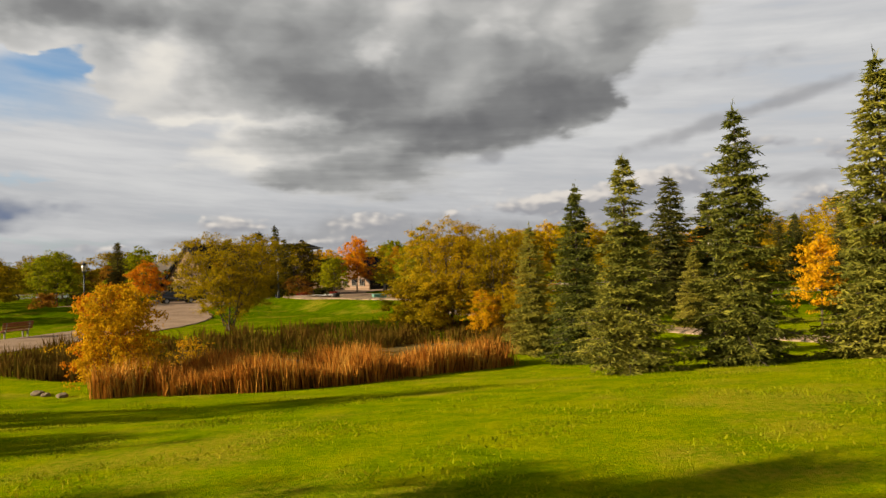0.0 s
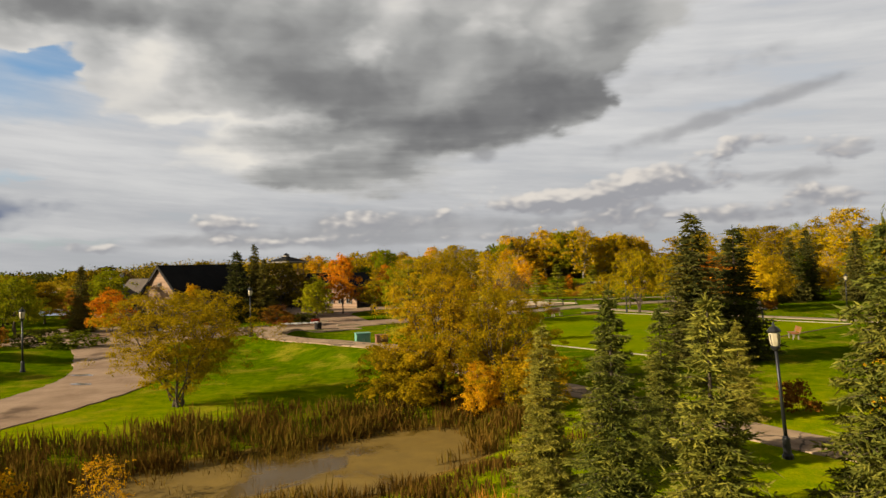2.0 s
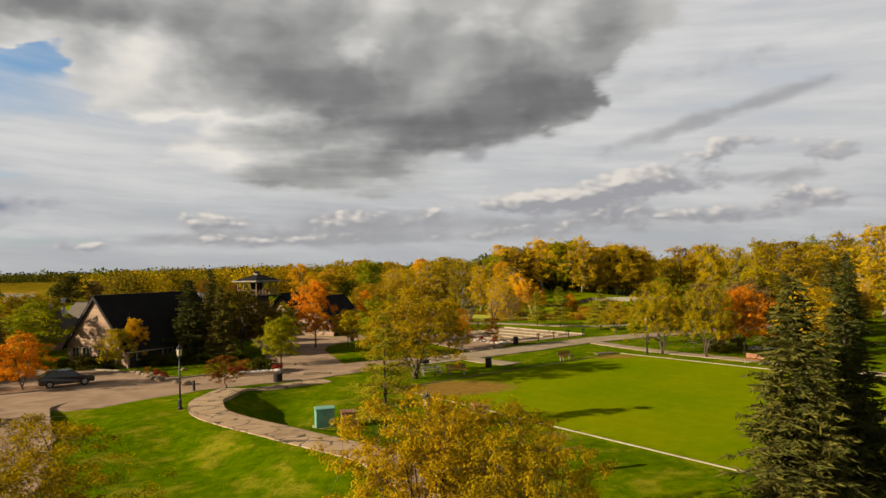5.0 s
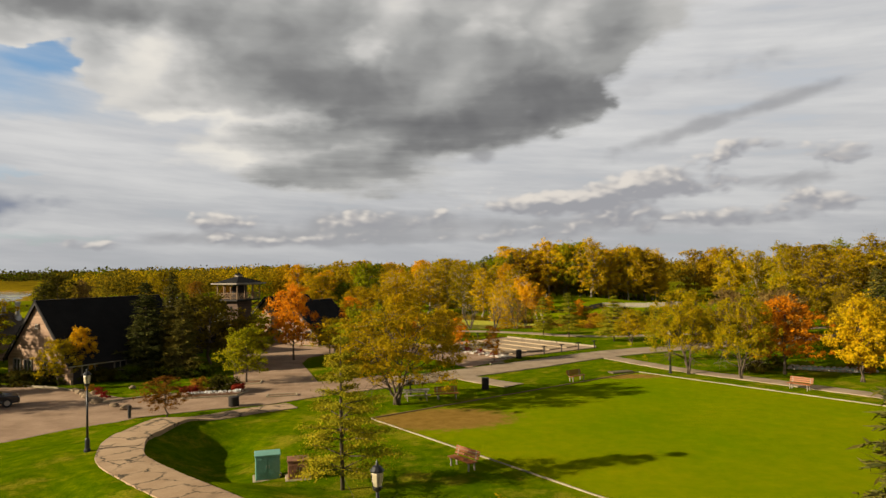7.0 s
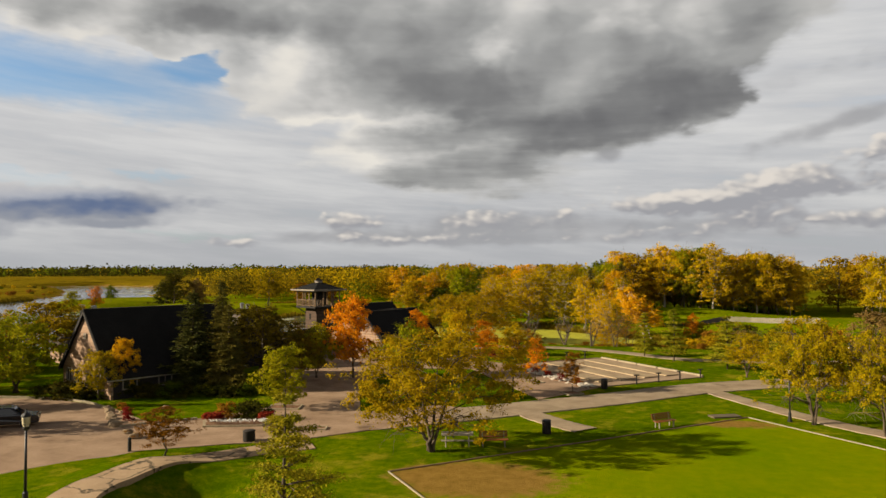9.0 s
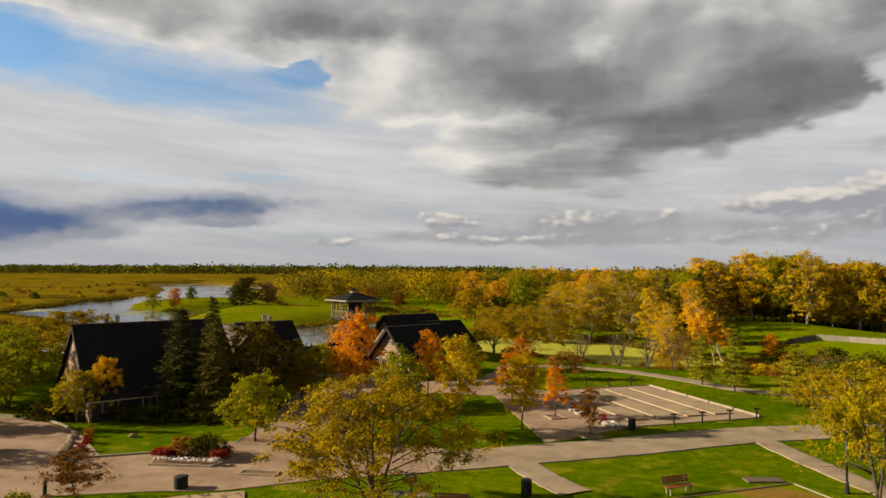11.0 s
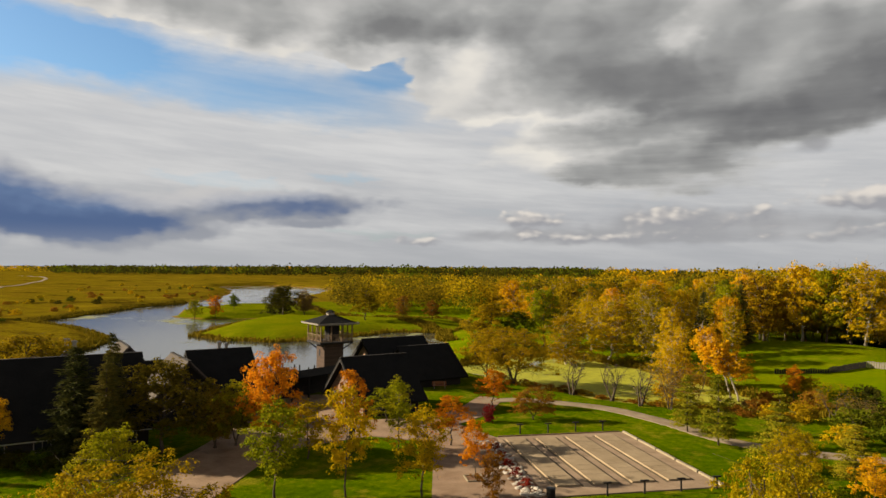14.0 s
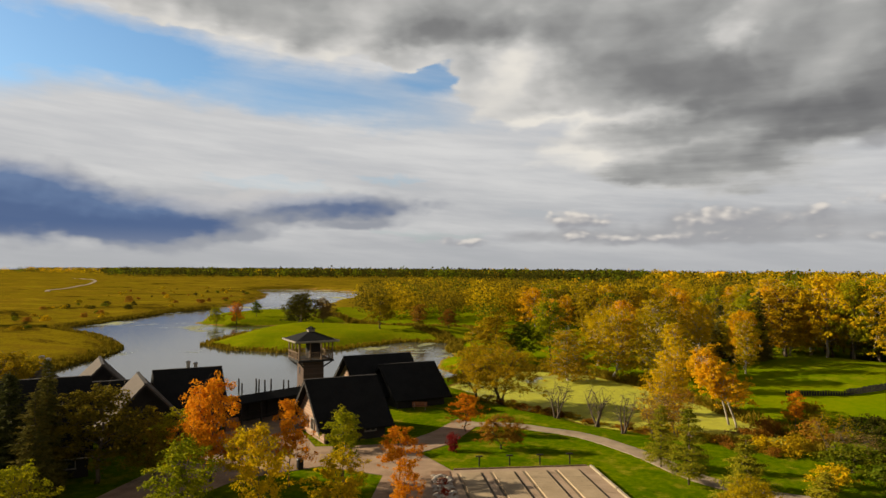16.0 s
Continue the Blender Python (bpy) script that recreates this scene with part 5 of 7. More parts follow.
for k, (px_, py_, ph, pw, tone) in enumerate(((24.5, 144.5, 1.8, 3.2, "rust"), (28.5, 138.5, 1.7, 3.6, "olive"), (32.5, 134.5, 2.2, 4.6, "green"), (36.5, 137.5, 2.4, 4.6, "dark"), (26.0, 140.0, 1.6, 3.2, "yellow"),
                                              (38.5, 143.0, 2.6, 4.8, "green"), (30.4, 147.2, 2.2, 3.6, "rust"), (25.6, 150.2, 1.9, 3.4, "rust"), (34.6, 147.8, 2.6, 4.4, "dark"), (41.5, 133.0, 2.6, 5.0, "olive"),
                                              (31.0, 129.5, 1.6, 3.2, "yellow"), (35.6, 130.4, 2.0, 3.6, "green"), (29.2, 154.8, 2.4, 3.8, "olive"), (22.8, 149.0, 1.6, 2.8, "dull"), (44.0, 140.0, 3.0, 5.5, "rust"))):
    tree("bush:%d" % (k % 2), tone, px_, py_, ph, pw, "tangled %s-toned bush at the pond" % ("green" if tone in ("green", "dark") else "autumn"), name="shrub", category="shrub")
rb = random.Random(5)
for k in range(26):
    t = k / 25
    px_, py_ = -8 + 34 * t + rb.uniform(-0.6, 0.6), 148.6 - 9.6 * t + 2.2 * math.sin(4 * t) + rb.uniform(-0.5, 0.5)
    tree("bush:%d" % (k % 2), "rust" if k % 3 else "olive", px_, py_, rb.uniform(0.6, 1.0), rb.uniform(1.6, 2.6), "low rust-brown waterside bush", name="shrub", category="shrub", group="waterside bushes")
tree("poplar:1", "yellow", 14.8, 146.5, 8.4, 5.2, "aspen with gold leaves on the pond's bank", "pale_bark")

# islands and far shore
IS = "small tree on the lake island"
for px_, py_, ph, pw, kind, tone in ((-137, 226, 6.4, 5.0, "round:0", "lime"), (-131.5, 229, 7.2, 4.8, "column:0", "orange"), (-136, 243, 5.4, 4.4, "round:1", "green"), (-112, 236, 8.6, 9.5, "round:2", "dark"),
                                     (-106, 230, 9.0, 10, "round:0", "dark"), (-101, 234, 8.0, 8.0, "round:1", "dull"), (-73, 223, 9.4, 9.2, "round:2", "olive"), (-68.5, 236, 6.4, 5.6, "column:1", "rust"), (-59.5, 237, 5.4, 5.2, "round:1", "rust"), (-121, 250, 7, 6.5, "round:0", "lime")):
    tree(kind, tone, px_, py_, ph, pw, IS)

# woods over the golf course
rw = random.Random(11)
TONES = ["yellow", "yellow", "yellow", "yellow", "olive", "olive", "lime", "lime", "gold", "green"]
KINDS = ["poplar:0", "poplar:1", "poplar:2", "column:0", "column:1", "round:0", "round:2"]
WORDS = {"yellow": "yellow", "olive": "olive-gold", "lime": "yellow-green", "gold": "golden", "green": "dark green", "orange": "orange"}


def woods(count, x0, x1, y0, y1, low, high, keep):
    placed, tries = [], 0
    while len(placed) < count and tries < count * 30:
        tries += 1
        x, y = rw.uniform(x0, x1), rw.uniform(y0, y1)
        if not keep(x, y) or any((x - a) ** 2 + (y - b) ** 2 < 16 for a, b in placed):
            continue
        placed.append((x, y))
        h = rw.uniform(low, high)
        tone = rw.choice(TONES) if rw.random() > 0.015 else "orange"
        tree("poplar_far:%d" % rw.randrange(3) if y > 228 else rw.choice(KINDS), tone, x, y, h, h * rw.uniform(0.52, 0.78), "tall woodland tree with %s leaves" % WORDS[tone], "pale_bark" if tone in ("yellow", "gold") else "bark", group="golf woods")


def dry(x, y):
    px, py = np.array([x]), np.array([y])
    return float(min(shore(px, py, LAKE)[0], shore(px, py, WEED)[0])) > 3


woods(44, 22, 64, 204, 234, 12.5, 16, lambda x, y: y > 204 + 0.2 * abs(x - 40))
woods(58, 62, 150, 120, 230, 11, 14.6, lambda x, y: x > 60 + (y - 120) * 0.15 and dry(x, y))
woods(22, 46, 110, 96, 130, 6, 9, lambda x, y: x > 46 + (130 - y) * 0.2)
woods(98, -70, 70, 232, 330, 9, 13.5, lambda x, y: dry(x, y) and x > -72 + (330 - y) * 0.36 and math.sin(x * 0.09 + 1) * math.sin(y * 0.075) < 0.62)
woods(20, -16, 22, 186, 226, 8.5, 12, lambda x, y: dry(x, y) and x > -14 + (y - 186) * 0.1)


def far_woods():
    """Tree belts towards the skyline, as loose heaps of foliage."""
    rng = np.random.default_rng(3)
    c, a, b = [], [], []
    n = 3800
    y = 430 + 3600 * rng.random(n) ** 1.6
    x = (rng.random(n) - 0.66) * (y * 2.3 + 200)
    keep = (shore(x, y, LAKE) > 6) & ~((x < -150) & (y < 900 + 0.1 * -x)) & (np.sin(x * 0.006) * np.sin(y * 0.004 + 1) < 0.75)
    x, y = x[keep], y[keep]
    y2 = 900 + 1400 * rng.random(3200)
    x2 = -rng.uniform(0.18, 1.25, len(y2)) * y2
    x, y = np.r_[x, x2], np.r_[y, y2]
    h = rng.uniform(7, 11.5, len(x))
    h = h * np.where(y > 850, 1.7, 1.0)
    z = heights(x, y)
    # the nearer belt, with finer foliage
    xm = rng.uniform(-230, 150, 330)
    ym = rng.uniform(330, 540, 330)
    ok = (shore(xm, ym, LAKE) > 6) & (xm > -120 + (460 - ym) * 0.3 - 110 * (ym > 450))
    xb, yb = rng.uniform(-190, -15, 420), rng.uniform(258, 400, 420)
    bank = (shore(xb, yb, LAKE) > 5) & (xb > -118 - (yb - 262) * 0.62 + 10) & (np.sin(xb * 0.11) * np.sin(yb * 0.09 + 0.6) < 0.35)
    xm, ym, ok = np.r_[xm, xb], np.r_[ym, yb], np.r_[ok, bank]
    x, y, h = np.r_[x, xm[ok]], np.r_[y, ym[ok]], np.r_[h, rng.uniform(8.5, 13, ok.sum())]
    z = heights(x, y)
    m = np.where(np.arange(len(x)) < len(x) - ok.sum(), 34, 420)
    k = np.repeat(np.arange(len(x)), m)
    u = rng.normal(size=(len(k), 3))
    u /= np.linalg.norm(u, axis=1, keepdims=True)
    u *= rng.random((len(k), 1)) ** 0.4 * (1 + 0.25 * np.sin(u[:, :1] * 5 + k[:, None]) * np.sin(u[:, 2:] * 6 + 2 * k[:, None]))
    size = 0.42 * h[k][:, None]
    cc = np.stack([x[k], y[k], z[k] + 0.54 * h[k]], -1) + u * size * (1.5, 1.5, 1.0)
    a, b = facing(rng, len(k), 0.3)
    s = size * rng.uniform(0.18, 0.34, (len(k), 1)) * np.where(m[k] > 100, 0.24, 0.78)[:, None]
    tones = list(LEAF[t] for t in ("yellow", "olive", "green", "gold", "dark", "bronze"))
    far_left = (np.arange(len(x)) >= len(x) - 3200 - ok.sum()) & (np.arange(len(x)) < len(x) - ok.sum())
    kind = np.where(~far_left, np.array([0, 1, 1, 2, 4, 1, 0, 3, 2])[rng.integers(0, 9, len(x))], np.array([2, 4, 4, 4])[rng.integers(0, 4, len(x))])
    kind = np.where(m > 100, np.array([1, 5, 5, 2, 4, 0, 1, 5])[rng.integers(0, 8, len(x))], kind)
    kind = np.where((y > 1000) & (rng.random(len(x)) < 0.45), 4, kind)
    me = blades_mesh("far_woods", cc, a * s, b * s, tones[0])
    for t in tones[1:]:
        me.materials.append(t)
    me.polygons.foreach_set("material_index", kind[k].astype(np.int32))
    whole("far_woods", me, "distant belt of autumn woods along the skyline", "woods", "stuff")


far_woods()


# ---- reeds, sedge, grass ----
def stalks(name, x, y, tall, wide, mat, label, category, seed, tilt=0.18):
    """Upright blades, each bent a little, in one mesh."""
    rng = np.random.default_rng(seed)
    n = len(x)
    z = heights(x, y) - 0.05
    h = tall * rng.uniform(0.6, 1.2, n) * (0.88 + 0.24 * np.sin(1.9 * x + 2.2 * np.sin(1.3 * y)))
    az_ = rng.uniform(0, 2 * math.pi, n)
    w = wide * rng.uniform(0.6, 1.3, n)
    bend = rng.normal(size=(n, 2)) * tilt
    sx, sy = np.cos(az_) * w, np.sin(az_) * w
    base = np.stack([x, y, z], -1)
    mid = base + np.stack([bend[:, 0] * h * 0.35, bend[:, 1] * h * 0.35, h * 0.55], -1)
    tip = base + np.stack([bend[:, 0] * h, bend[:, 1] * h, h * (1 - 0.5 * np.abs(bend).sum(1) * 0.6)], -1)
    side = np.stack([sx, sy, 0 * sx], -1)
    verts = np.stack([base - side * 0.7, base + side * 0.7, mid + side, mid - side, tip], 1).reshape(-1, 3)
    o = 5 * np.arange(n)[:, None]
    faces = [tuple(f) for f in (o + [0, 1, 2, 3]).tolist()] + [tuple(f) for f in (o + [3, 2, 4]).tolist()]
    me = bpy.data.meshes.new(name)
    me.from_pydata(verts.tolist(), [], faces)
    me.materials.append(mat)
    return whole(name, me, label, category, "stuff")


def along_shore(outline, n, inner, outer, seed, choose):
    """Random spots within a band along an outline."""
    rng = np.random.default_rng(seed)
    poly = np.array(outline)
    lo, hi = poly.min(0) - outer, poly.max(0) + outer
    xs, ys = np.empty(0), np.empty(0)
    for _ in range(60):
        x, y = rng.uniform(lo[0], hi[0], 40000), rng.uniform(lo[1], hi[1], 40000)
        d = shore(x, y, outline)
        ok = (d > -inner) & (d < outer) & choose(x, y)
        xs, ys = np.r_[xs, x[ok]], np.r_[ys, y[ok]]
        if len(xs) > n:
            break
    return xs[:n], ys[:n]


def clumped(x, y, scale=0.8, cut=0.42):
    f = np.sin(x * scale * 2.1 + 1.7 * np.sin(y * scale)) * np.sin(y * scale * 2.6 + 1.1 * np.sin(x * scale * 1.3))
    return f * 0.5 + 0.5 > cut * np.random.default_rng(1).random(len(x))


def front(x, y):
    return y - 17.4 - 0.33 * np.maximum(0, x + 4)


fx_, fy_ = along_shore(POND, 15000, 1.2, 6.8, 21, lambda x, y: (front(x, y) > 0.25 * np.sin(x * 3.1)) & (front(x, y) < 3.6 + 0.6 * np.sin(x * 1.7)) & (x > -8.9) & (x < 2.0 + 0.4 * np.sin(y * 5)) & clumped(x, y))
cut_ = len(fx_) * 4 // 5
# every fifth front stalk is darkened, for the shade in the gaps
stalks("reeds_brown", fx_[cut_:], fy_[cut_:], 0.75, 0.014, LEAF["dark_reed"], "dark brown stalks for the shaded gaps among the reeds", "reeds", 39)
stalks("reeds", fx_[:cut_], fy_[:cut_], 0.92, 0.012, LEAF["reed"], "dense tawny and rust cattail reeds at the pond", "reeds", 31)
gx_, gy_ = along_shore(POND, 9500, 0.9, 3.6, 22, lambda x, y: (y >= 27.0 + 0.55 * (x + 6)) & ((x < -6) | (shore(x, y, POND) < 2.4)) & clumped(x, y, 0.6, 0.6))
kx_, ky_ = along_shore(POND, 5000, 0.6, 4.0, 26, lambda x, y: (front(x, y) > 3.4) & (y < 25.5 + 0.6 * (x + 6)) & (x > -9.5) & clumped(x, y, 0.6, 0.6))
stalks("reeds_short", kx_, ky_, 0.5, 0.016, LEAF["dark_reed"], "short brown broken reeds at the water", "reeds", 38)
stalks("reeds_far", gx_, gy_, 0.85, 0.020, LEAF["dark_reed"], "brown cattail reeds on the far bank, shade in their colour", "reeds", 32)
wx_, wy_ = along_shore(POND, 6500, 9.0, 0.2, 27, lambda x, y: (x < -3.2 + 0.9 * np.sin(y * 1.9)) & (front(x, y) > 3.0) & clumped(x, y, 0.6, 0.5))
stalks("reeds_pond", wx_, wy_, 1.0, 0.017, LEAF["dark_reed"], "dense brown reeds standing in the pond, coloured as in shade", "reeds", 40)
hx_, hy_ = along_shore(LAKE, 20000, 0.8, 3.0, 23, lambda x, y: (y < 300) & ((x < -84) | (y > 200)))
stalks("sedge", hx_, hy_, 1.0, 0.16, LEAF["sedge"], "yellow-green sedge along the lake shore", "sedge", 33)
ix_, iy_ = along_shore(ISLE, 5000, 1.6, 1.0, 24, lambda x, y: y < 260)
stalks("sedge_isle", ix_, iy_, 1.0, 0.13, LEAF["sedge"], "yellow-green sedge round the island", "sedge", 34)
jx_, jy_ = along_shore(WEED, 7000, 0.5, 2.2, 25, lambda x, y: (x > 14) | (y > 165))
stalks("sedge_pond", jx_, jy_, 0.9, 0.06, LEAF["sedge"], "tawny sedge round the weedy pond", "sedge", 35)
rg = np.random.default_rng(8)
ux, uy = rg.uniform(-11, 13, 115000), 1.5 + 19 * rg.random(115000) ** 1.35
ok_ = (shore(ux, uy, POND) > 5.8) & clumped(ux, uy, 0.5, 0.5)
stalks("grass", ux[ok_], uy[ok_], 0.09, 0.010, LEAF["grass"], "short uneven lawn grass in sun and shade", "grass", 36, 0.5)

# ---- buildings ----
UX, UY = 0.55, 0.835
TURN = math.degrees(math.atan2(UY, UX))


def roof_pair(half, length, ridge, eave, over, thick=0.18):
    """Both slopes of a gabled roof that runs along x from 0 to length."""
    k = (ridge - eave) / half
    out = []
    for s in (-1, 1):
        w = half + over
        low = ridge - k * w
        pts = [(-over, 0, ridge), (length + over, 0, ridge), (length + over, s * w, low), (-over, s * w, low)]
        out.append(Build().sheet(pts if s < 0 else pts[::-1], thick, (0, s * k, 1)))
    return out


def window(own, x, y, z, w, h, turn):
    """A framed pane set on a wall, facing the turned y."""
    m = pose(x, y, z, 0, 0, turn)
    frame_ = Build()
    for bx, bz, sx, sz in ((-w / 2, 0, 0.09, h), (w / 2, 0, 0.09, h), (0, h - 0.09, w, 0.09), (0, 0, w + 0.16, 0.10), (0, 0, 0.05, h)):
        frame_.box(bx, -0.06, bz, sx, 0.12, sz, m=m)
    win = part("window", frame_, M["trim"], own, "weathered timber window frame")
    part("pane", Build().box(0, 0.0, 0.05, w - 0.08, 0.03, h - 0.1, m=m), M["pane"], win)


def house(x, y, turn, length, half, ridge, eave, label, wall="siding", side="dark_wood", roof="roof", over=0.75, name="house", windows=True, z=None):
    """A gabled building whose ridge starts at x, y and runs along the turn."""
    own = thing(name, pose(x, y, ground_z(x, y) - 0.05 if z is None else z, 0, 0, turn), label, "building")
    k = (ridge - eave) / half
    t = 0.2
    # side and rear walls default to dark boards, their shade put into the colour
    for px, nm in ((0, "gable_wall"), (length - t, "gable_wall")):
        ring = [(-half, -0.2), (half, -0.2), (half, eave), (0, ridge - 0.02), (-half, eave)]
        b = Build()
        verts = [(px, a, h) for a, h in ring] + [(px + t, a, h) for a, h in ring]
        b.add(verts, [(4, 3, 2, 1, 0), (5, 6, 7, 8, 9)] + [(i, (i + 1) % 5, 5 + (i + 1) % 5, 5 + i) for i in range(5)])
        part(nm, b, M[wall if px == 0 else side], own)
    for s in (-1, 1):
        part("side_wall", Build().box(length / 2, s * (half - t / 2 - 0.003), -0.2, length - 2 * t, t, eave + 0.2), M[side], own)
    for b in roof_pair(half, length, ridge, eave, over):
        part("roof", b, M[roof], own, "shingle roof slope coloured black as in shade" if roof == "roof" else "shingle roof slope coloured grey as in sun")
    for px in (-over - 0.02, length + over - 0.02):
        for s in (-1, 1):
            w = half + over
            p0, p1 = (px, 0, ridge + 0.02), (px, s * w, ridge - k * w + 0.02)
            part("barge_board", Build().sheet([p0, p1, (px, p1[1], p1[2] - 0.26), (px, 0, p0[2] - 0.26)], 0.05, (1, 0, 0)), M["dark_wood"], own)
    part("ridge_cap", Build().box(length / 2, 0, ridge + 0.12, length + 2 * over, 0.34, 0.08), M["dark_wood"], own)
    if windows:
        for a in (-half * 0.62, -half * 0.2, half * 0.3, half * 0.66):
            window(own, -0.02, a, 0.75, half * 0.24, 1.25, -90)
        window(own, -0.02, 0, ridge * 0.66, 0.5, 0.5, -90)
        n = max(2, int(length / 2.6))
        for i in range(n):
            window(own, (i + 0.5) * length / n, -half - 0.02, 0.8, 1.2, 1.0, 0)
    return own


def flue(x, y, z, h, name="chimney", r=0.2):
    own = thing(name, pose(x, y, z), "galvanised steel chimney flue on a roof", "chimney", "roof flues")
    part("flue", Build().lathe(0, 0, [(r * 1.9, -0.6), (r * 1.7, 0.0), (r, 0.25), (r, h - 0.3)]), M["steel"], own, smooth=False)
    part("cap", Build().lathe(0, 0, [(r * 0.8, h - 0.3), (r * 1.35, h - 0.26), (r * 1.35, h - 0.08), (r * 0.7, h)]), M["steel"], own)


hall = house(-35.1, 94.9, TURN, 12.6, 5.6, 7.45, 2.0, "long hall with a steep black roof and a cedar gable end", name="hall", over=0.3)
part("gutter", Build().box(6.3, -5.96, 1.68, 13.4, 0.12, 0.1), M["steel"], hall, "pale metal eaves gutter")
house(-16.5, 122.7, TURN, 6.6, 4.2, 5.7, 1.9, "gabled house with brown boards and a black roof", name="house")
back_house = house(-24.2, 140.2, TURN, 8.2, 4.8, 5.75, 1.7, "gabled lakeside house with a black roof", name="house", windows=False)
house(-19.2, 141.0, TURN, 6.6, 4.2, 4.9, 1.6, "low wing with a black roof beside the lake", wall="dark_wood", name="house", windows=False)
house(-33.8, 118.0, TURN, 5.9, 4.3, 6.0, 2.0, "gabled house with a black roof and a steel flue", name="house")
# wing gables turned from the sun: dark_wood paints them as shaded
house(-28.3, 111.7, TURN + 90, 7.0, 3.8, 5.95, 1.9, "cross-gabled wing with shingles in sunlit grey", wall="dark_wood", roof="roof_lit", name="house", windows=False)
house(-44.8, 119.0, TURN + 90, 7.0, 3.8, 5.8, 1.9, "cross-gabled wing with shingles in sunlit grey", wall="dark_wood", roof="roof_lit", name="house", windows=False)
house(-42.0, 108.6, TURN, 9.0, 4.0, 4.9, 1.8, "rear range of the hall with a black roof", name="house", windows=False)
flue(-32.3, 120.6, 5.75, 1.2)
flue(-31.9, 121.3, 5.75, 1.0)


def pavilion():
    """A hipped pyramid roof on boarded walls, with two flues."""
    own = thing("pavilion", pose(-50, 115, ground_z(-50, 115), 0, 0, TURN), "boarded pavilion with a pyramid roof in sunlit grey", "building")
    for s in (-1, 1):
        part("wall", Build().box(0, s * 3.0, -0.2, 6.0, 0.2, 2.8), M["siding"], own)
        part("wall", Build().box(s * 2.9, 0, -0.2, 0.2, 5.7, 2.8), M["siding"], own)
    c = [(-3.6, -3.6, 2.4), (3.6, -3.6, 2.4), (3.6, 3.6, 2.4), (-3.6, 3.6, 2.4)]
    for i in range(4):
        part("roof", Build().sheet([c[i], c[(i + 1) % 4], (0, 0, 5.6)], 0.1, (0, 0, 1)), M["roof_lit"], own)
    flue(-50.9, 115.4, 5.2 + ground_z(-50, 115), 1.7, r=0.24)
    flue(-48.9, 114.9, 5.0 + ground_z(-50, 115), 1.8, r=0.24)


pavilion()


def lookout():
    """The lookout tower: brick shaft, railed deck on brackets, posts and a low hipped roof with a lantern."""
    x, y = -27.9, 136.8
    own = thing("lookout_tower", pose(x, y, ground_z(x, y) - 0.1, 0, 0, TURN), "square brown lookout tower with a railed deck and hipped roof", "tower")
    part("shaft", Build().box(0, 0, 0, 2.7, 2.7, 5.6), M["brick"], own, "brown brick shaft", bevel=0.03)
    for h in (1.6, 3.9):
        part("slit_window", Build().box(-1.36, 0.2, h, 0.06, 0.34, 0.8), M["pane"], own)
    part("deck", Build().box(0, 0, 5.6, 4.7, 4.7, 0.24), M["dark_wood"], own, bevel=0.02)
    for s in (-1, 1):
        for q in (-1, 1):
            part("bracket", Build().tube([(s * 1.2, q * 1.2, 4.7), (s * 2.2, q * 2.2, 5.62)], [0.09, 0.09], 4), M["dark_wood"], own)
    for i in range(4):
        m = pose(0, 0, 0, 0, 0, 90 * i)
        rail = Build()
        rail.box(0, -2.25, 6.74, 4.6, 0.1, 0.08, m=m).box(0, -2.25, 5.95, 4.6, 0.06, 0.06, m=m)
        rail_ob = part("railing", rail, M["brown_wood"], own, "weathered timber railing")
        bal = Build()
        for k in range(17):
            bal.box(-2.1 + k * 0.2625, -2.25, 5.95, 0.05, 0.04, 0.8, m=m)
        part("balusters", bal, M["brown_wood"], rail_ob)
        for a in (-2.2, -0.75, 0.75):
            part("post", Build().box(a, -2.2, 5.84, 0.14, 0.14, 2.3, m=m), M["brown_wood"], own)
        part("beam", Build().box(0, -2.25, 8.0, 5.0, 0.16, 0.16, m=m), M["trim"] if i in (0, 3) else M["brown_wood"], own)
    part("core", Build().box(0.5, 0.5, 5.84, 1.5, 1.5, 2.2), M["dark_wood"], own)
    c = [(-2.9, -2.9, 8.14), (2.9, -2.9, 8.14), (2.9, 2.9, 8.14), (-2.9, 2.9, 8.14)]
    for i in range(4):
        a, b = c[i], c[(i + 1) % 4]
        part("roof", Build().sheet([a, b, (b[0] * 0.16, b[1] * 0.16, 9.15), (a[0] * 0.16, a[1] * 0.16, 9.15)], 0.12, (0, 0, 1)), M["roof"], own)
        part("fascia", Build().sheet([a, b, (b[0], b[1], 8.34), (a[0], a[1], 8.34)], 0.05, (a[0] + b[0], a[1] + b[1], 0)), M["trim"], own)
    lantern = part("lantern", Build().box(0, 0, 9.1, 0.8, 0.8, 0.5), M["trim"], own)
    part("lantern_roof", Build().lathe(0, 0, [(0.8, 9.6), (0.1, 9.95)], 4), M["roof"], lantern)


lookout()


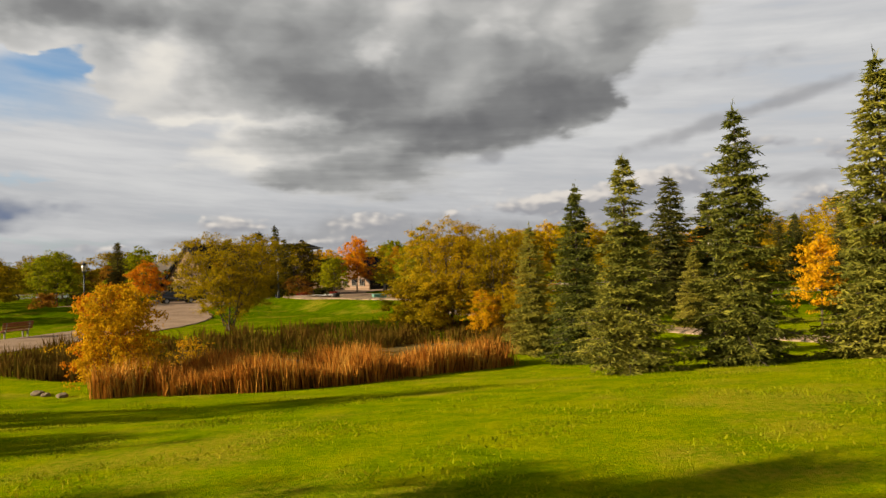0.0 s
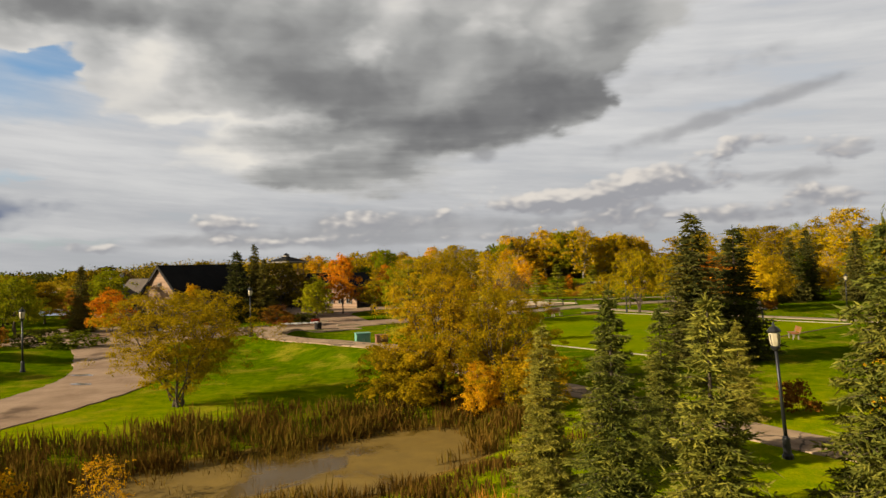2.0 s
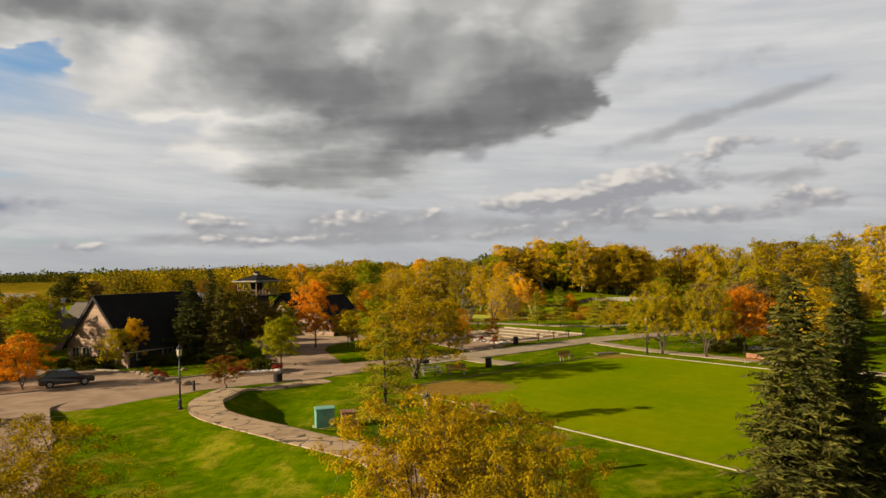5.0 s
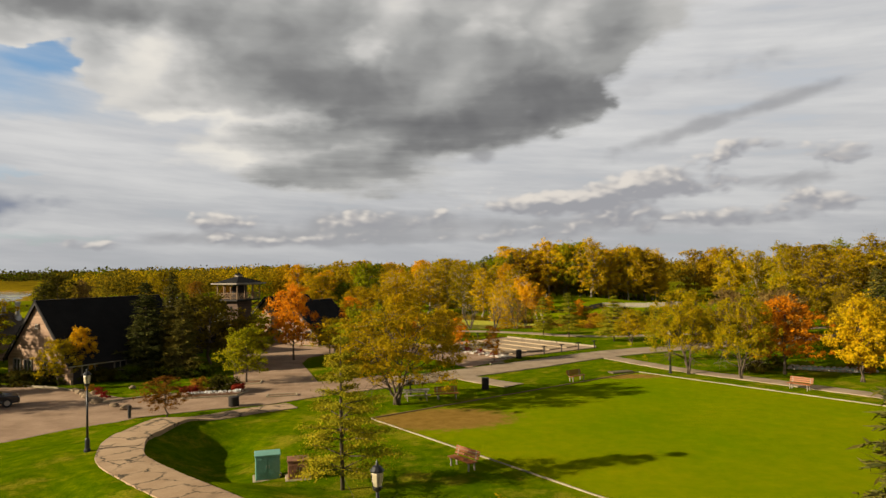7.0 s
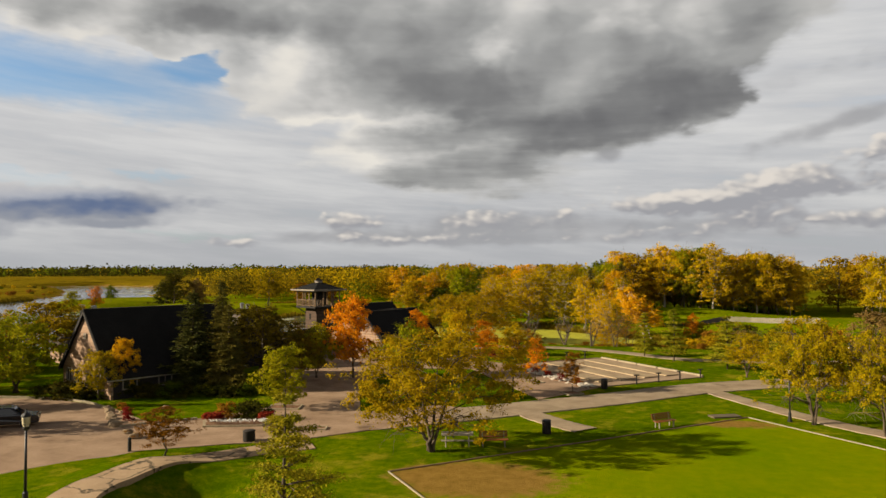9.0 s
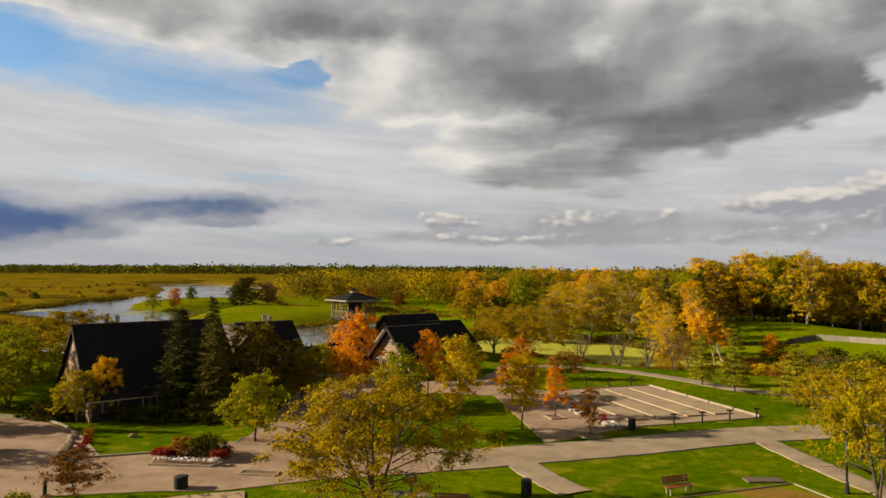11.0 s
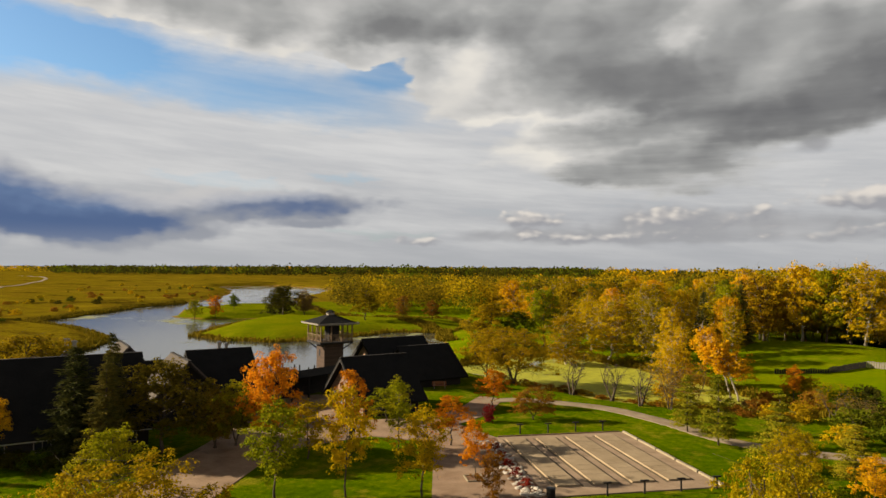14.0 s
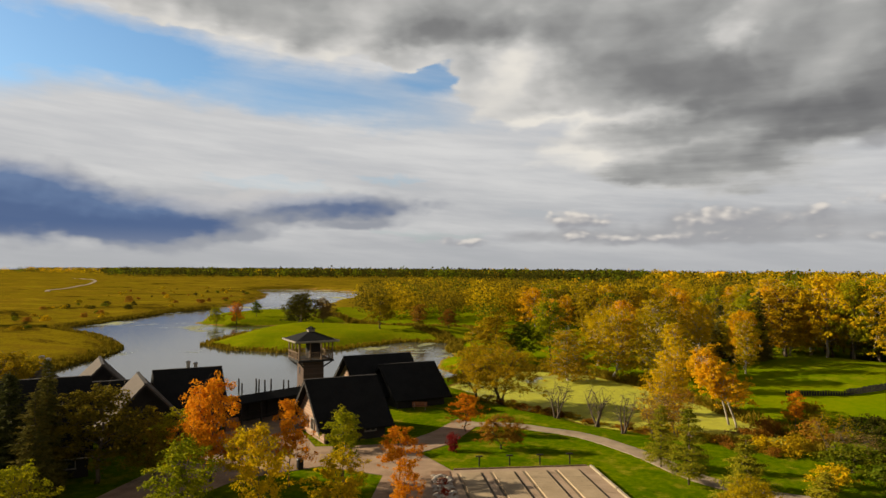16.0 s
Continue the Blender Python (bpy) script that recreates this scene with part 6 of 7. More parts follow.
def covered_walk():
    """A long low black roof on posts between the houses, with a rail and a brick pier."""
    a, b = Vector((-26.9, 119.0)), Vector((-23.9, 132.0))
    d = (b - a)
    turn = math.degrees(math.atan2(d.y, d.x))
    n = d.length
    own = thing("covered_walkway", pose(a.x, a.y, 0.0, 0, 0, turn), "long covered walkway with a low black roof on posts", "building")
    for s in (-1, 1):
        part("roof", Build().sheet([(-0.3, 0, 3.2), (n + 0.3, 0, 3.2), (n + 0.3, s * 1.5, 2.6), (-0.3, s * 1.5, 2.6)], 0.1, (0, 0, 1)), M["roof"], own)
        for k in range(6):
            part("post", Build().box(0.3 + k * (n - 0.6) / 5, s * 1.2, 0, 0.18, 0.18, 2.7), M["dark_wood"], own)
        part("rail", Build().box(n / 2, s * 1.2, 0.9, n, 0.08, 0.12), M["dark_wood"], own)
    # dark sheet along the rear, put in for the shade below the roof
    part("screen_wall", Build().box(n / 2, 1.33, 0, n, 0.06, 2.55), M["dark_wood"], own, "dark sheet standing for the shade under the roof")
    part("pier", Build().box(1.5, -1.45, 0, 1.5, 0.5, 1.3), M["rust"], own, "red brick pier", bevel=0.02)


covered_walk()


def jetty_posts():
    rp = random.Random(4)
    for k in range(17):
        x = -47 + k * 0.95 + rp.uniform(-0.35, 0.35)
        y = 141.5 + (x + 47) * 0.62 + rp.uniform(-0.8, 0.8)
        h = rp.uniform(1.4, 2.3)
        me = Build().tube([(0, 0, 0), (rp.uniform(-0.05, 0.05), 0, h * 0.6), (rp.uniform(-0.08, 0.08), 0, h)], [0.13, 0.12, 0.11], 7).mesh("mooring_post", M["dark_wood"], True)
        ob = whole("mooring_post", me, "old dark timber post standing in the lake", "post", group="lake posts")
        ob.location = (x, y, ground_z(x, y) - 0.1 + max(0, LAKE_Z - ground_z(x, y)))
        ob.location.z = min(ob.location.z, LAKE_Z - 0.3)


jetty_posts()

# ---- park furniture ----
def on_ground(x, y, turn=0.0, tilt=0.0):
    return pose(x, y, ground_z(x, y), tilt, 0, turn)


FURNITURE = {}


def repeat(key, m, make, label=""):
    """The first of a kind is made, the next ones copied."""
    if key not in FURNITURE:
        FURNITURE[key] = make(m)
        return FURNITURE[key]
    ob = copy_thing(FURNITURE[key], m)
    return tagged(ob, label) if label else ob


def lamp_post(x, y, height=4.05, lean=0.0, turn=0.0):
    def make(m):
        own = thing("street_lamp", m, "black iron lamp post with a cream lantern", "street lamp", "park lamps")
        part("base", Build().lathe(0, 0, [(0.17, -0.1), (0.17, 0.10), (0.12, 0.16), (0.11, 0.62), (0.07, 0.70)], 10), M["black_metal"], own)
        part("pole", Build().lathe(0, 0, [(0.062, 0.6), (0.055, 1.9), (0.048, 3.34)], 8), M["black_metal"], own, smooth=True)
        part("collar", Build().lathe(0, 0, [(0.06, 3.30), (0.13, 3.36), (0.15, 3.44), (0.10, 3.47)], 10), M["black_metal"], own)
        lantern = part("lantern", Build().lathe(0, 0, [(0.12, 3.46), (0.165, 3.60), (0.175, 3.82), (0.15, 3.90)], 8), M["lamp_glass"], own, "cream glass lantern")
        for k in range(4):
            a = math.pi / 2 * k + 0.4
            part("rib", Build().tube([(0.13 * math.cos(a), 0.13 * math.sin(a), 3.46), (0.185 * math.cos(a), 0.185 * math.sin(a), 3.84)], [0.012, 0.012], 4), M["black_metal"], lantern)
        part("cap", Build().lathe(0, 0, [(0.20, 3.88), (0.21, 3.92), (0.12, 4.03), (0.05, 4.07), (0.03, 4.16), (0.005, 4.22)], 10), M["black_metal"], own)
        return own

    repeat("lamp", on_ground(x, y, turn) @ pose(0, 0, 0, 0, lean), make)


lamp_post(10.9, 27.3, lean=-4.0)
lamp_post(-15.45, 64.6)
lamp_post(23.6, 91.3)
lamp_post(0.6, 49.2)
lamp_post(-26.6, 51.2)
lamp_post(-7.0, 149.6)
lamp_post(33.5, 106.5)
lamp_post(46.0, 83.0)


def bench(x, y, turn, label="park bench with orange-brown slats on pale metal legs"):
    def make(m):
        own = thing("park_bench", m, label, "bench", "park benches")
        for k in range(4):
            part("seat_slat", Build().box(0, -0.20 + k * 0.13, 0.43, 1.8, 0.11, 0.04), M["orange_wood"], own, bevel=0.006)
        for k in range(3):
            b = Build().box(0, 0, 0, 1.8, 0.035, 0.12, m=pose(0, 0.30 + k * 0.035, 0.52 + k * 0.14, -14))
            part("back_slat", b, M["orange_wood"], own, bevel=0.006)
        for s in (-0.68, 0.68):
            leg = Build().box(s, -0.16, -0.05, 0.06, 0.07, 0.48).box(s, 0.20, -0.05, 0.06, 0.07, 0.48).box(s, 0.02, 0.37, 0.06, 0.52, 0.05)
            leg.box(0, 0, 0, 0.05, 0.05, 0.52, m=pose(s, 0.27, 0.40, -14))
            part("leg_frame", leg, M["trim"], own)
        return own

    repeat("bench", on_ground(x, y, turn), make, label)


bench(14.5, 88.3, 38)
bench(3.2, 81.2, 12)
bench(30.4, 82.0, -55)
bench(3.6, 63.2, -53)
bench(-23.4, 37.6, 250)
bench(27.2, 58.4, -105)
bench(-13.0, 139.5, 30)


def picnic_table(x, y, turn):
    own = thing("picnic_table", on_ground(x, y, turn), "timber picnic table with attached benches", "table")
    for k in range(5):
        part("top_board", Build().box(0, -0.32 + k * 0.16, 0.72, 2.0, 0.14, 0.045), M["trim"], own, bevel=0.006)
    for s in (-0.72, 0.72):
        part("seat_board", Build().box(0, s, 0.43, 2.0, 0.26, 0.045), M["trim"], own, bevel=0.006)
        part("leg_frame", Build().tube([(s, -0.6, -0.05), (s, -0.25, 0.72)], [0.04, 0.04], 5).tube([(s, 0.6, -0.05), (s, 0.25, 0.72)], [0.04, 0.04], 5).box(s, 0, 0.38, 0.06, 1.5, 0.06), M["trim"], own)


picnic_table(0.9, 81.3, 8)


def bin_(x, y):
    def make(m):
        own = thing("litter_bin", m, "dark slatted litter bin", "bin", "litter bins")
        for k in range(12):
            a = 2 * math.pi * k / 12
            part("slat", Build().box(0, 0, 0, 0.12, 0.025, 0.85, m=pose(0.28 * math.cos(a), 0.28 * math.sin(a), 0.02, 0, 0, math.degrees(a) + 90)), M["dark_wood"], own)
        part("liner", Build().lathe(0, 0, [(0.25, -0.05), (0.26, 0.82)], 12), M["black_metal"], own)
        part("rim", Build().lathe(0, 0, [(0.30, 0.80), (0.32, 0.86), (0.26, 0.93), (0.14, 0.95)], 12), M["black_metal"], own)
        return own

    repeat("bin", on_ground(x, y), make)


bin_(6.4, 85.2)
bin_(11.4, 103.6)
bin_(-9.5, 112.5)


def bollard(x, y):
    def make(m):
        own = thing("bollard", m, "short black bollard light", "bollard", "bollards")
        part("post", Build().lathe(0, 0, [(0.11, -0.1), (0.11, 0.62), (0.09, 0.64), (0.09, 0.74)], 10), M["black_metal"], own)
        part("cap", Build().lathe(0, 0, [(0.12, 0.74), (0.12, 0.80), (0.04, 0.86)], 10), M["black_metal"], own)
        return own

    repeat("bollard", on_ground(x, y), make)


bollard(-18.6, 76.7)
bollard(33.4, 76.4)


def grill(x, y, turn):
    own = thing("grill", on_ground(x, y, turn), "black park grill on a post", "grill")
    part("post", Build().lathe(0, 0, [(0.06, -0.1), (0.06, 0.85)], 8), M["black_metal"], own)
    part("firebox", Build().box(0, 0, 0.85, 0.6, 0.5, 0.28), M["black_metal"], own, bevel=0.02)
    part("grate", Build().box(0, 0, 1.15, 0.62, 0.5, 0.02), M["black_metal"], own)


grill(0.4, 83.0, 20)


def cabinet(x, y, turn, w, d, h, mat, label):
    own = thing("utility_cabinet", on_ground(x, y, turn), label, "cabinet")
    part("plinth", Build().box(0, 0, -0.2, w + 0.25, d + 0.25, 0.28), M["kerb"], own, "concrete plinth", bevel=0.02)
    part("body", Build().box(0, 0, 0.08, w, d, h - 0.14), M[mat], own, bevel=0.015)
    part("lid", Build().box(0, 0, h - 0.06, w + 0.08, d + 0.08, 0.07), M[mat], own, bevel=0.015)
    for s in (-1, 1):
        door = part("door", Build().box(s * w * 0.245, -d / 2 - 0.012, 0.16, w * 0.46, 0.024, h - 0.34), M[mat], own, bevel=0.006)
        part("handle", Build().box(s * 0.06, -d / 2 - 0.05, h * 0.5, 0.03, 0.05, 0.16), M["steel"], door)
        for k in range(5):
            part("louvre", Build().box(s * w * 0.245, -d / 2 - 0.03, 0.26 + k * 0.05, w * 0.3, 0.02, 0.02), M[mat], door)


cabinet(-5.9, 62.9, 15, 1.15, 0.95, 1.25, "green_paint", "pale green steel utility cabinet on a plinth")
cabinet(-4.3, 62.3, 12, 0.95, 0.85, 0.95, "rust", "rusty brown steel utility cabinet")


# ---- bowling green edging ----
def edging():
    own = thing("green_edging", pose(0, 0, 0), "timber and pale board edging round the bowling green", "edging")
    rg_ = random.Random(9)
    for k, (a, b) in enumerate(zip(GREEN, GREEN[1:] + GREEN[:1])):
        ax, ay, bx, by = *a, *b
        n = max(1, int(math.hypot(bx - ax, by - ay) / 3.0))
        turn = math.degrees(math.atan2(by - ay, bx - ax))
        for i in range(n):
            t = (i + 0.5) / n
            x, y = ax + (bx - ax) * t, ay + (by - ay) * t
            ln = math.hypot(bx - ax, by - ay) / n - 0.03
            m = pose(x, y, ground_z(x, y), rg_.uniform(-1.5, 1.5), rg_.uniform(-0.5, 0.5), turn + rg_.uniform(-0.5, 0.5))
            pale = k in (1, 3)
            part("board", Build().box(0, 0, -0.15, ln, 0.08 if pale else 0.09, 0.21, m=m), M["kerb" if pale else "brown_wood"], own)
    dug = Build().box(0, 0, -0.05, 2.2, 0.9, 0.16, m=on_ground(19.4, 92.4, 18))
    part("drain_grate", dug, M["gutter"], own, "dark drain cover", bevel=0.02)


edging()


# ---- shuffleboard courts ----
COURT = [(21.7, 111.7), (11.0, 104.2), (2.3, 118.3), (12.3, 125.4)]


def courts():
    own = thing("shuffleboard_court", pose(0, 0, 0), "four raised concrete shuffleboard lanes on a worn slab", "court")
    part("slab", Build().slab(COURT, -0.2, 0.085), M["slab"], own, "worn reddish concrete slab")
    near, left = Vector(COURT[0]), Vector(COURT[1])
    along = (Vector(COURT[3]) - near).normalized()
    across = (left - near).normalized()
    turn = math.degrees(math.atan2(along.y, along.x))
    for k in range(4):
        o = near + across * (2.3 + 2.85 * k) + along * 8.6
        lane = part("lane", Build().box(o.x, o.y, 0.08, 13.6, 1.75, 0.13, turn), M["lane"], own, "pale smooth concrete lane", bevel=0.012)
        for s in (-1, 1):
            e = o + across * s * 1.05
            part("gutter", Build().box(e.x, e.y, 0.075, 13.9, 0.16, 0.03, turn), M["gutter"], own)
        for t in (-4.6, -3.4, -2.2, 2.2, 3.4, 4.6):
            e = o + along * t
            part("court_line", Build().box(e.x, e.y, 0.208, 0.03, 1.6, 0.006, turn), M["gutter"], lane)
    for k in range(5):
        e = near + along * (1.7 + 3.3 * k) - across * 0.12
        part("side_timber", Build().box(e.x, e.y, -0.1, 3.1, 0.22, 0.34, turn + (k % 2) * 0.8), M["kerb"], own, bevel=0.02)
    for k in range(4):
        e = Vector(COURT[3]) + across * (1.6 + 3.0 * k) + along * 0.12
        part("end_board", Build().box(e.x, e.y, -0.1, 2.9, 0.12, 0.26, turn + 90), M["brown_wood"], own)

    def score(x, y):
        def make(m):
            post = thing("score_post", m, "dark timber score board on a short post", "post", "court posts")
            part("post", Build().box(0, 0, -0.1, 0.10, 0.10, 0.95), M["dark_wood"], post)
            part("board", Build().box(0, 0, 0.84, 0.62, 0.16, 0.10), M["dark_wood"], post, bevel=0.01)
            return post

        repeat("score", on_ground(x, y, turn + 90), make)

    for k in range(5):
        a = near + across * (0.6 + 2.75 * k) - along * 0.25
        b = Vector(COURT[3]) + across * (1.4 + 2.75 * k) + along * 1.1
        score(a.x, a.y) if k < 4 else None
        score(b.x, b.y) if k < 4 else None


courts()


def stone_mesh(seed, flat=0.7):
    rng = np.random.default_rng(seed)
    bm = bmesh.new()
    bmesh.ops.create_icosphere(bm, subdivisions=2, radius=0.5)
    for v in bm.verts:
        n = noise.noise(v.co * 2.2 + Vector((seed * 3.1, 0, 0)))
        v.co *= 1 + 0.35 * n + rng.uniform(-0.04, 0.04)
        v.co.z *= flat
    me = bpy.data.meshes.new("stone")
    bm.to_mesh(me)
    bm.free()
    return me


STONES = [stone_mesh(k) for k in range(6)]


def stones(parent, spots, mat, name="stone"):
    made = {}
    for k, (x, y, s) in enumerate(spots):
        key = k % len(STONES)
        if key not in made:
            made[key] = STONES[key].copy()
            made[key].materials.append(M[mat])
        ob = new(name, made[key])
        ob.parent = parent
        ob.matrix_basis = pose(x, y, ground_z(x, y) + 0.05 + s * 0.10, (k * 37) % 40 - 20, (k * 53) % 40 - 20, (k * 71) % 360) @ Matrix.Diagonal((s, s * 0.85, s * 0.8, 1))


def rock_garden():
    own = thing("rock_garden", pose(0, 0, 0), "bank of pale stones with red bushes beside the courts", "rock garden")
    rs = random.Random(6)
    a, b = Vector((10.9, 104.0)), Vector((2.0, 118.0))
    d = (b - a).normalized()
    s = Vector((-d.y, d.x))
    bed = [a + s * 1.4, a - s * 0.2, b - s * 0.2, b + s * 1.4]
    part("bed", Build().slab([(p.x, p.y) for p in bed], -0.1, 0.10), M["mulch"], own)
    spots = []
    for k in range(240):
        p = a + d * rs.uniform(0, 15.5) + s * rs.uniform(-0.1, 1.4)
        spots.append((p.x, p.y, rs.uniform(0.26, 0.52)))
    stones(own, spots, "pebble")
    for k, t in enumerate((2.6, 5.2, 7.6, 10.0, 12.6)):
        p = a + d * t + s * 0.7
        tree("bush:%d" % (k % 2), "red", p.x, p.y, 0.65, 0.9, "low dark-red bush among pale stones", name="shrub", category="shrub")


rock_garden()


def boulder(x, y, s, flat=1.0):
    me = STONES[int(abs(x * 10)) % 6].copy()
    me.materials.append(M["rock"])
    ob = whole("boulder", me, "sandy-brown boulder beside the forecourt", "boulder", group="boulders")
    ob.matrix_basis = pose(x, y, ground_z(x, y) + 0.22 * s * flat, 0, 0, x * 50) @ Matrix.Diagonal((s, s * 0.9, s * flat, 1))


for bx, by, bs in ((-28.2, 88.3, 0.9), (-27.3, 87.2, 1.1), (-26.4, 86.1, 1.0), (-25.6, 85.0, 1.2), (-24.6, 83.8, 1.1), (-23.7, 82.7, 1.3), (-26.0, 86.9, 0.8), (-24.6, 85.2, 0.8), (-21.6, 81.0, 0.95), (-20.2, 79.8, 1.2), (-23.8, 89.2, 0.8)):
    boulder(bx, by, 0.75 * bs, 0.85)
for k, (bx, by) in enumerate(((-27.0, 88.4), (-25.4, 86.6), (-24.0, 84.6))):
    tree("bush:%d" % (k % 2), "red" if k else "rust", bx, by, 0.6, 0.8, "low red-leaved bush among boulders", name="shrub", category="shrub")
for bx, by, bs in ((-9.9, 17.9, 0.3), (-10.5, 18.2, 0.25), (-10.9, 18.5, 0.35)):
    boulder(bx, by, bs, 0.7)


def hedge_row():
    rh = random.Random(12)
    for k in range(16):
        t = k / 15
        x, y = -36.5 + 17 * t + rh.uniform(-0.5, 0.5), 91.6 + 4.5 * t + rh.uniform(-0.6, 0.6)
        tree("bush:%d" % (k % 2), rh.choice(["dark", "green", "dark"]), x, y, rh.uniform(0.9, 1.6), rh.uniform(2.0, 3.0), "dark-green bush along the hall", name="shrub", category="shrub", group="hall bushes")


hedge_row()


def flower_bed():
    pts = [(-17.4, 83.3), (-13.4, 84.2), (-13.0, 86.2), (-15.0, 88.2), (-17.8, 87.0), (-18.3, 85.0)]
    own = thing("flower_bed", pose(0, 0, 0), "kerbed flower bed with white edging flowers and dark red plants", "flower bed")
    part("kerb", Build().slab(pts, -0.1, 0.17), M["kerb"], own)
    cx, cy = -15.7, 85.6
    inner = [(cx + (x - cx) * 0.92, cy + (y - cy) * 0.92) for x, y in pts]
    part("soil", Build().slab(inner, 0.05, 0.20), M["mulch"], own)
    rf = np.random.default_rng(2)
    n = 420
    t = rf.random(n)
    fx = np.where(t < 0.5, -17.2 + 7.4 * t, -17.2 + 3.7 + (t - 0.5) * 0.2) + rf.normal(0, 0.12, n)
    fy = 83.75 + (fx + 17.2) * 0.22 + rf.normal(0, 0.16, n)
    a, b = facing(rf, n)
    tagged(part("flower_edging", blades_mesh("flower_edging", np.stack([fx, fy, 0.36 + 0.14 * rf.random(n)], -1), a * 0.06, b * 0.05, M["white"]), None, own), "white bedding flowers along the kerb", kind="stuff")
    n = 2200
    fx = np.where(rf.random(n) < 0.6, rf.uniform(-18.0, -16.8, n), rf.uniform(-14.1, -13.3, n))
    fy = 84.9 + (fx + 17.2) * 0.22 + rf.normal(0, 0.28, n)
    a, b = facing(rf, n)
    tagged(part("red_plants", blades_mesh("red_plants", np.stack([fx, fy, 0.40 + 0.35 * rf.random(n)], -1), a * 0.10, b * 0.05, LEAF["red"]), None, own), "dark-red bedding plants", kind="stuff")
    for k, (x, y) in enumerate(((-16.8, 86.2), (-15.6, 86.6), (-14.4, 86.8), (-15.4, 87.4))):
        tree("bush:%d" % (k % 2), "dark" if k else "rust", x, y - 0.5, 1.3, 1.8, "dark bush in the flower bed", name="shrub", category="shrub")


flower_bed()


def tree_bed(x, y, w, d, turn):
    own = thing("tree_bed", pose(x, y, 0.02, 0, 0, turn), "mulched tree bed with a low kerb", "planter", "tree beds")
    for s in (-1, 1):
        part("kerb", Build().box(0, s * d / 2, -0.05, w, 0.12, 0.18), M["kerb"], own, bevel=0.01)
        part("kerb", Build().box(s * (w / 2 - 0.06), 0, -0.05, 0.12, d - 0.12, 0.17), M["kerb"], own, bevel=0.01)
    part("mulch", Build().box(0, 0, -0.05, w - 0.24, d - 0.12, 0.13), M["mulch"], own)


tree_bed(-14.4, 90.8, 2.6, 1.6, 8)
tree_bed(-9.8, 84.0, 2.4, 0.8, 10)
tree_bed(8.4, 100.4, 1.5, 1.5, 35)
tree_bed(5.0, 106.0, 1.4, 1.4, 35)
tree_bed(-34.4, 79.4, 5.0, 3.0, 30)
stump = whole("planter_tub", Build().lathe(0, 0, [(0.34, -0.05), (0.40, 0.1), (0.38, 0.62), (0.42, 0.68), (0.32, 0.72)], 14).mesh("planter_tub", M["dark_wood"], True), "squat dark wooden planter tub beside the path", "planter")
stump.location = (-12.5, 80.2, ground_z(-12.5, 80.2) + 0.03)


def kerb_line(points, label):
    """A row of kerb stones along a line."""
    own = thing("kerb", pose(0, 0, 0), label, "kerb")
    line = curve_through(points, 0.9)
    for a, b in zip(line, line[1:]):
        c = (a + b) / 2
        part("kerb_stone", Build().box(0, 0, -0.1, (b - a).length - 0.02, 0.16, 0.27, m=pose(c.x, c.y, ground_z(c.x, c.y), 0, 0, math.degrees(math.atan2(b.y - a.y, b.x - a.x)))), M["kerb"], own)


kerb_line([(-46, 91.2), (-40, 91.6), (-35.6, 91.6), (-31.5, 90.4), (-28.7, 88.6)], "pale kerb round the car park")
kerb_line([(-19.2, 85.8), (-22.2, 83.6), (-23.2, 82.5)], "pale kerb beside the lawn")


def fence():
    own = thing("fence", pose(0, 0, 0), "low vertical-board retaining fence along the golf green", "fence")
    rs = random.Random(2)
    runs = (((26.6, 172.0), (34.0, 175.0), "dark_wood", 0.7), ((34.0, 175.0), (39.6, 182.0), "dark_wood", 0.9), ((39.6, 182.0), (44.4, 180.2), "trim", 0.95), ((44.4, 180.2), (54.0, 172.0), "trim", 0.95))
    for (ax, ay), (bx, by), mat, h in runs:
        n = int(math.hypot(bx - ax, by - ay) / 0.34)
        for k in range(n):
            t = (k + 0.5) / n
            x, y = ax + (bx - ax) * t, ay + (by - ay) * t
            part("board", Build().box(0, 0, -0.3, 0.26, 0.05, h + 0.3 + rs.uniform(-0.08, 0.08), m=on_ground(x, y, math.degrees(math.atan2(by - ay, bx - ax)))), M[mat], own)


fence()


def minigolf():
    own = thing("minigolf_hole", pose(38.2, 91.2, ground_z(38.2, 91.2), 0, 0, -30), "green carpet minigolf lane with a stone edge", "minigolf")
    pts = [(-3.4, -0.8), (-1.0, -1.1), (2.4, -0.9), (3.4, 0.1), (2.2, 1.0), (-0.8, 0.6), (-3.2, 0.7)]
    part("carpet", Build().slab(pts, -0.05, 0.07), M["green_paint"], own, "bright green carpet")
    rs = random.Random(3)
    made = STONES[2].copy()
    made.materials.append(M["pebble"])
    for (ax, ay), (bx, by) in zip(pts, pts[1:] + pts[:1]):
        n = max(2, int(math.hypot(bx - ax, by - ay) / 0.45))
        for k in range(n):
            ob = new("edge_stone", made)
            ob.parent = own
            s = rs.uniform(0.3, 0.5)
            ob.matrix_basis = pose(ax + (bx - ax) * k / n, ay + (by - ay) * k / n, 0.08, 0, 0, rs.uniform(0, 360)) @ Matrix.Diagonal((s, s, s, 1))


minigolf()
for k, (bx, by, tone) in enumerate(((33.4, 92.2, "dark"), (40.2, 89.2, "rust"), (41.6, 92.0, "rust"), (30.6, 90.2, "dark"), (43.4, 94.6, "dark"))):
    tree("bush:%d" % (k % 2), tone, bx, by, 1.3, 2.2, "low bush near the minigolf", name="shrub", category="shrub")


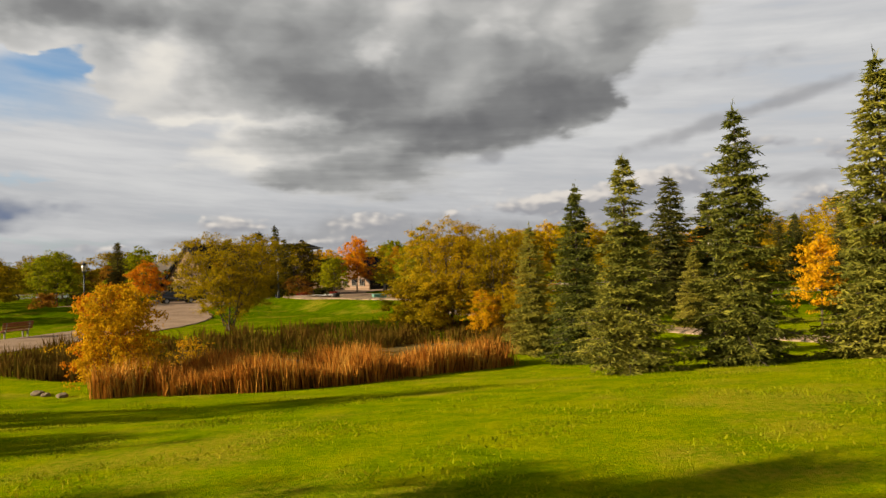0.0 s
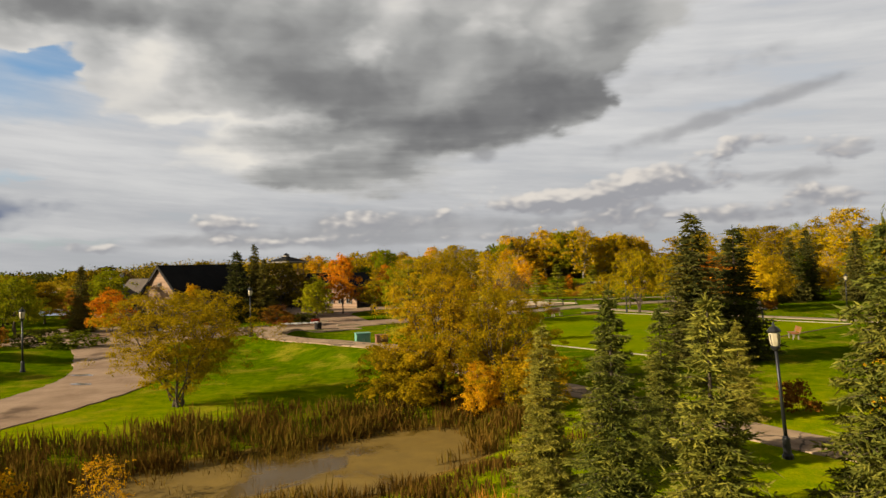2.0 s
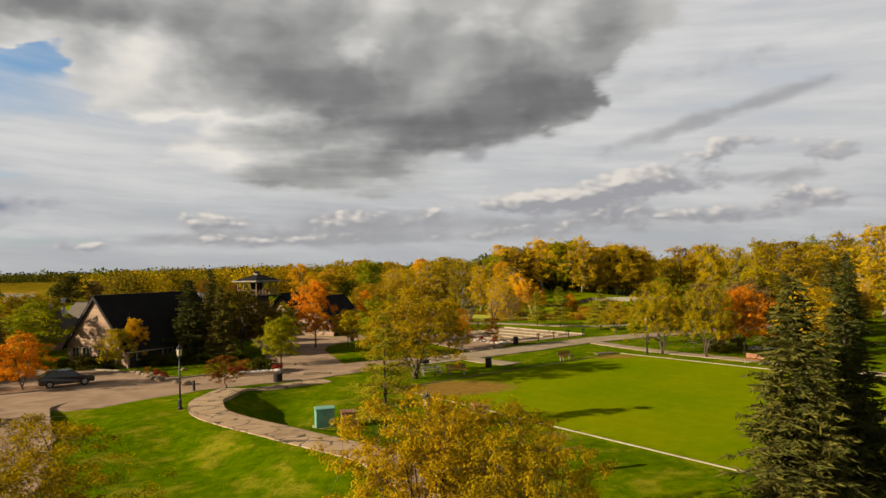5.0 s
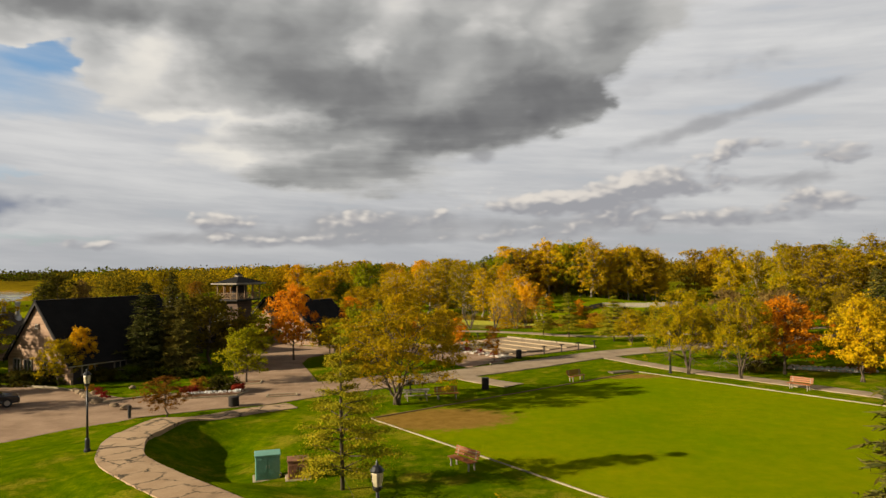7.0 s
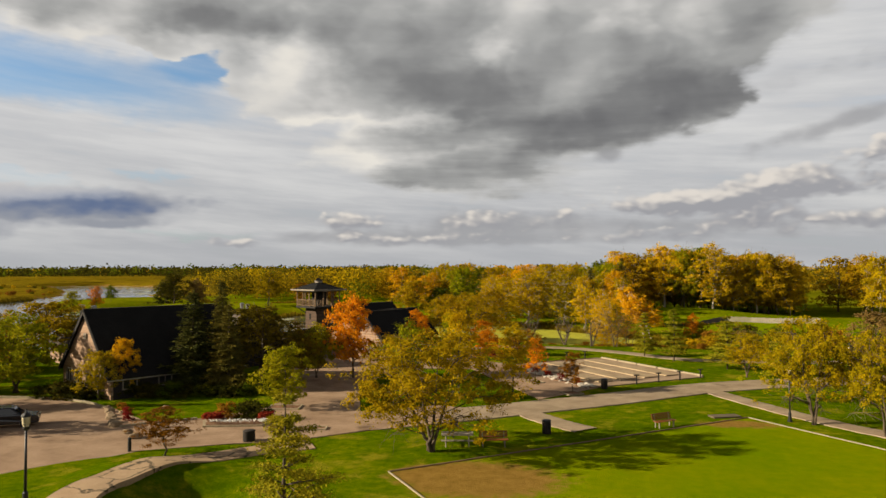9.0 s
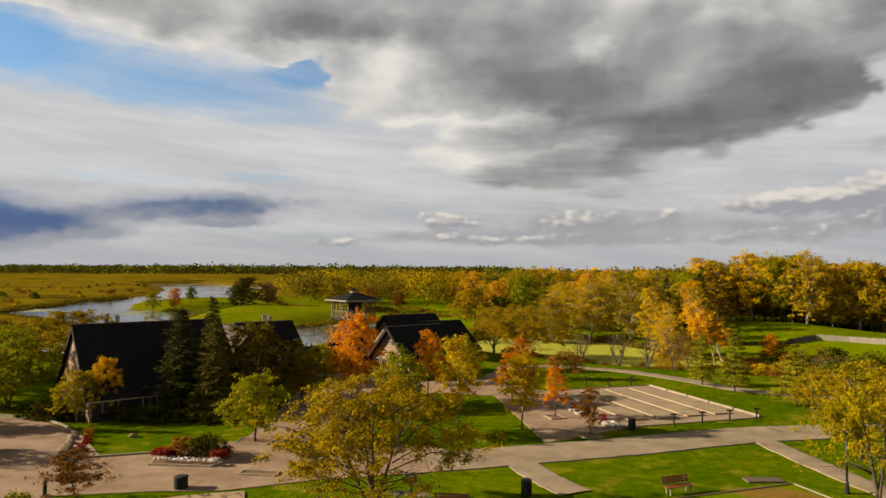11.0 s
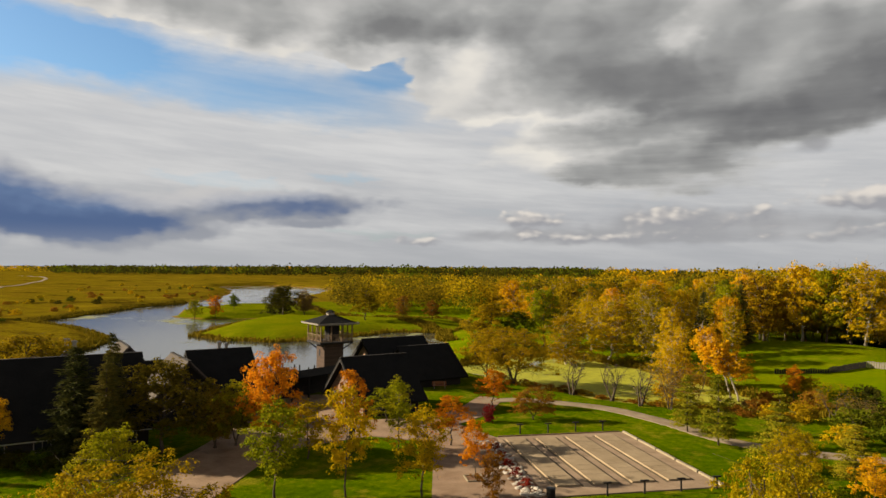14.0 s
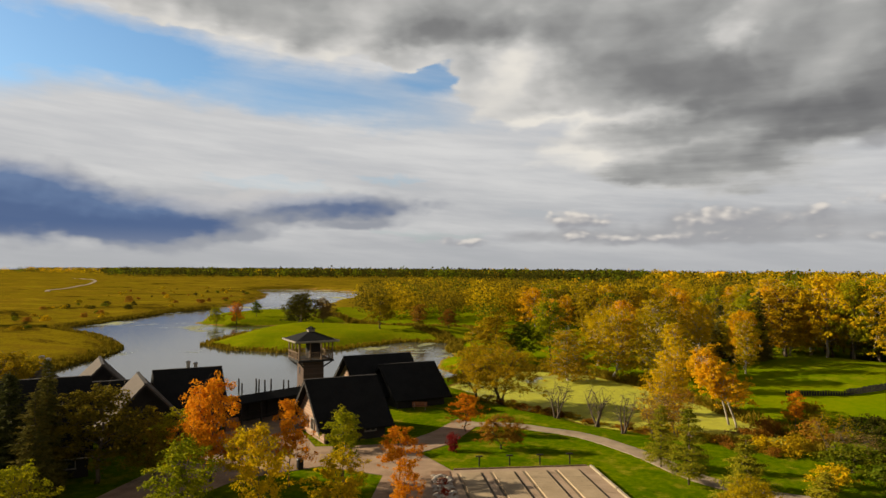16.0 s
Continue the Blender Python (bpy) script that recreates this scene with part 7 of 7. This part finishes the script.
def car(x, y, turn):
    own = thing("car", pose(x, y, 0.05, 0, 0, turn), "black parked car on the forecourt", "car")
    prof = [(-2.15, 0.28), (2.15, 0.28), (2.2, 0.62), (2.05, 0.80), (1.15, 0.90), (0.45, 1.42), (-1.25, 1.45), (-2.0, 0.98), (-2.2, 0.80)]
    b = Build()
    n = len(prof)
    verts = [(px, -0.88 if pz < 1.0 else -0.68, pz) for px, pz in prof] + [(px, 0.88 if pz < 1.0 else 0.68, pz) for px, pz in prof]
    b.add(verts, [tuple(range(n)), tuple(reversed(range(n, 2 * n)))] + [(i, n + i, n + (i + 1) % n, (i + 1) % n) for i in range(n)])
    part("body", b, M["car_paint"], own, bevel=0.06)
    glass = Build().add([(1.08, -0.66, 0.95), (0.50, -0.60, 1.38), (0.50, 0.60, 1.38), (1.08, 0.66, 0.95)], [(0, 1, 2, 3)])
    glass.v = [(q[0] + 0.04, q[1], q[2] + 0.03) for q in glass.v]
    part("windscreen", glass, M["pane"], own)
    for s in (-1, 1):
        part("side_window", Build().sheet([(0.85, s * 0.83, 0.98), (0.42, s * 0.705, 1.36), (-1.2, s * 0.705, 1.38), (-1.75, s * 0.83, 1.0)], 0.03, (0, s, 0.4)), M["pane"], own)
        part("headlight", Build().box(2.12, s * 0.62, 0.62, 0.14, 0.32, 0.14), M["lamp_glass"], own, "pale headlight")
        part("tail_light", Build().box(-2.16, s * 0.66, 0.78, 0.1, 0.26, 0.14), M["rust"], own, "red tail light")
        for px in (-1.35, 1.35):
            wheel = part("wheel", Build().tube([(px, s * 0.70, 0.33), (px, s * 0.90, 0.33)], [0.33, 0.33], 16), M["tyre"], own)
            part("rim", Build().tube([(px, s * 0.89, 0.33), (px, s * 0.915, 0.33)], [0.2, 0.19], 12), M["steel"], wheel)


car(-31.4, 81.4, 35)


def puddle(x, y, w, d, seed):
    rs = random.Random(seed)
    n = 22
    pts = []
    for k in range(n):
        a = 2 * math.pi * k / n
        r = 1 + 0.35 * math.sin(2 * a + seed) + rs.uniform(-0.15, 0.15)
        px, py = x + w * r * math.cos(a), y + d * r * math.sin(a)
        pts.append((px, py, ground_z(px, py) + 0.088))
    b = Build().add(pts, [tuple(range(n))])
    whole("puddle", b.mesh("puddle", M["puddle"]), "shallow puddle on the sandy drive", "puddle", "", "puddles")


puddle(-21.6, 50.0, 0.9, 0.5, 1)
puddle(-22.8, 53.2, 0.8, 0.4, 2)
puddle(-20.4, 46.4, 0.6, 0.35, 3)

# scrub dotted over the meadow beyond the lake
rm = random.Random(14)
for k in range(90):
    y = rm.uniform(175, 470)
    x = -rm.uniform(0.62, 0.95) * y - 20
    if dry(x, y):
        s = rm.uniform(0.7, 1.9)
        tree("bush:%d" % (k % 2), rm.choice(["dark", "green", "olive", "rust", "yellow"]), x, y, s, s * rm.uniform(1.3, 2.4), "scrub bush on the meadow", name="shrub", category="shrub", group="meadow scrub")

# trees beyond the first lawn that throw their shade across it
for k, (x, y, h, w) in enumerate(((-25, 3.5, 8.0, 5.0), (-23.5, 8.4, 9.5, 3.4), (-21.5, -0.6, 7.5, 5.0), (-17.5, 0.2, 6.6, 3.4), (-13.6, 0.4, 6.9, 3.0), (-31, 0.5, 8.5, 5.5))):
    tree("round:%d" % (k % 3), "olive", x, y, h, w, "tree at the edge of the first lawn")
